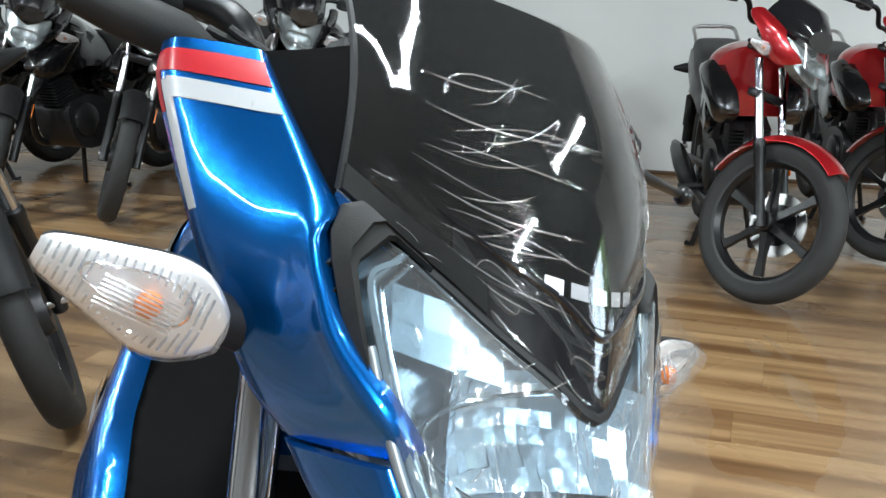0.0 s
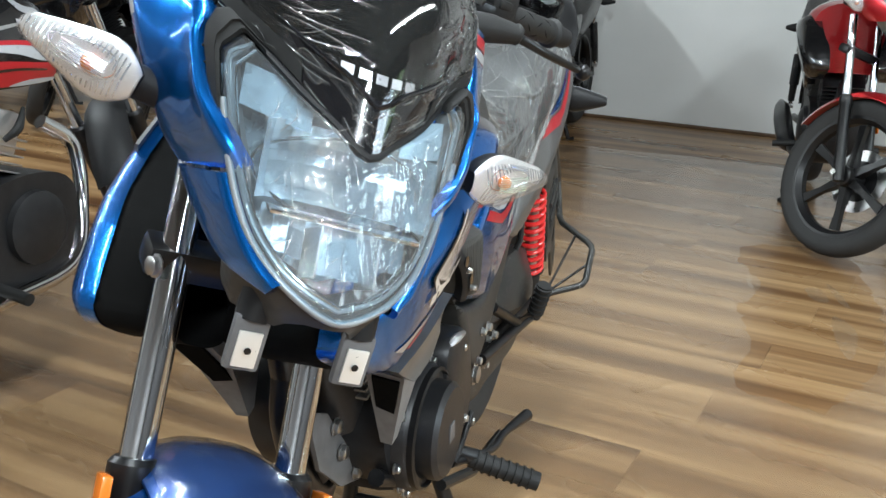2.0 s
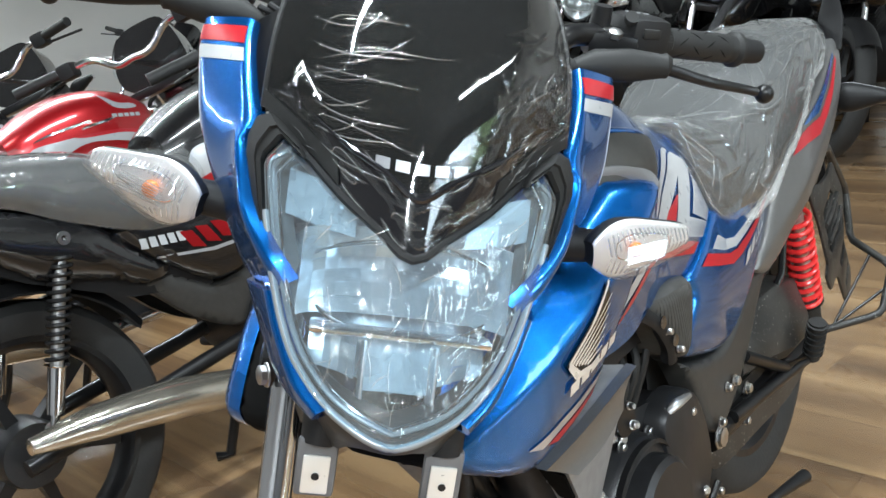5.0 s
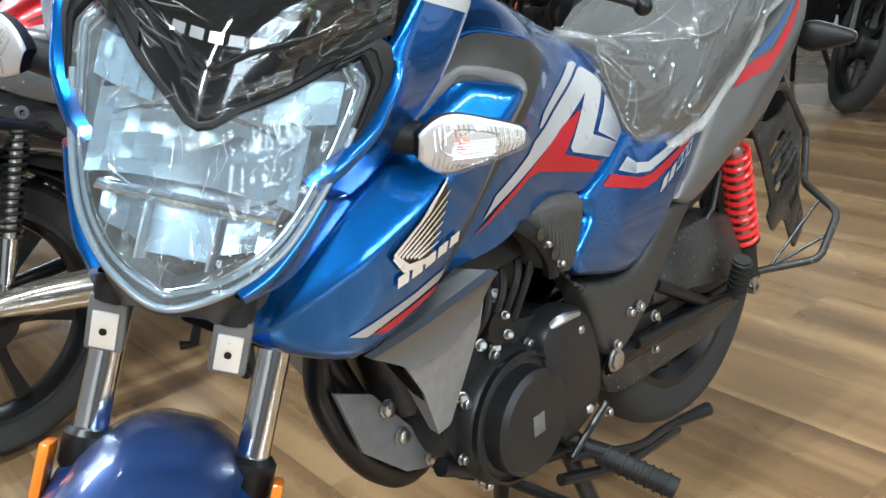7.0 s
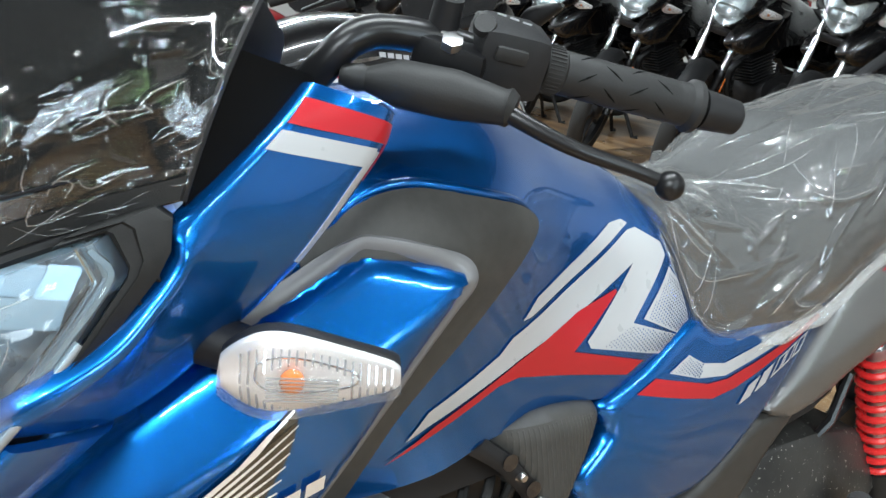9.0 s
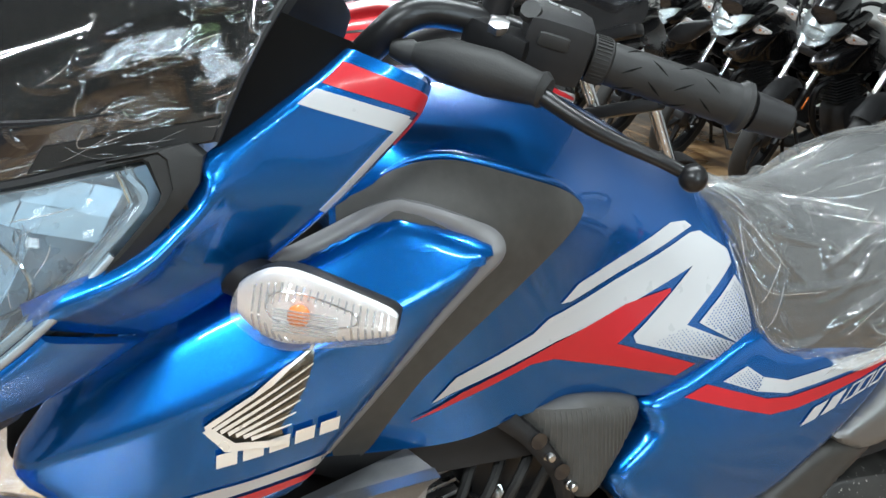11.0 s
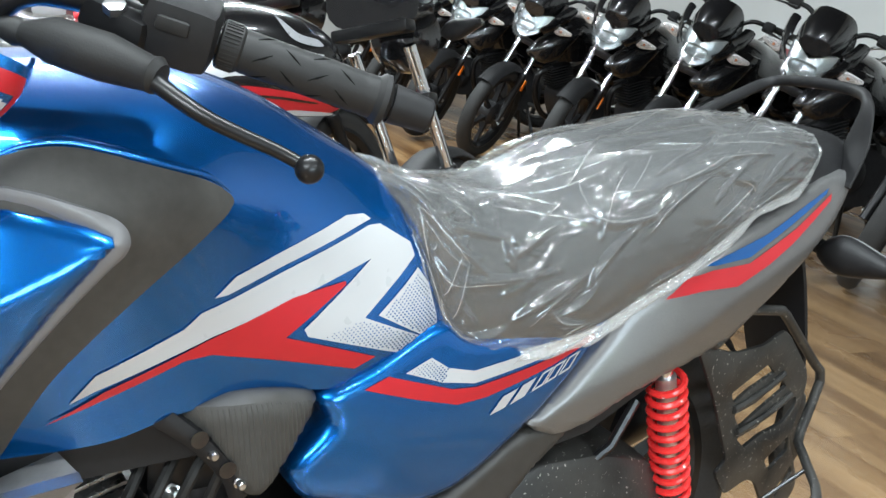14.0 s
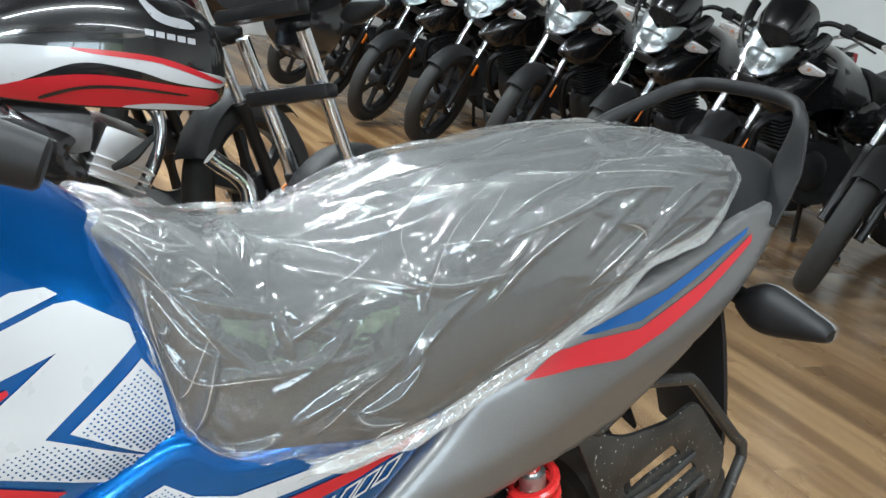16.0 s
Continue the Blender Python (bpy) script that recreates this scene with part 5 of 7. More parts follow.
R_TAIL = [(1.060, 0.722), (1.110, 0.730), (1.165, 0.732), (1.214, 0.753), (1.258, 0.777), (1.332, 0.825), (1.334, 0.833), (1.264, 0.794), (1.183, 0.757), (1.126, 0.752), (1.09, 0.744)]
B_TAIL = [(1.116, 0.757), (1.142, 0.766), (1.213, 0.789), (1.287, 0.822), (1.330, 0.839), (1.323, 0.832), (1.257, 0.799), (1.184, 0.764), (1.130, 0.757)]
W_SHR = [(0.210, 0.668), (0.285, 0.683), (0.360, 0.700), (0.372, 0.700), (0.355, 0.688), (0.289, 0.674), (0.230, 0.660)]
R_SHR = [(0.238, 0.660), (0.288, 0.670), (0.345, 0.682), (0.332, 0.673), (0.287, 0.661), (0.259, 0.653)]
def tank_side(y, z):
    hit = tank_skin[0].ray_cast(Vector((0.6, y, z)), Vector((-1, 0, 0)))[0]
    return hit.x if hit else 0.0


for s in (-1, 1):
    part("pad", sticker(PAD_SHAPE, tank_skin, s, 0.003, 0.007, 90), PAD, tank, "matt black shoulder pad")
    lip = []
    for y, z in spline(PAD_LIP, 40).tolist():
        hit = tank_skin[0].ray_cast(Vector((s * 0.6, y, z)), Vector((-s, 0, 0)))[0]
        if hit:
            lip.append((hit.x - s * 0.0012, y, z - 0.0006))
    part("pad_lip", tube(lip, [0.001, 0.0042, 0.0045, 0.0042, 0.001], 10), BLUE, tank, "rounded blue lip above the shoulder pad")
    for shape, mat, nm in ((W_MAIN, WHITE, "white_stripe"), (W_THIN, WHITE, "thin_white_stripe"), (W_RIGHT, WHITE, "white_patch"), (R_TANK, RED, "red_stripe")):
        part(nm, sticker(shape, tank_skin, s, 0.0016 if mat is RED else 0.0012, 0.007), mat, tank)
    for shape, mat, nm, skins in ((W_SIDE, WHITE, "white_stripe", side_skin), (R_SIDE, RED, "red_stripe", side_skin), (R_TAIL, RED, "red_stripe", tail_skin), (B_TAIL, BLUE, "blue_stripe", tail_skin), (W_SHR, SILVER_LINE, "silver_stripe", shroud_skin), (R_SHR, RED, "red_stripe", shroud_skin)):
        part(nm, sticker(shape, skins[s], s, 0.0012, 0.007), mat, bike)
    # blue dots that break up the ends of the white stripes
    for poly, skins, top, low, pitch in (([(0.682, 0.736), (0.747, 0.711), (0.736, 0.697), (0.640, 0.727)], tank_skin, 0.738, 0.690, 0.0046), ([(0.704, 0.737), (0.749, 0.769), (0.761, 0.755), (0.769, 0.727), (0.770, 0.710), (0.763, 0.708)], tank_skin, 0.775, 0.700, 0.0046), ([(0.733, 0.681), (0.760, 0.688), (0.781, 0.676), (0.775, 0.665)], side_skin[s], 0.690, 0.660, 0.0042)):
        dots = bmesh.new()
        ys0, ys1 = min(p[0] for p in poly), max(p[0] for p in poly)
        rows_n = int((top - low) / (pitch * 0.5))
        for j in range(rows_n):
            z = low + j * pitch * 0.5
            for i in range(int((ys1 - ys0) / pitch) + 1):
                y = ys0 + (i + 0.5 * (j % 2)) * pitch
                if inside(y, z, poly):
                    f = max(0.0, min(1.0, (top - z) / (top - low) * 0.7 + (y - ys0) / (ys1 - ys0) * 0.4))
                    r = pitch * (0.12 + 0.26 * f)
                    dots.faces.new([dots.verts.new((0, y + r * a, z + 0.7 * r * b)) for a, b in ((1, 0), (0, 1), (-1, 0), (0, -1))])
        for v in dots.verts:
            for tree in skins:
                hit, nrm, _, _ = tree.ray_cast(Vector((s * 0.6, v.co.y, v.co.z)), Vector((-s, 0, 0)))
                if hit is not None:
                    v.co = hit + Vector((s * 0.0021, 0, 0))
                    break
        tagged(part("dot_pattern", dots, BLUE, tank), kind="stuff")
    # model badge on the side panel: two solid slanted bars and three open ones
    def slanted(y, wide, low=0.0, high=0.0185):
        foot = 0.619 + (y - 0.836) * 0.30
        return [(y + low * 0.8, foot + low), (y + wide + low * 0.8, foot + wide * 0.30 + low), (y + wide + high * 0.8, foot + wide * 0.30 + high), (y + high * 0.8, foot + high)]

    for y0 in (0.836, 0.861):
        part("badge_bar", sticker(slanted(y0, 0.019), side_skin[s], s, 0.0014, 0.01), WHITE, bike)
    for y0 in (0.888, 0.906, 0.926):
        for shape in (slanted(y0, 0.016, 0.0, 0.0028), slanted(y0, 0.016, 0.0165, 0.019), slanted(y0, 0.003), slanted(y0 + 0.0135, 0.003)):
            part("badge_bar", sticker(shape, side_skin[s], s, 0.0014, 0.02), WHITE, bike)
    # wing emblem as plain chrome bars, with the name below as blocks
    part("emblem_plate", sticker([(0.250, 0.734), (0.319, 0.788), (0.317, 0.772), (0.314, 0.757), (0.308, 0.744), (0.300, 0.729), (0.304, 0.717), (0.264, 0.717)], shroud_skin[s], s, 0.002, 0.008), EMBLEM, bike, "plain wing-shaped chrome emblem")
    for i in range(7):
        f = i / 6
        a0, b0 = (0.251 + 0.030 * f, 0.735 - 0.011 * f), (0.3195 - 0.013 * f, 0.788 - 0.056 * f)
        w = 0.0016 if i else 0.0024
        part("emblem_bar", sticker([(a0[0], a0[1] - w), (b0[0], b0[1] - w * 0.4), (b0[0], b0[1] + w * 0.4), (a0[0] - 0.001, a0[1] + w)], shroud_skin[s], s, 0.0045, 0.012), BRIGHT, bike)
    part("emblem_base", sticker([(0.249, 0.733), (0.254, 0.736), (0.270, 0.722), (0.304, 0.720), (0.306, 0.715), (0.264, 0.715)], shroud_skin[s], s, 0.0045, 0.01), BRIGHT, bike)
    for i in range(5):
        y0, z0 = 0.259 + 0.0172 * i, 0.700 + 0.0042 * i
        part("name_block", sticker([(y0, z0), (y0 + 0.0135, z0 + 0.003), (y0 + 0.0133, z0 + 0.0145), (y0 - 0.0002, z0 + 0.0115)], shroud_skin[s], s, 0.003, 0.01), BRIGHT, bike)
    # pale rim along the shroud's upper and rear edge
    line = [tuple(p) for p in spline([(0.285, 0.823), (0.326, 0.842), (0.374, 0.865), (0.390, 0.866), (0.420, 0.858), (0.444, 0.849), (0.447, 0.839), (0.436, 0.825), (0.410, 0.793), (0.383, 0.755), (0.360, 0.718), (0.343, 0.688)], 90)]
    away = []
    for k in range(90):
        (y0, z0), (y1, z1) = line[max(k - 4, 0)], line[min(k + 4, 89)]
        q = math.hypot(y1 - y0, z1 - z0)
        away.append((-(z1 - z0) / q, (y1 - y0) / q))
    wide = [0.009 - 0.0085 * max(0.0, (k - 48) / 41) for k in range(90)]
    part("shroud_trim", strip([(s * (shroud_x(y, z) - 0.006), y - 0.003 * v, z - 0.003 * w) for (y, z), (v, w) in zip(line, away)], [(s * max(shroud_x(y, z) - 0.010, tank_side(y + q * v, z + q * w) + 0.006), y + q * v, z + q * w) for (y, z), (v, w), q in zip(line, away, wide)], 90, 6, 0.002 * s, 0.004 * s), SILVER_TRIM, bike, "grey rim along the shroud's edge")

part("frame_spine", loft([[Vector((x, y, z)) for x, z in ((-w, z0), (w, z0), (w, z1), (-w, z1))] for y, w, z0, z1 in ((0.30, 0.07, 0.64, 0.72), (0.40, 0.10, 0.615, 0.70), (0.55, 0.10, 0.62, 0.71), (0.72, 0.09, 0.56, 0.72))]), BLACK, bike)
# lower scoop, down tube and engine mount
KNEE = [(0.508, 0.684), (0.530, 0.692), (0.581, 0.690), (0.636, 0.676), (0.637, 0.658), (0.613, 0.622), (0.589, 0.594), (0.568, 0.602), (0.546, 0.638)]
for s in (-1, 1):
    part("lower_scoop", strip([(s * 0.150, 0.240, 0.632), (s * 0.152, 0.320, 0.640), (s * 0.145, 0.436, 0.650)], [(s * 0.150, 0.290, 0.600), (s * 0.148, 0.350, 0.604), (s * 0.140, 0.406, 0.612)], 14, 6, 0.004 * s, 0.012 * s), SILVER, bike, "grey lower scoop beside the engine")
    part("scoop_side", loft([[Vector((s * x, y, z)) for x, y, z in ring] for ring in ([(0.150, 0.290, 0.600), (0.141, 0.408, 0.612), (0.142, 0.436, 0.648), (0.10, 0.43, 0.645), (0.10, 0.30, 0.60)], [(0.130, 0.332, 0.545), (0.125, 0.420, 0.560), (0.128, 0.432, 0.58), (0.09, 0.42, 0.58), (0.09, 0.34, 0.55)], [(0.106, 0.372, 0.468), (0.106, 0.390, 0.470), (0.106, 0.395, 0.474), (0.09, 0.39, 0.474), (0.09, 0.375, 0.468)])]), SCOOP, bike, "grey pointed side scoop")
    # dark sheet on the closed front stands for the shaded opening
    part("scoop_shade", loft([[Vector((s * x, y - q, z - 0.3 * q)) for x, y, z in ((0.143, 0.296, 0.593), (0.107, 0.303, 0.592), (0.0945, 0.350, 0.530), (0.1185, 0.346, 0.526))] for q in (-0.004, 0.0022)]), SHADE_BLACK, bike, "dark sheet for the shade in the scoop mouth")
    # ribbed knee cover under the tank
    knee = shell(KNEE, lambda y, z: 0.130 + 0.02 * math.sin(max(0, min(1, (y - 0.5) / 0.15)) * math.pi), s, 0.018, 0.05, 0.008)
    kskin = trees(knee)[0]
    kc = part("knee_cover", knee, PAD, bike, "ribbed matt black cover under the tank")
    for i in range(26):
        y0 = 0.519 + 0.0046 * i
        z0 = 0.687 - max(0.0, y0 - 0.585) * 0.24
        pts = [(y0 + 0.22 * q * q + 0.12 * q, z0 - q) for q in np.linspace(0.004, 0.088, 12).tolist()]
        pts = [p for p in pts if inside(p[0], p[1] - 0.006, KNEE) and inside(p[0] + 0.003, p[1], KNEE)]
        if len(pts) < 3:
            continue
        line = []
        for y, z in pts:
            hit = kskin.ray_cast(Vector((s * 0.4, y, z)), Vector((-s, 0, 0)))[0]
            if hit:
                line.append((hit.x - s * 0.0002, y, z))
        if len(line) > 2:
            part("rib", tube(line, 0.0010, 5), PAD, kc)
    arm = strip([(s * 0.138, 0.490, 0.676), (s * 0.140, 0.520, 0.652), (s * 0.136, 0.550, 0.616), (s * 0.130, 0.562, 0.590)], [(s * 0.140, 0.508, 0.684), (s * 0.146, 0.538, 0.655), (s * 0.142, 0.566, 0.618), (s * 0.134, 0.577, 0.592)], 16, 5, 0.003 * s, 0.012 * s)
    part("knee_bracket", arm, BLACK, bike, "matt black bracket with oval holes")
    for y, z in ((0.528, 0.660), (0.553, 0.628)):
        part("bracket_hole", lathe([(0.001, 0.0), (0.0075, 0.0), (0.0075, 0.001), (0.001, 0.0012)], (s * 0.1465, y, z), (s, 0, 0), 14), SMOKE_SOLID, bike)
        bolt(bike, (s * 0.143, y + 0.012, z - 0.016), (s, 0, 0), 0.004)
part("down_tube", tube([(0, 0.30, 0.66), (0, 0.31, 0.57), (0, 0.385, 0.40)], 0.020, 14, 14), SATIN, bike)
part("engine_mount", loft([[Vector((x, y, z)) for y, z in ((0.292, 0.535), (0.345, 0.51), (0.432, 0.40), (0.442, 0.366), (0.384, 0.388), (0.321, 0.446))] for x in (0.028, 0.034)]), GREY, bike, "dusty grey engine mounting plate with bolts")
for y, z in ((0.362, 0.485), (0.380, 0.440), (0.425, 0.389), (0.418, 0.436)):
    bolt(bike, (0.036, y, z), (1, 0, 0), 0.009)
part("header_pipe", tube([(0, 0.36, 0.63), (0, 0.318, 0.60), (0.0, 0.303, 0.55), (0.0, 0.303, 0.51), (0.0, 0.328, 0.445), (-0.005, 0.378, 0.380), (-0.02, 0.445, 0.345), (-0.10, 0.62, 0.32), (-0.13, 0.80, 0.31)], [0.016, 0.018, 0.018, 0.018, 0.018, 0.018, 0.02, 0.02], 14, 50), SATIN, bike, "matt black exhaust pipe")
part("muffler", tube([(-0.135, 0.80, 0.29), (-0.145, 0.86, 0.30), (-0.15, 1.10, 0.35), (-0.152, 1.38, 0.42)], [0.022, 0.045, 0.05, 0.042], 20, 24), SATIN, bike, "black muffler")

# engine details
part("crankcase", loft([[Vector((x, y, z)) for y, z in spline([(0.40, 0.44), (0.43, 0.52), (0.53, 0.535), (0.66, 0.50), (0.74, 0.44), (0.72, 0.37), (0.60, 0.335), (0.47, 0.345)], 40, True)] for x in (-0.105, -0.095, 0.078, 0.086)]), CASE, eng)
part("cover_emblem", block((0.002, 0.022, 0.026), (0.1415, 0.508, 0.424), 0.001), GREY, eng)
part("cover_ring", lathe([(0.079, 0.056), (0.084, 0.058), (0.084, 0.066), (0.079, 0.068)], (0.048, 0.508, 0.424), (1, 0, 0), 48, closed=True), SATIN, eng)
part("sprocket_cover", loft([[Vector((x, 0.628 + (y - 0.628) * k, 0.44 + (z - 0.44) * k)) for y, z in spline([(0.560, 0.495), (0.600, 0.527), (0.655, 0.512), (0.685, 0.445), (0.683, 0.375), (0.640, 0.345), (0.590, 0.352)], 32, True)] for x, k in ((0.080, 1.0), (0.106, 1.0), (0.114, 0.95), (0.118, 0.84))]), CASE, eng, "dark sprocket cover")
part("cover_lip", tube([(0.108, 0.575, 0.512), (0.116, 0.60, 0.52), (0.114, 0.64, 0.512)], [0.004, 0.007, 0.004], 8, 12), ALLOY, eng)
for y, z in ((0.64, 0.49), (0.73, 0.43), (0.70, 0.34), (0.45, 0.36), (0.57, 0.345)):
    bolt(eng, (0.112 if y > 0.6 else 0.088, y, z), (1, 0, 0), 0.006)
for x, y, z, r in ((0.088, 0.475, 0.530, 0.006), (0.088, 0.500, 0.517, 0.006), (0.102, 0.510, 0.533, 0.005), (0.090, 0.545, 0.497, 0.005), (0.088, 0.434, 0.479, 0.006), (0.066, 0.534, 0.567, 0.007), (0.102, 0.507, 0.559, 0.004), (0.088, 0.630, 0.512, 0.006), (0.116, 0.648, 0.371, 0.006)):
    bolt(eng, (x, y, z), (1, -0.35, 0.25), r)
for y, z in ((0.882, 0.402), (0.874, 0.357), (1.05, 0.37)):
    bolt(bike, (0.087, y, z), (1, 0, 0), 0.006)
bolt(bike, (0.105, 0.778, 0.459), (1, 0, 0), 0.006)
part("starter", tube([(0.03, 0.50, 0.545), (0.10, 0.50, 0.545)], 0.022, 16), SATIN, eng)
for k in range(4):
    part("hose", tube([(0.08, 0.46 + 0.03 * k, 0.53), (0.10, 0.48 + 0.03 * k, 0.58 + 0.01 * k), (0.06, 0.52 + 0.03 * k, 0.63)], 0.005, 8, 12), RUBBER, eng)
part("carburettor", block((0.09, 0.08, 0.08), (0.02, 0.55, 0.60), 0.015), SATIN, eng)
for k in range(7):
    part("head_fin", block((0.14, 0.012, 0.045), (0, 0.345 + 0.0185 * k, 0.655), 0.002, Matrix.Rotation(radians(18), 4, "X")), SATIN, eng)

# foot pegs, pedals, stands
for s in (-1, 1):
    part("peg_bracket", tube([(s * 0.08, 0.62, 0.34), (s * 0.12, 0.64, 0.315), (s * 0.14, 0.655, 0.305)], 0.013, 10), SATIN, bike)
    pg = part("foot_peg", tube([(s * 0.13, 0.650, 0.305), (s * 0.232, 0.674, 0.272)], 0.0148, 14), RUBBER, bike, "ribbed black rubber foot peg")
    for i in range(8):
        f = 0.1 + 0.11 * i
        part("peg_rib", lathe([(0.0145, -0.002), (0.0172, -0.0015), (0.0172, 0.0015), (0.0145, 0.002)], (s * (0.13 + 0.102 * f), 0.650 + 0.024 * f, 0.305 - 0.033 * f), (s * 0.102, 0.024, -0.033), 14), RUBBER, pg)
part("gear_lever", tube([(0.115, 0.60, 0.32), (0.145, 0.72, 0.285), (0.147, 0.80, 0.275), (0.162, 0.90, 0.262)], [0.007, 0.006, 0.006, 0.011], 10, 20), SATIN, bike, "black gear pedal")
part("gear_link", tube([(0.12, 0.60, 0.32), (0.118, 0.69, 0.36)], 0.005, 8), SATIN, bike)
for s in (-1, 1):
    part("centre_stand", tube([(s * 0.06, 0.66, 0.30), (s * 0.09, 0.70, 0.16), (s * 0.13, 0.73, 0.012), (s * 0.15, 0.76, 0.012)], 0.0125, 10), SATIN, bike, "black centre stand leg")
part("stand_bar", tube([(-0.09, 0.70, 0.16), (0.09, 0.70, 0.16)], 0.009, 8), SATIN, bike)
part("side_stand", tube([(0.10, 0.60, 0.28), (0.115, 0.72, 0.24), (0.12, 0.88, 0.225)], 0.009, 8), SATIN, bike, "folded black side stand")
part("lower_rail", tube([(0.075, 0.40, 0.40), (0.085, 0.50, 0.345), (0.085, 0.66, 0.30)], 0.012, 10), SATIN, bike)

# swing arm, chain case, shocks
part("chain_case", loft([[Vector((x, y, z)) for y, z in spline([(0.735, 0.40), (0.80, 0.425), (0.92, 0.415), (1.06, 0.415), (1.18, 0.405), (1.225, 0.375), (1.20, 0.335), (1.08, 0.305), (0.93, 0.315), (0.80, 0.325), (0.745, 0.345)], 44, True)] for x in (0.056, 0.062, 0.080, 0.086)]), DUSTY, bike, "dusty black chain case")
part("splash_box", loft([[Vector((q, y, z)) for q, z in spline([(-w, z0), (-w, z1 - 0.02), (-w * 0.7, z1), (w * 0.7, z1), (w, z1 - 0.02), (w, z0)], 24, True).tolist()] for y, w, z0, z1 in ((0.86, 0.085, 0.43, 0.50), (0.94, 0.10, 0.42, 0.530), (1.02, 0.105, 0.40, 0.528), (1.11, 0.10, 0.39, 0.505), (1.16, 0.085, 0.40, 0.47))]), DUSTY, bike, "dusty black splash box behind the engine")
part("rear_hugger", loft([[Vector((-0.01 + q * 0.058, 1.115 + r * math.cos(a), 0.385 + r * math.sin(a))) for q, r in [(-1, 0.285), (-0.6, 0.30), (0.6, 0.30), (1, 0.285), (1, 0.28), (0.6, 0.295), (-0.6, 0.295), (-1, 0.28)]] for a in np.linspace(radians(48), radians(160), 18).tolist()]), BLACK, bike, "black rear mudguard")
part("battery_strap", tube([(0.09, 1.00, 0.50), (0.10, 1.04, 0.535), (0.095, 1.075, 0.585)], 0.006, 8), SATIN, bike)
for s in (-1, 1):
    part("swing_arm", tube([(s * 0.085, 0.74, 0.39), (s * 0.085, 1.22, 0.36)], 0.018, 12), SATIN, bike)
    spring_shock(bike, (s * 0.106, 1.104, 0.622), (s * 0.092, 1.195, 0.360), SPRING, 0.0265, 11, 0.082)
    part("rear_peg_stay", tube([(s * 0.10, 0.86, 0.47), (s * 0.115, 0.98, 0.40), (s * 0.125, 1.06, 0.385), (s * 0.10, 0.80, 0.40)], 0.010, 10), SATIN, bike)
    rp = part("rear_peg", tube([(s * 0.13, 1.06, 0.385), (s * 0.15, 1.045, 0.455)], 0.0135, 14), RUBBER, bike, "folded ribbed rear foot peg")
    for i in range(6):
        part("peg_rib", lathe([(0.0135, -0.002), (0.0165, -0.0015), (0.0165, 0.0015), (0.0135, 0.002)], (s * (0.134 + 0.003 * i), 1.058 - 0.0025 * i, 0.397 + 0.0105 * i), (s * 0.02, -0.015, 0.07), 14), RUBBER, rp)
    bolt(bike, (s * 0.10, 1.19, 0.36), (s, 0, 0), 0.011)
    bolt(bike, (s * 0.108, 0.732, 0.405), (s, 0, 0), 0.014)
    bolt(bike, (s * 0.108, 0.84, 0.43), (s, 0, 0), 0.007)
    bolt(bike, (s * 0.108, 0.80, 0.46), (s, 0, 0), 0.007)

# guard plate beside the rear wheel, with slots, and its rail
GUARD = [(1.145, 0.646), (1.157, 0.651), (1.216, 0.634), (1.279, 0.635), (1.318, 0.649), (1.333, 0.642), (1.369, 0.608), (1.397, 0.582), (1.406, 0.559), (1.398, 0.51), (1.39, 0.48), (1.41, 0.449), (1.433, 0.413), (1.44, 0.39), (1.427, 0.372), (1.384, 0.353), (1.352, 0.391), (1.324, 0.429), (1.299, 0.438), (1.255, 0.427), (1.222, 0.468), (1.244, 0.48), (1.192, 0.573)]
SLOTS = ([(1.225, 0.578), (1.297, 0.605), (1.315, 0.591), (1.266, 0.578), (1.234, 0.564)],
         [(1.241, 0.545), (1.287, 0.553), (1.337, 0.576), (1.352, 0.564), (1.297, 0.542), (1.258, 0.524)],
         [(1.258, 0.508), (1.299, 0.515), (1.356, 0.54), (1.385, 0.542), (1.388, 0.53), (1.365, 0.509), (1.31, 0.502), (1.279, 0.491)],
         [(1.338, 0.457), (1.387, 0.482), (1.392, 0.46), (1.354, 0.438)],
         [(1.381, 0.397), (1.412, 0.431), (1.419, 0.418), (1.387, 0.387)])


def round_corners(poly, r):
    """The outline with each corner cut by a short arc."""
    out = []
    n = len(poly)
    for k in range(n):
        a, b, c = Vector(poly[k - 1]), Vector(poly[k]), Vector(poly[(k + 1) % n])
        p = b + (a - b).normalized() * min(r, (a - b).length * 0.4)
        q = b + (c - b).normalized() * min(r, (c - b).length * 0.4)
        out += [p, (p + q + b * 2) / 4, q]
    return out


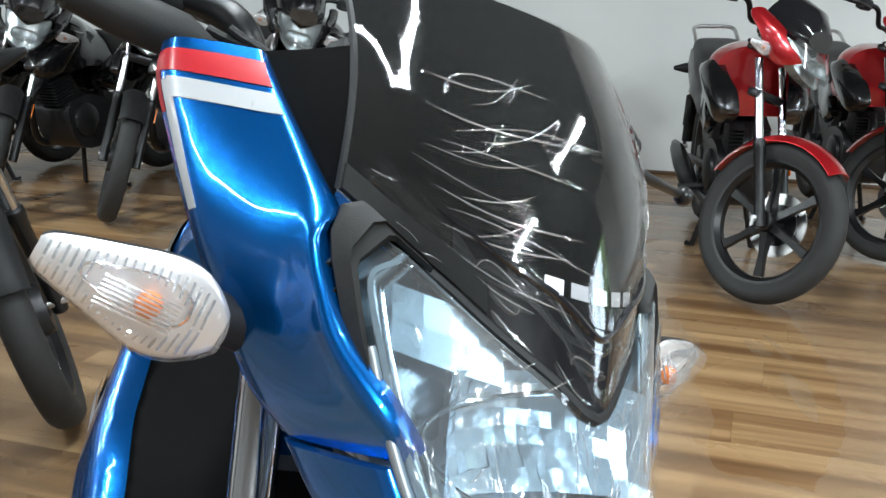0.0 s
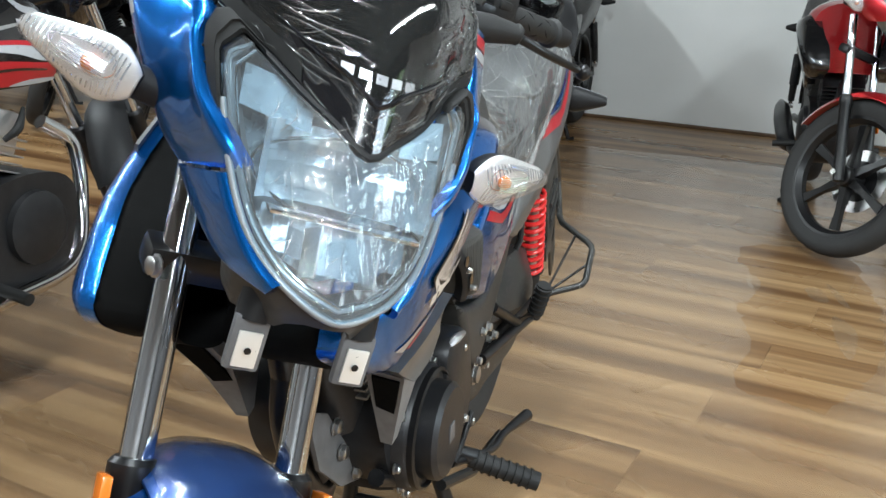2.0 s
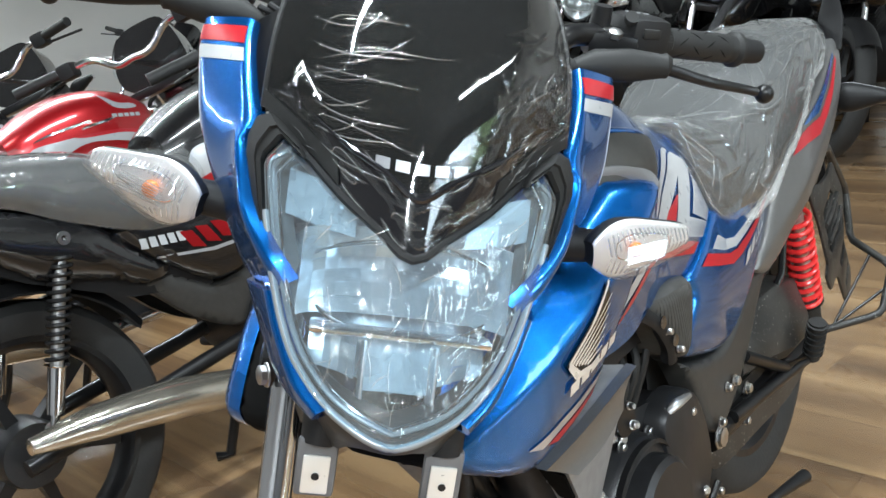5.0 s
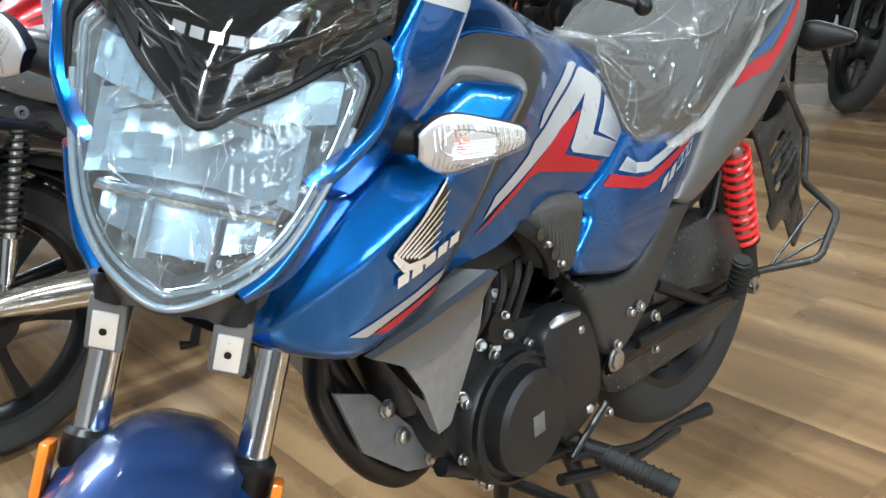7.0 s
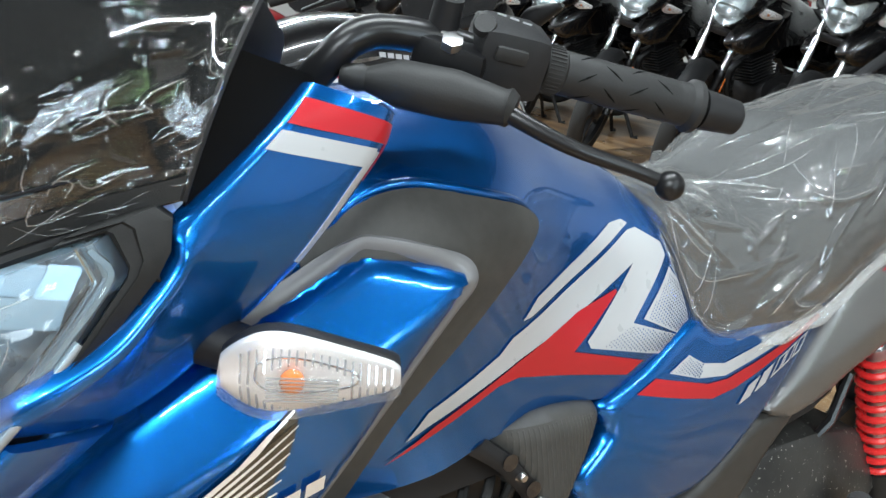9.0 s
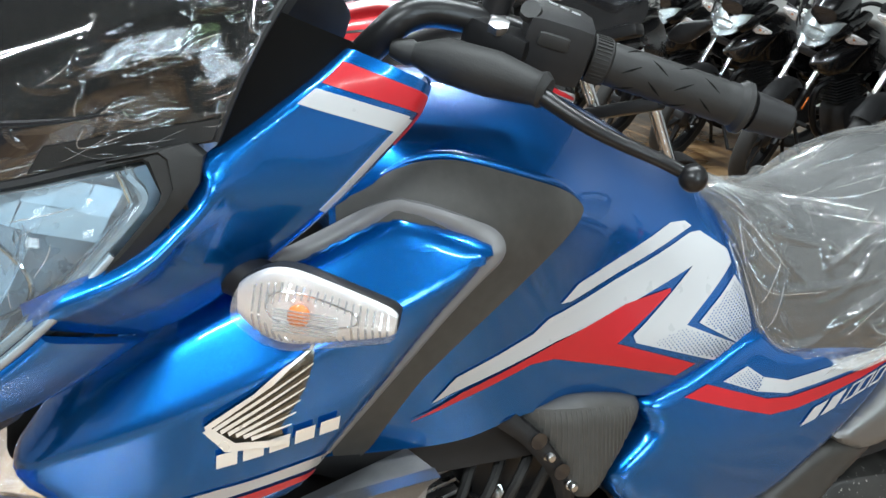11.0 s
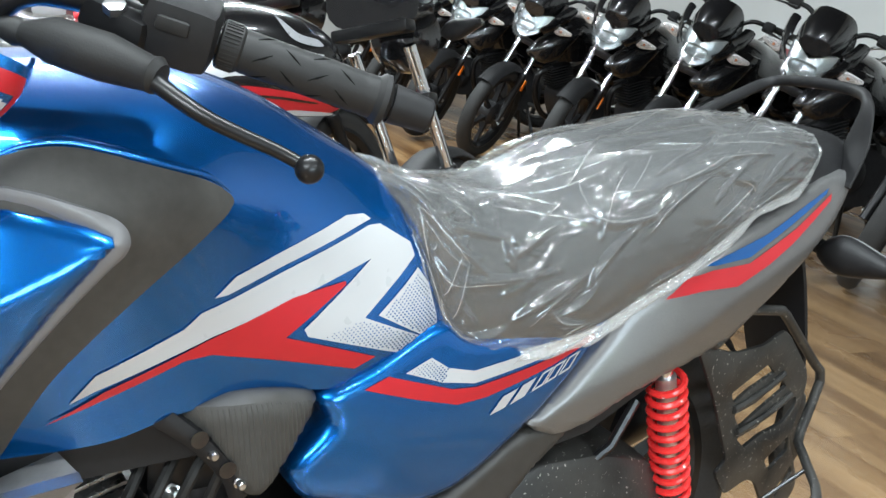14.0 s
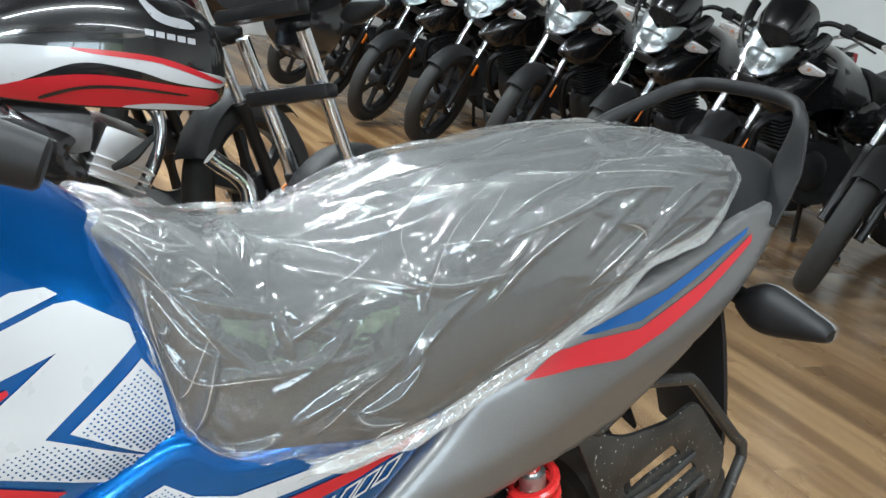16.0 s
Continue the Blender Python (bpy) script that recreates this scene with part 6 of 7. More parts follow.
def slotted_plate(outer, holes, height, thick):
    """A moulded plate with real slots and softened edges."""
    bm = bmesh.new()
    edges = []
    for poly in [outer] + list(holes):
        ring = [bm.verts.new((0, p.x, p.y)) for p in poly]
        edges += [bm.edges.new((ring[k - 1], ring[k])) for k in range(len(ring))]
    bmesh.ops.triangle_fill(bm, edges=edges, use_beauty=True)
    rim = [e for e in bm.edges if len(e.link_faces) == 1]
    made = bmesh.ops.extrude_edge_only(bm, edges=rim)
    back = {g for g in made["geom"] if isinstance(g, bmesh.types.BMVert)}
    for v in bm.verts:
        v.co.x = height(v.co.y, v.co.z) - (thick if v in back else 0.0)
    bmesh.ops.recalc_face_normals(bm, faces=bm.faces)
    front = [e for e in bm.edges if len(e.link_faces) == 2 and not (e.verts[0] in back or e.verts[1] in back) and abs(e.link_faces[0].normal.dot(e.link_faces[1].normal)) < 0.5]
    bmesh.ops.bevel(bm, geom=front, offset=0.0022, segments=2, affect="EDGES", profile=0.5)
    return bm


def guard_x(y):
    return 0.116 - 0.10 * max(0.0, y - 1.2)


gp = part("leg_guard", slotted_plate(round_corners(GUARD, 0.010), [round_corners(h, 0.004) for h in SLOTS], lambda y, z: guard_x(y), 0.005), DUSTY, bike, "dusty black slotted leg guard beside the rear wheel")
for line in (((1.233, 0.556), (1.291, 0.569), (1.336, 0.586)), ((1.250, 0.520), (1.315, 0.533), (1.364, 0.551))):
    part("slat", strip([(guard_x(y) + 0.003, y, z - 0.006) for y, z in line], [(guard_x(y) + 0.003, y, z + 0.004) for y, z in line], 10, 5, 0.003, 0.008), DUSTY, gp)
part("guard_rail", tube([(0.118, 1.117, 0.676), (0.118, 1.168, 0.653), (0.117, 1.190, 0.668), (0.115, 1.212, 0.686), (0.110, 1.225, 0.689), (0.102, 1.305, 0.677), (0.099, 1.322, 0.666), (0.090, 1.422, 0.582), (0.088, 1.440, 0.570), (0.088, 1.446, 0.552), (0.104, 1.402, 0.490), (0.112, 1.389, 0.480), (0.176, 1.348, 0.456), (0.188, 1.336, 0.450), (0.192, 1.325, 0.445), (0.193, 1.262, 0.400), (0.188, 1.250, 0.393), (0.175, 1.243, 0.388), (0.112, 1.212, 0.372), (0.095, 1.200, 0.368)], 0.0068, 10), DUSTY, bike, "bent black guard rail with an outward foot loop")
part("guard_fin", shell([(1.404, 0.550), (1.433, 0.539), (1.459, 0.503), (1.462, 0.441), (1.448, 0.391), (1.430, 0.392), (1.407, 0.440), (1.409, 0.493)], lambda y, z: 0.075, 1, 0.01, 0.01, 0.012), DUSTY, bike)
for x, y, z in ((0.150, 1.365, 0.4655), (0.190, 1.295, 0.424)):
    part("guard_rod", tube([(x, y, z), (0.120, 1.215, 0.376)], 0.0028, 8), SATIN, bike)

# tail: lamp, rear indicators, plate stay, grab rail
part("tail_lamp", loft([[Vector((x, y, z)) for x, z in spline([(-w, 0.80 + d), (0, 0.79 + d), (w, 0.80 + d), (w * 0.8, 0.845 + d), (0, 0.85 + d), (-w * 0.8, 0.845 + d)], 24, True)] for y, w, d in ((1.37, 0.065, 0), (1.42, 0.06, 0.005), (1.435, 0.045, 0.008))]), RED, bike, "red tail lamp")
for s in (-1, 1):
    part("rear_signal_stalk", tube([(s * 0.05, 1.375, 0.76), (s * 0.10, 1.383, 0.750)], [0.011, 0.010], 10), BLACK, bike)
    signal(bike, (s * 0.088, 1.384, 0.750), (s * 0.187, 1.398, 0.747), (0, 0, 1), None, 0.052, -0.030 * s, True)
part("plate_stay", strip([(-0.05, 1.36, 0.79), (-0.05, 1.41, 0.70), (-0.055, 1.44, 0.60), (-0.05, 1.46, 0.54)], [(0.05, 1.36, 0.79), (0.05, 1.41, 0.70), (0.055, 1.44, 0.60), (0.05, 1.46, 0.54)], 16, 8, 0.006, 0.006), BLACK, bike, "black rear number plate stay")
rail = [(0.094, 1.375, 0.835), (0.094, 1.395, 0.885), (0.090, 1.405, 0.940), (0.04, 1.445, 0.953), (-0.04, 1.448, 0.953), (-0.090, 1.440, 0.945), (-0.092, 1.38, 0.925), (-0.088, 1.30, 0.895), (-0.084, 1.25, 0.86)]
rows = []
rp2 = spline(rail, 60)
for i, p in enumerate(rp2):
    d = Vector(rp2[min(i + 1, 59)] - rp2[max(i - 1, 0)]).normalized()
    side_v = Vector((p[0] * 0.6, 0.12, 0)).normalized()
    u = (side_v - d * side_v.dot(d)).normalized()
    w = d.cross(u)
    wide = 0.028 - 0.020 * min(1, max(0, (i - 8) / 8))
    rows.append([Vector(p) + u * 0.006 * math.cos(a) + w * wide * math.sin(a) for a in np.linspace(0, 2 * math.pi, 14, endpoint=False).tolist()])
part("grab_rail", loft(rows), BLACK, bike, "dark grey metal grab rail round the seat's tail")

# clear films, laid over the bike, with their creases
def sampler(rows):
    g = np.array([[tuple(p) for p in r] for r in rows])
    def at(u, v):
        i, j = min(max(u, 0), 0.9999) * (g.shape[0] - 1), min(max(v, 0), 0.9999) * (g.shape[1] - 1)
        a, b = int(i), int(j)
        f, k = i - a, j - b
        return Vector(g[a, b] * (1 - f) * (1 - k) + g[a + 1, b] * f * (1 - k) + g[a, b + 1] * (1 - f) * k + g[a + 1, b + 1] * f * k)
    return at


def creases(at, specs, seed, flat=0.45):
    """Thin raised folds of film: (u, v, du, dv, bend, radius) each."""
    rng = random.Random(seed)
    bm = bmesh.new()
    for u, v, du, dv, bend, r in specs:
        pts = []
        ph = rng.uniform(0, 6)
        for k in range(9):
            f = k / 8
            off = bend * math.sin(math.pi * f) + 0.25 * bend * math.sin(5 * f + ph)
            pts.append(at(u + du * f - dv * off, v + dv * f + du * off))
        tube(pts, [r * 0.15, r, r * 0.8, r * 1.1, r * 0.1], 5, 0, bm)
    return bm


rng = random.Random(11)
film1 = thing("plastic_film", "crumpled clear plastic bag over the motorcycle seat", "plastic film")
pulls = []
for side in (0, 1):
    def at_side(v):
        return 1 - v if side else v
    for k in range(15):  # long pulls fanning back from the seat's nose
        u, v = rng.uniform(0.03, 0.2), 0.06 + 0.027 * k + rng.uniform(-0.01, 0.01)
        n, dv = rng.uniform(0.12, 0.36), rng.uniform(-0.12, 0.10)
        pulls.append((u, at_side(v), n, -dv if side else dv, rng.uniform(-0.14, 0.14), rng.uniform(0.0035, 0.006), rng.uniform(0.004, 0.008)))
    for k in range(84):  # slanting folds on the flanks
        a = rng.choice((0.6, 0.9, 1.2, 2.1, 2.5)) + rng.uniform(-0.25, 0.25)
        n = rng.uniform(0.05, 0.2)
        pulls.append((rng.uniform(0.12, 0.92), at_side(rng.uniform(0.04, 0.42)), n * math.cos(a), n * math.sin(a), rng.uniform(-0.15, 0.15), rng.uniform(0.003, 0.006), rng.uniform(0.003, 0.008)))
    for k in range(60):  # gathers along the hem
        a = rng.uniform(-0.9, 0.9)
        n = rng.uniform(0.02, 0.08)
        pulls.append((rng.uniform(0.05, 0.95), at_side(rng.uniform(0.0, 0.07)), n * math.cos(a), n * math.sin(a) * (-1 if side else 1), rng.uniform(-0.2, 0.2), rng.uniform(0.003, 0.005), rng.uniform(0.002, 0.006)))
for k in range(24):  # flat creases over the top
    a = rng.uniform(-0.5, 0.5) + rng.choice((0, 1.2))
    n = rng.uniform(0.08, 0.25)
    pulls.append((rng.uniform(0.25, 0.9), rng.uniform(0.32, 0.68), n * math.cos(a), n * math.sin(a), rng.uniform(-0.1, 0.1), rng.uniform(0.004, 0.007), rng.uniform(0.0015, 0.003)))
part("sheet", loft(seat_rings(0.006, pulls, 440, 130), False, False), SEAT_FILM, film1, sharp=180)
thin = [(q[0], q[1], q[2] * 0.8, q[3] * 0.8, q[4], rng.uniform(0.0004, 0.0008)) for q in pulls[::2]]
tagged(part("folds", creases(sampler(seat_rings(0.0095, (), 80, 40)), thin, 3), CREASE, film1, sharp=180), kind="stuff")
hem = sampler(seat_rings(0.008, (), 120, 30))
for side in (0.0, 0.9999):
    up, low = [], []
    for k in range(90):
        f = 0.10 + 0.86 * k / 89
        p = hem(f, side)
        q = Vector((math.copysign(1, p.x), 0, 0))
        up.append(tuple(p + q * 0.002 + Vector((0, 0, 0.006))))
        low.append(tuple(p + q * (0.006 + 0.003 * noise.noise(p * 45)) + Vector((0, 0, -0.007 + 0.006 * noise.noise(p * 30 + Vector((3, 0, 0)))))))
    part("hem", strip(up, low, 180, 4, 0.002 * (1 if side == 0 else -1), 0.0006), HEM, film1, "gathered milky hem of the bag", sharp=180)
film2 = thing("plastic_film", "crinkled clear protective film on the windscreen", "plastic film")
pulls = []
for k in range(11):  # forked pulls across the bike's right half of the screen
    v, u = 0.10 + 0.052 * k, 0.14 + rng.uniform(0, 0.10)
    n = rng.uniform(0.2, 0.34)
    pulls.append((v, u, rng.uniform(0.06, 0.16), n, rng.uniform(-0.2, 0.12), 0.0015, rng.uniform(0.0006, 0.0013)))
    if k % 2:
        pulls.append((v + 0.02, u + 0.05, rng.uniform(0.12, 0.2), n * 0.5, 0.1, 0.0018, 0.001))
for k in range(60):  # crumples along the low edge
    pulls.append((rng.uniform(0.0, 0.2), rng.uniform(0.08, 0.92), rng.uniform(-0.05, 0.10), rng.uniform(0.04, 0.12) * rng.choice((-1, 1)), rng.uniform(-0.5, 0.5), 0.002, rng.uniform(0.0008, 0.002)))
for k in range(70):  # fine creases on the bike's left side
    a, n = rng.uniform(0, math.pi), rng.uniform(0.05, 0.18)
    pulls.append((rng.uniform(0.02, 0.6) if k % 3 else rng.uniform(0.02, 0.95), rng.uniform(0.62, 0.98), n * math.cos(a), n * math.sin(a), rng.uniform(-0.2, 0.2), 0.002, rng.uniform(0.0008, 0.0022)))
part("sheet", loft(screen_grid(240, 200, 0.0018, pulls), False, False), SCREEN_FILM, film2, m=TURN_FRONT, sharp=180)
thin = [(*q[:5], rng.uniform(0.0003, 0.0007)) for q in pulls[:17]] + [(*q[:5], rng.uniform(0.00025, 0.0005)) for q in pulls[17::3]]
tagged(part("folds", creases(sampler(screen_grid(60, 50, 0.0034)), thin, 4), CREASE, film2, m=TURN_FRONT, sharp=180), kind="stuff")
film3 = thing("plastic_film", "wrinkled clear protective film on the headlamp", "plastic film")
part("sheet", lamp_sheet(-0.003, 0.99, 0.002, 0.0020), FILM, film3, m=TURN_FRONT, sharp=180)
folds = bmesh.new()
for k in range(80):
    x, z = rng.uniform(-0.09, 0.09), rng.uniform(0.815, 0.945)
    if abs(x) > 0.10 - 1.1 * max(0, 0.88 - z) or z > 0.918 + 0.45 * abs(x):
        continue
    a = rng.choice((1.5, 1.3, 1.8, 1.6, 0.6)) + rng.uniform(-0.2, 0.2)
    n = rng.uniform(0.008, 0.03)
    pts = []
    for q in range(6):
        f = q / 5 - 0.5
        xx, zz = x + n * math.cos(a) * f + 0.002 * math.sin(3 * f + k), z + n * math.sin(a) * f
        pts.append((xx, lamp_y(xx, zz) - 0.0038, zz))
    r = rng.uniform(0.0003, 0.0006)
    tube(pts, [r * 0.2, r, r * 0.7, r, r * 0.2], 5, 0, folds)
tagged(part("folds", folds, CREASE, film3, m=TURN_FRONT, sharp=180), kind="stuff")
film5 = thing("plastic_film", "dull clear protective film on the front mudguard", "plastic film")
crown = []
for a in np.linspace(-30, 64, 90).tolist():
    ang = radians(90 + a)
    hw = (0.060 + 0.012 * math.cos(radians(a * 1.2))) * 0.93
    row = []
    for q in np.linspace(-1, 1, 60).tolist():
        rr = 0.3165 - 0.032 * abs(q * 0.93) ** 3.0
        row.append(Vector((q * hw, -0.02 - rr * math.cos(ang), 0.305 + rr * math.sin(ang))))
    crown.append(row)
tugs = [(rng.uniform(0.05, 0.9), rng.uniform(0.05, 0.9), rng.uniform(0.04, 0.3) * rng.choice((-1, 1)), rng.uniform(0.02, 0.3) * rng.choice((-1, 1)), rng.uniform(-0.2, 0.2), 0.0025, rng.uniform(0.0006, 0.0016)) for k in range(26)]
lifts = pleats(crown, tugs)
crown = [[p + Vector((0, (p.y + 0.02), p.z - 0.305)).normalized() * float(lifts[i][k]) for k, p in enumerate(row)] for i, row in enumerate(crown)]
part("sheet", loft(crown, False, False), GUARD_FILM, film5, m=TURN_FRONT, sharp=180)


# ---- other motorcycles ----
def seat_loft(rows_in, n=30, grow=0.0):
    rings = []
    for y, w, zb, zt in spline(rows_in, n).tolist():
        h = zt - zb
        pr = spline([(w * 0.9, zb), (w, zb + 0.3 * h), (w * 0.95, zb + 0.7 * h), (w * 0.7, zt - 0.05 * h), (0.001, zt)], 14).tolist()
        ring = [Vector((x, y, z)) for x, z in pr] + [Vector((-x, y, z)) for x, z in pr[-2::-1]]
        if grow:
            c = Vector((0, y, zb + 0.3 * h))
            ring = [p + (p - c).normalized() * (grow + 0.008 * (1 - 2 * abs(noise.noise(p * 11)))) for p in ring]
        rings.append(ring)
    return loft(rings, not grow, not grow)


def simple_bike(name_label, paint, accent, stripe, angle, screen_on, chrome_silencer, group, shock_top=0.64, lamp_round=False, rim=None):
    """A street motorcycle seen from some way off."""
    t = thing("motorcycle", name_label, "motorcycle", group)
    m = steer(angle)
    wheel(t, "front_wheel", (0, -0.02, 0.302), 0.302, 0.085, m, disc=1 if screen_on else 0, rim_mat=rim)
    wheel(t, "rear_wheel", (0, 1.26, 0.318), 0.305, 0.10, disc=0, rim_mat=rim)
    fork(t, m)
    pts = [(0, 0.365, 1.0), (0.06, 0.36, 1.0), (0.13, 0.345, 1.05), (0.20, 0.365, 1.055), (0.36, 0.444, 1.045)]
    part("handlebar", tube([(-x, y, z) for x, y, z in pts[:0:-1]] + pts, 0.0112, 10, 40), CHROME if lamp_round else SATIN, t, m=m)
    for s in (-1, 1):
        part("grip", tube([(s * 0.24, 0.384, 1.053), (s * 0.365, 0.446, 1.045)], 0.0165, 14), RUBBER, t, m=m)
        part("lever", tube([(s * 0.19, 0.34, 1.04), (s * 0.27, 0.325, 1.035), (s * 0.35, 0.335, 1.025)], 0.005, 8, 12), SATIN, t, m=m)
        part("switch_box", block((0.055, 0.055, 0.05), (s * 0.21, 0.368, 1.05), 0.012), BLACK, t, m=m)
        signal(t, (s * 0.13, 0.16, 0.885), (s * 0.235, 0.18, 0.895), (0, 0, 1), m, 0.05, 0.03 * s)
    rows = []
    for a in np.linspace(-40, 68, 18).tolist():
        ang = radians(90 + a)
        row = []
        for q in np.linspace(-1, 1, 9).tolist():
            rr = 0.328 - 0.03 * abs(q) ** 3
            row.append(Vector((q * 0.058, -0.02 - rr * math.cos(ang), 0.302 + rr * math.sin(ang))))
        rows.append(row + [p - Vector((0, 0, 0.003)) for p in row[::-1]])
    part("front_mudguard", loft(rows), paint if screen_on else BLACK, t, m=m)
    part("reflector", block((0.006, 0.03, 0.07), (0.108, 0.075, 0.515), 0.003, Matrix.Rotation(radians(-26), 4, "X")), AMBER, t, "amber side reflector", m)
    # head
    if lamp_round:
        part("headlamp", lathe([(0.02, 0.10), (0.06, 0.09), (0.085, 0.05), (0.088, 0.0)], (0, 0.09, 0.90), (0, 1, 0), 28), BLACK_PAINT, t, m=m)
        part("lens", lathe([(0.084, 0), (0.07, -0.018), (0.03, -0.028), (0.002, -0.03)], (0, 0.09, 0.90), (0, 1, 0), 28), LAMP_GLASS, t, m=m)
        part("lamp_reflector", lathe([(0.082, 0.002), (0.06, 0.03), (0.01, 0.05)], (0, 0.09, 0.90), (0, 1, 0), 28), REFLECTOR, t, m=m)
    part("fairing", loft([[Vector((x, y + 4.2 * x * x, z)) for x, z in ring] for y, ring in ((0.20, spline([(-0.11, 0.93), (0, 0.90), (0.11, 0.93), (0.12, 1.01), (0.08, 1.10), (0, 1.12), (-0.08, 1.10), (-0.12, 1.01)], 28, True).tolist()), (0.10, spline([(-0.09, 0.95), (0, 0.93), (0.09, 0.95), (0.10, 1.0), (0.07, 1.06), (0, 1.08), (-0.07, 1.06), (-0.10, 1.0)], 28, True).tolist()), (0.05, spline([(-0.06, 0.95), (0, 0.935), (0.06, 0.95), (0.065, 0.98), (0.05, 1.0), (0, 1.01), (-0.05, 1.0), (-0.065, 0.98)], 28, True).tolist()))]), BLACK_PAINT if not screen_on else SMOKE_SOLID, t, "dark head fairing", m)
    if not lamp_round:
        b = lamp_sheet(0.0, 0.95, 0.016)
        part("headlamp", skirt(lamp_sheet(0.05, 0.92, 0.016), 0.05), FAR_LAMP, t, "clear headlamp", m)
        part("lens", b, LAMP_GLASS, t, m=m)
        part("lamp_reflector", bowl(0, 0.875, 0.06, 0.028, 0.014, 0.04), FAR_LAMP, t, m=m)
        for s in (-1, 1):
            part("cowl_wing", strip([(s * x, y, z) for x, y, z in WING_IN], [(s * x, y, z) for x, y, z in WING_OUT], 20, 6, 0.012 * s, 0.008 * s), paint, t, m=m)
    # tank, side panels, tail, seat
    rws = []
    for y, pr in zip(ys[::2], mid[::2]):
        left = [Vector((x * 0.92, y, z - 0.01)) for x, z in pr[::2]]
        rws.append(left + [Vector((-v.x, v.y, v.z)) for v in left[::-1]])
    if stripe:
        rws = []
        for y, w, zb, zt in spline([(0.350, 0.03, 0.755, 0.79), (0.365, 0.07, 0.738, 0.85), (0.41, 0.11, 0.724, 0.90), (0.50, 0.134, 0.722, 0.935), (0.60, 0.138, 0.724, 0.945), (0.70, 0.128, 0.728, 0.925), (0.78, 0.108, 0.732, 0.89), (0.83, 0.08, 0.74, 0.86)], 26).tolist():
            h = zt - zb
            pr = spline([(w * 0.86, zb), (w, zb + 0.25 * h), (w * 0.97, zb + 0.55 * h), (w * 0.78, zb + 0.86 * h), (w * 0.35, zt - 0.01 * h), (0.001, zt)], 14).tolist()
            rws.append([Vector((x, y, z)) for x, z in pr] + [Vector((-x, y, z)) for x, z in pr[::-1]])
    bmt = loft(rws)
    skin = trees(bmt)
    tk = part("fuel_tank", bmt, paint, t)
    for s in (-1, 1):
        if stripe:
            for nm, shape, mat, lift in (("white_stripe", [(0.784, 0.816), (0.698, 0.828), (0.578, 0.826), (0.478, 0.809), (0.369, 0.783), (0.379, 0.765), (0.476, 0.777), (0.558, 0.798), (0.653, 0.803), (0.784, 0.750)], WHITE, 0.0016), ("red_line", [(0.654, 0.829), (0.509, 0.821), (0.385, 0.781), (0.390, 0.775), (0.509, 0.811), (0.626, 0.821)], RED, 0.0024), ("red_stripe", [(0.784, 0.750), (0.698, 0.777), (0.606, 0.786), (0.476, 0.772), (0.389, 0.759), (0.404, 0.732), (0.604, 0.729), (0.784, 0.737)], RED, 0.0020), ("dark_line", [(0.70, 0.745), (0.64, 0.765), (0.56, 0.768), (0.46, 0.757), (0.46, 0.753), (0.56, 0.763), (0.64, 0.759), (0.70, 0.738)], BLACK_PAINT, 0.0028), ("low_white_stripe", [(0.565, 0.729), (0.505, 0.738), (0.409, 0.731), (0.42, 0.725)], WHITE, 0.0028), ("bright_bar", [(0.771, 0.837), (0.716, 0.854), (0.613, 0.866), (0.613, 0.861), (0.716, 0.848)], CHROME, 0.002), ("bright_bar", [(0.626, 0.851), (0.541, 0.860), (0.541, 0.854), (0.626, 0.845)], CHROME, 0.002), ("emblem_bar", [(0.545, 0.925), (0.50, 0.895), (0.455, 0.885), (0.44, 0.872), (0.48, 0.874), (0.52, 0.888)], SILVER_LINE, 0.002)):
                part(nm, sticker(shape, skin, s, lift, 0.012, 70), mat, tk)
            for i in range(5):
                part("name_block", sticker([(0.535 - 0.02 * i, 0.869 - 0.003 * i), (0.519 - 0.02 * i, 0.867 - 0.003 * i), (0.519 - 0.02 * i, 0.857 - 0.003 * i), (0.535 - 0.02 * i, 0.859 - 0.003 * i)], skin, s, 0.002, 0.02), SILVER_LINE, tk)
        else:
            part("tank_shroud", shell(SHROUD, shroud_x, s, 0.02, 0.045, 0.02), accent, t)
        part("side_panel", shell(SIDE, side_x, s, 0.016, 0.03, 0.02), BLACK_PAINT if stripe else accent, t)
        if stripe:
            sk = trees(shell(SIDE, side_x, s, 0.016, 0.03, 0.03))
            for y0, wide in ((0.735, 0.038), (0.778, 0.034), (0.817, 0.034)):
                part("red_flash", sticker([(y0, 0.612), (y0 + wide, 0.622), (y0 + wide + 0.022, 0.662), (y0 + 0.026, 0.656)], sk, s, 0.002, 0.012), RED_PAINT, t, "slanted dark red flash")
            part("silver_swoosh", sticker([(0.700, 0.640), (0.722, 0.606), (0.800, 0.606), (0.930, 0.626), (0.930, 0.621), (0.800, 0.598), (0.716, 0.598), (0.694, 0.636)], sk, s, 0.0022, 0.012), SILVER_LINE, t, "thin silver swoosh")
            for i in range(5):
                y0 = 0.862 + 0.0205 * i
                part("badge_bar", sticker([(y0, 0.640 + 0.002 * i), (y0 + 0.015, 0.6425 + 0.002 * i), (y0 + 0.018, 0.6645 + 0.002 * i), (y0 + 0.003, 0.662 + 0.002 * i)], sk, s, 0.002, 0.02), WHITE, t)
        part("frame_cover", shell(FRAME_COVER, lambda y, z: 0.10, s, 0.012, 0.03, 0.02), FRAME_GREY, t)
        part("tail_panel", shell(TAIL, tail_x, s, 0.018, 0.05, 0.02), BLACK_PAINT if stripe else SILVER, t)
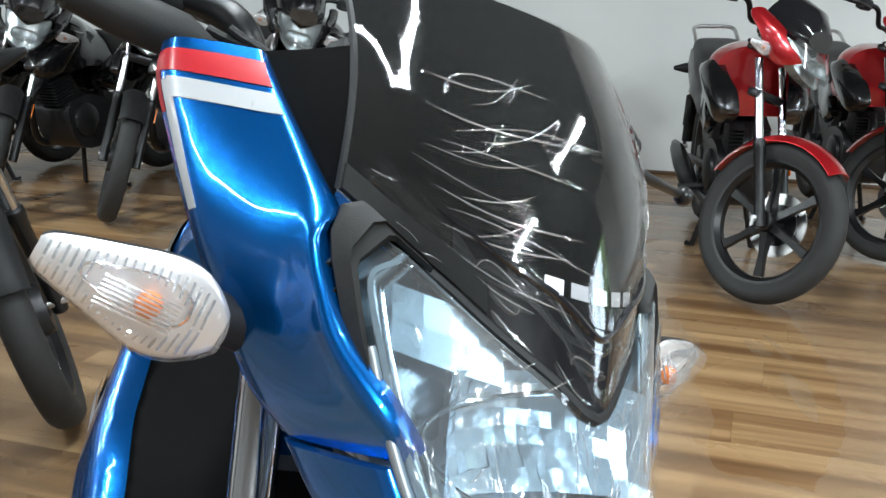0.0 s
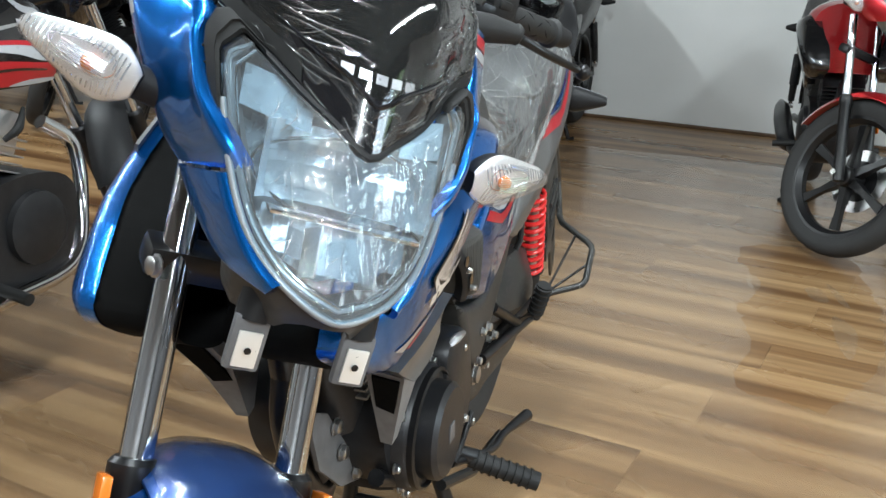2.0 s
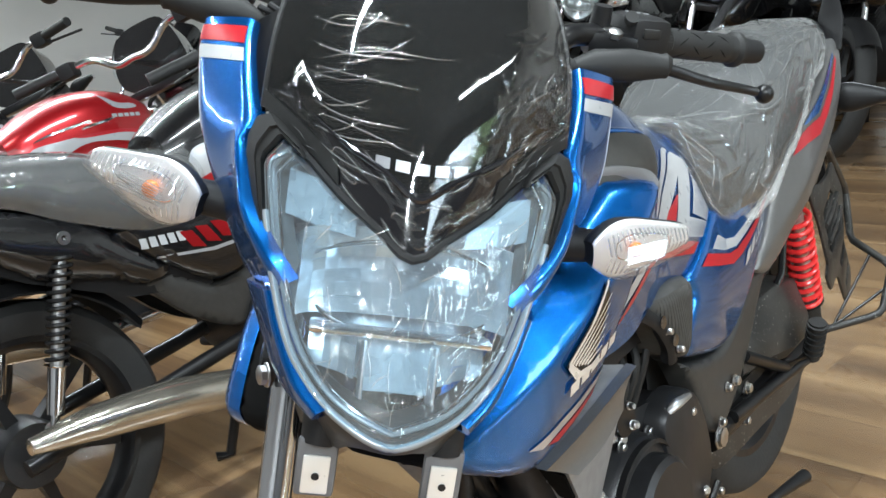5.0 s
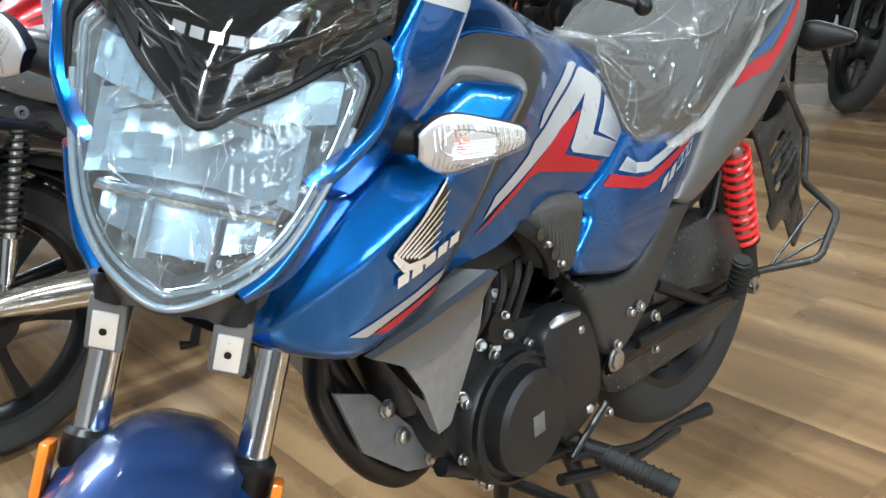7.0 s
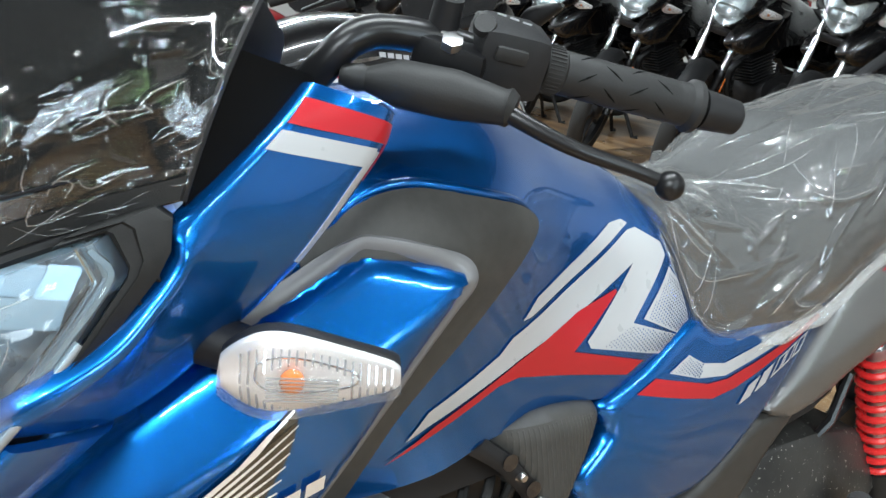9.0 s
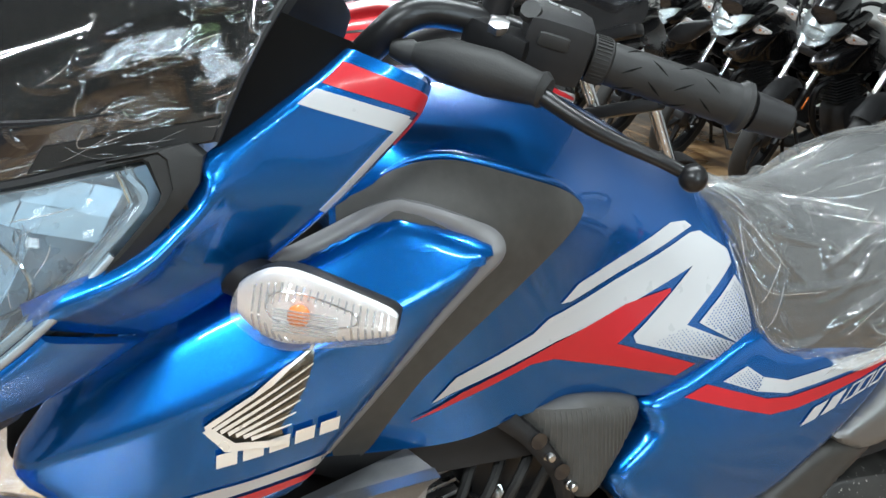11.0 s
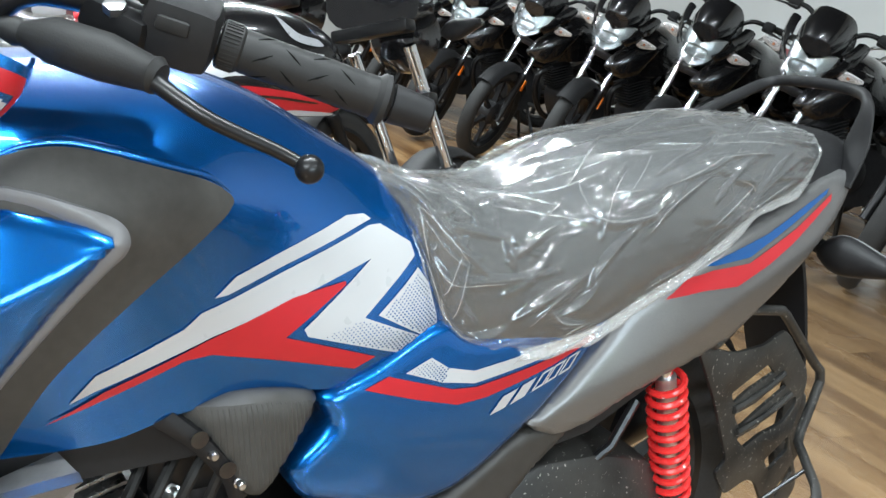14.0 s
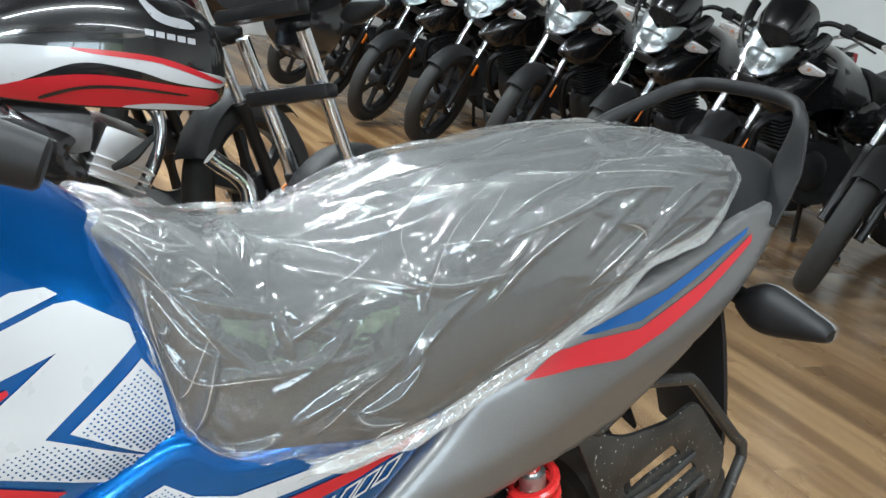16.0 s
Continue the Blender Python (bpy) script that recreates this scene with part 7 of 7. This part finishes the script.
        spring_shock(t, (s * 0.125, 1.135, shock_top), (s * 0.125, 1.235, 0.40), SATIN, 0.024, 13, 0.10, CHROME if stripe else RUBBER)
        part("swing_arm", tube([(s * 0.085, 0.74, 0.37), (s * 0.095, 1.30, 0.318)], 0.018, 10), SATIN, t)
        part("foot_peg", tube([(s * 0.10, 0.66, 0.30), (s * 0.22, 0.67, 0.29)], 0.014, 10), RUBBER, t)
        part("centre_stand", tube([(s * 0.06, 0.66, 0.30), (s * 0.13, 0.73, 0.012), (s * 0.15, 0.76, 0.012)], 0.0125, 8), SATIN, t)
        signal(t, (s * 0.085, 1.384, 0.750), (s * 0.185, 1.398, 0.747), (0, 0, 1), None, 0.05, -0.03 * s, True)
    part("tail_core", loft([[Vector((x, y, z)) for x, z in ((-w, z0), (w, z0), (w * 0.9, z1), (-w * 0.9, z1))] for y, w, z0, z1 in ((0.80, 0.09, 0.52, 0.70), (1.0, 0.10, 0.56, 0.70), (1.2, 0.10, 0.66, 0.78), (1.40, 0.07, 0.80, 0.88))]), BLACK, t)
    part("seat", seat_loft(SEATS), SEAT, t)
    part("rear_mudguard", loft([[Vector((q * 0.06, 1.26 + r * math.cos(a), 0.318 + r * math.sin(a))) for q, r in [(-1, 0.325), (-0.6, 0.345), (0.6, 0.345), (1, 0.325), (1, 0.32), (0.6, 0.34), (-0.6, 0.34), (-1, 0.32)]] for a in np.linspace(radians(5), radians(150), 18).tolist()]), BLACK, t)
    e = part("engine", loft([[Vector((x, y, z)) for y, z in spline([(0.38, 0.42), (0.41, 0.50), (0.53, 0.525), (0.66, 0.50), (0.74, 0.42), (0.72, 0.31), (0.60, 0.25), (0.45, 0.27)], 32, True).tolist()] for x in (-0.11, -0.095, 0.095, 0.11)]), CASE, t)
    part("generator_cover", lathe([(0.09, -0.03), (0.085, 0.0), (0.06, 0.012), (0.01, 0.014)], (0.125, 0.50, 0.40), (1, 0, 0), 30), ALLOY if stripe else CASE, e)
    part("clutch_cover", lathe([(0.09, -0.03), (0.085, 0.0), (0.06, 0.012), (0.01, 0.014)], (-0.125, 0.52, 0.40), (-1, 0, 0), 30), CASE, e)
    for i in range(0 if stripe else 8):
        part("fin", block((0.16, 0.15, 0.005), (0, 0.42 - 0.004 * i, 0.51 + 0.0155 * i), 0.001, Matrix.Rotation(radians(18), 4, "X")), CASE, e)
    if stripe:
        hd = part("cylinder_head", block((0.16, 0.10, 0.10), (0, 0.555, 0.625), 0.014, Matrix.Rotation(radians(20), 4, "X")), ALLOY, e, "bright cast cylinder head")
        for i in range(5):
            part("head_fin", block((0.175, 0.125, 0.004), (0, 0.585 - 0.008 * i, 0.545 + 0.017 * i), 0.001, Matrix.Rotation(radians(20), 4, "X")), ALLOY, hd)
        part("airbox_cover", block((0.20, 0.17, 0.085), (0, 0.69, 0.672), 0.03), GREY, t)
        part("spark_lead", tube([(-0.09, 0.50, 0.67), (-0.115, 0.545, 0.635), (-0.10, 0.575, 0.61)], [0.005, 0.011, 0.006], 8, 12), RUBBER, e)
    part("header_pipe", tube([(0, 0.36, 0.61), (-0.02, 0.28, 0.54), (-0.05, 0.30, 0.40), (-0.11, 0.42, 0.28), (-0.14, 0.70, 0.27)], 0.019, 12, 30), CHROME if chrome_silencer else SATIN, t)
    part("muffler", tube([(-0.14, 0.70, 0.27), (-0.155, 0.80, 0.285), (-0.165, 1.0, 0.340), (-0.165, 1.18, 0.372), (-0.163, 1.31, 0.385)], [0.022, 0.04, 0.043, 0.036, 0.016], 18, 30), PALE_CHROME if chrome_silencer else SATIN, t, "long muffler on the right side")
    part("tail_lamp", block((0.12, 0.05, 0.06), (0, 1.42, 0.85), 0.015), RED, t)
    part("grab_rail", tube([(0.10, 1.20, 0.83), (0.10, 1.32, 0.90), (0.09, 1.43, 0.945), (0, 1.46, 0.95), (-0.09, 1.43, 0.945), (-0.10, 1.32, 0.90), (-0.10, 1.20, 0.83)], 0.010, 10, 40), CHROME if stripe else STEEL, t)
    return t


cd = simple_bike("black commuter motorcycle with red and white tank stripes", BLACK_PAINT, BLACK_PAINT, True, 38, False, True, "commuter motorcycles", 0.70, True)
cd.matrix_basis = pose(-1.14, 1.65, 0, 0, 0, 177)
cd2 = simple_bike("red commuter motorcycle with white tank stripes", RED_PAINT, BLACK_PAINT, True, 38, False, True, "commuter motorcycles", 0.70, True)
cd2.matrix_basis = pose(-1.92, 1.72, 0, 0, 0, 176)
copy_thing(cd, pose(-2.75, 1.72, 0, 0, 0, 178))
bag = thing("plastic_film", "crumpled clear plastic bag over the commuter's seat", "plastic film")
part("sheet", seat_loft(SEATS, 50, 0.004), SEAT_FILM, bag, sharp=180)
bag.matrix_basis = cd.matrix_basis
copy_thing(bag, pose(-1.92, 1.70, 0, 0, 0, 176))

black = simple_bike("black street motorcycle parked in a row", BLACK_PAINT, BLACK_PAINT, False, 44, False, False, "row of black motorcycles")
spots = [(-0.68, 4.04), (-1.30, 3.88), (-1.95, 3.75), (-2.60, 3.80), (-3.25, 3.82), (-3.92, 3.80), (-4.60, 3.80), (-5.30, 3.85), (-6.0, 3.9)]
black.matrix_basis = pose(*spots[0], 0, 0, 0, -5)
for i, (x, y) in enumerate(spots[1:]):
    copy_thing(black, pose(x, y, 0, 0, 0, -13 + (i * 37 % 7) - 3))
red = simple_bike("red street motorcycle with dark screen by the wall", RED_PAINT, BLACK_PAINT, False, 44, True, False, "red motorcycles")
red.matrix_basis = pose(0.82, 3.06, 0, 0, 0, 2) @ Matrix.Scale(0.96, 4)
copy_thing(red, pose(1.44, 3.70, 0, 0, 0, 2) @ Matrix.Scale(0.96, 4))

# ---- floor boards ----
BOARD, WIDE = 1.22, 0.195
bmb = block((BOARD - 0.0004, WIDE - 0.0004, 0.008), (0, 0, 0), 0.0004)
mesh_board = bpy.data.meshes.new("board")
bmb.to_mesh(mesh_board)
bmb.free()
mesh_board.materials.append(FLOOR)
rest = bmesh.new()
turn = Matrix.Rotation(radians(WALL), 4, "Z")
near, far_boards = [], []
for j in range(int(V1 / WIDE) + 1):
    v = WIDE * (j + 0.5)
    shift = (j * 0.47) % 1.0 * BOARD
    for i in range(-9, 9):
        u = i * BOARD + shift
        if U0 - 0.6 < u < U1 + 0.6 and v - 0.09 < V1:
            (near if -2.6 < u < 3.2 and 0.3 < v < 6.6 else far_boards).append((u, v))
for u, v in near:
    ob = new("board", mesh_board)
    ob.parent = floor
    ob.matrix_basis = Matrix.Translation(room(u, v, -0.004)) @ turn
verts, faces = [], []
for u, v in far_boards:
    k = len(verts)
    for z in (-0.006, 0.0):
        for du, dv in ((-1, -1), (1, -1), (1, 1), (-1, 1)):
            verts.append(room(min(max(u + du * (BOARD - 0.0015) / 2, U0), U1), min(v + dv * (WIDE - 0.0015) / 2, V1), z))
    faces += [(k + 7, k + 6, k + 5, k + 4), (k, k + 1, k + 5, k + 4), (k + 1, k + 2, k + 6, k + 5), (k + 2, k + 3, k + 7, k + 6), (k + 3, k, k + 4, k + 7)]
rest.free()
me = bpy.data.meshes.new("far_boards")
me.from_pydata(verts, [], faces)
me.materials.append(FLOOR)
fb = new("far_boards", me)
fb.parent = floor
tagged(fb, kind="stuff")


# ---- torn protective film on the floor ----
film4 = thing("plastic_film", "torn milky protective film lying flat on the floor", "plastic film")
OUTER = [(-1.7, 0.2), (-0.6, -0.3), (0.6, -0.4), (2.4, -0.2), (3.2, 1.5), (3.2, 3.4), (2.2, 4.3), (0.6, 4.57), (-0.5, 4.63), (-1.3, 4.5), (-1.75, 3.6), (-1.8, 1.8)]
GAP = [(0.50, 2.99), (0.53, 2.72), (0.56, 2.55), (0.52, 2.30), (0.55, 2.09), (0.53, 1.75), (0.65, 1.70), (0.74, 1.66), (0.79, 1.78), (0.86, 1.90), (0.93, 2.23), (0.93, 2.59), (0.91, 2.88), (0.84, 3.06), (0.66, 3.08)]
rag = random.Random(5)
gap = [(x + rag.uniform(-0.015, 0.015), y + rag.uniform(-0.02, 0.02)) for x, y in spline(GAP, 70, True).tolist()]
rim_line = [(x + rag.uniform(-0.02, 0.02), y + rag.uniform(-0.02, 0.02)) for x, y in spline(OUTER, 90, True).tolist()]
bm = bmesh.new()
edges = []
for poly in (rim_line, gap):
    ring = [bm.verts.new((x, y, 0.0016)) for x, y in poly]
    edges += [bm.edges.new((ring[k - 1], ring[k])) for k in range(len(ring))]
bmesh.ops.triangle_fill(bm, edges=edges, use_beauty=True, normal=(0, 0, 1))
part("sheet", bm, FLOOR_FILM, film4, sharp=180)
for shape in ([(0.79, 2.68), (0.82, 2.62), (0.85, 2.46), (0.82, 2.50)], [(0.79, 2.36), (0.84, 2.30), (0.85, 2.20), (0.82, 2.03), (0.79, 2.14)], [(0.54, 2.68), (0.58, 2.62), (0.57, 2.52), (0.54, 2.56)], [(0.72, 2.60), (0.76, 2.62), (0.79, 2.50), (0.74, 2.50)]):
    bm = cut_sheet([tuple(p) for p in spline(shape, 24, True)], 0.02)
    for v in bm.verts:
        v.co = Vector((v.co.y, v.co.z, 0.0015 + 0.001 * noise.noise(Vector((v.co.y * 30, v.co.z * 30, 2)))))
    part("scrap", bm, FLOOR_FILM, film4, sharp=180)
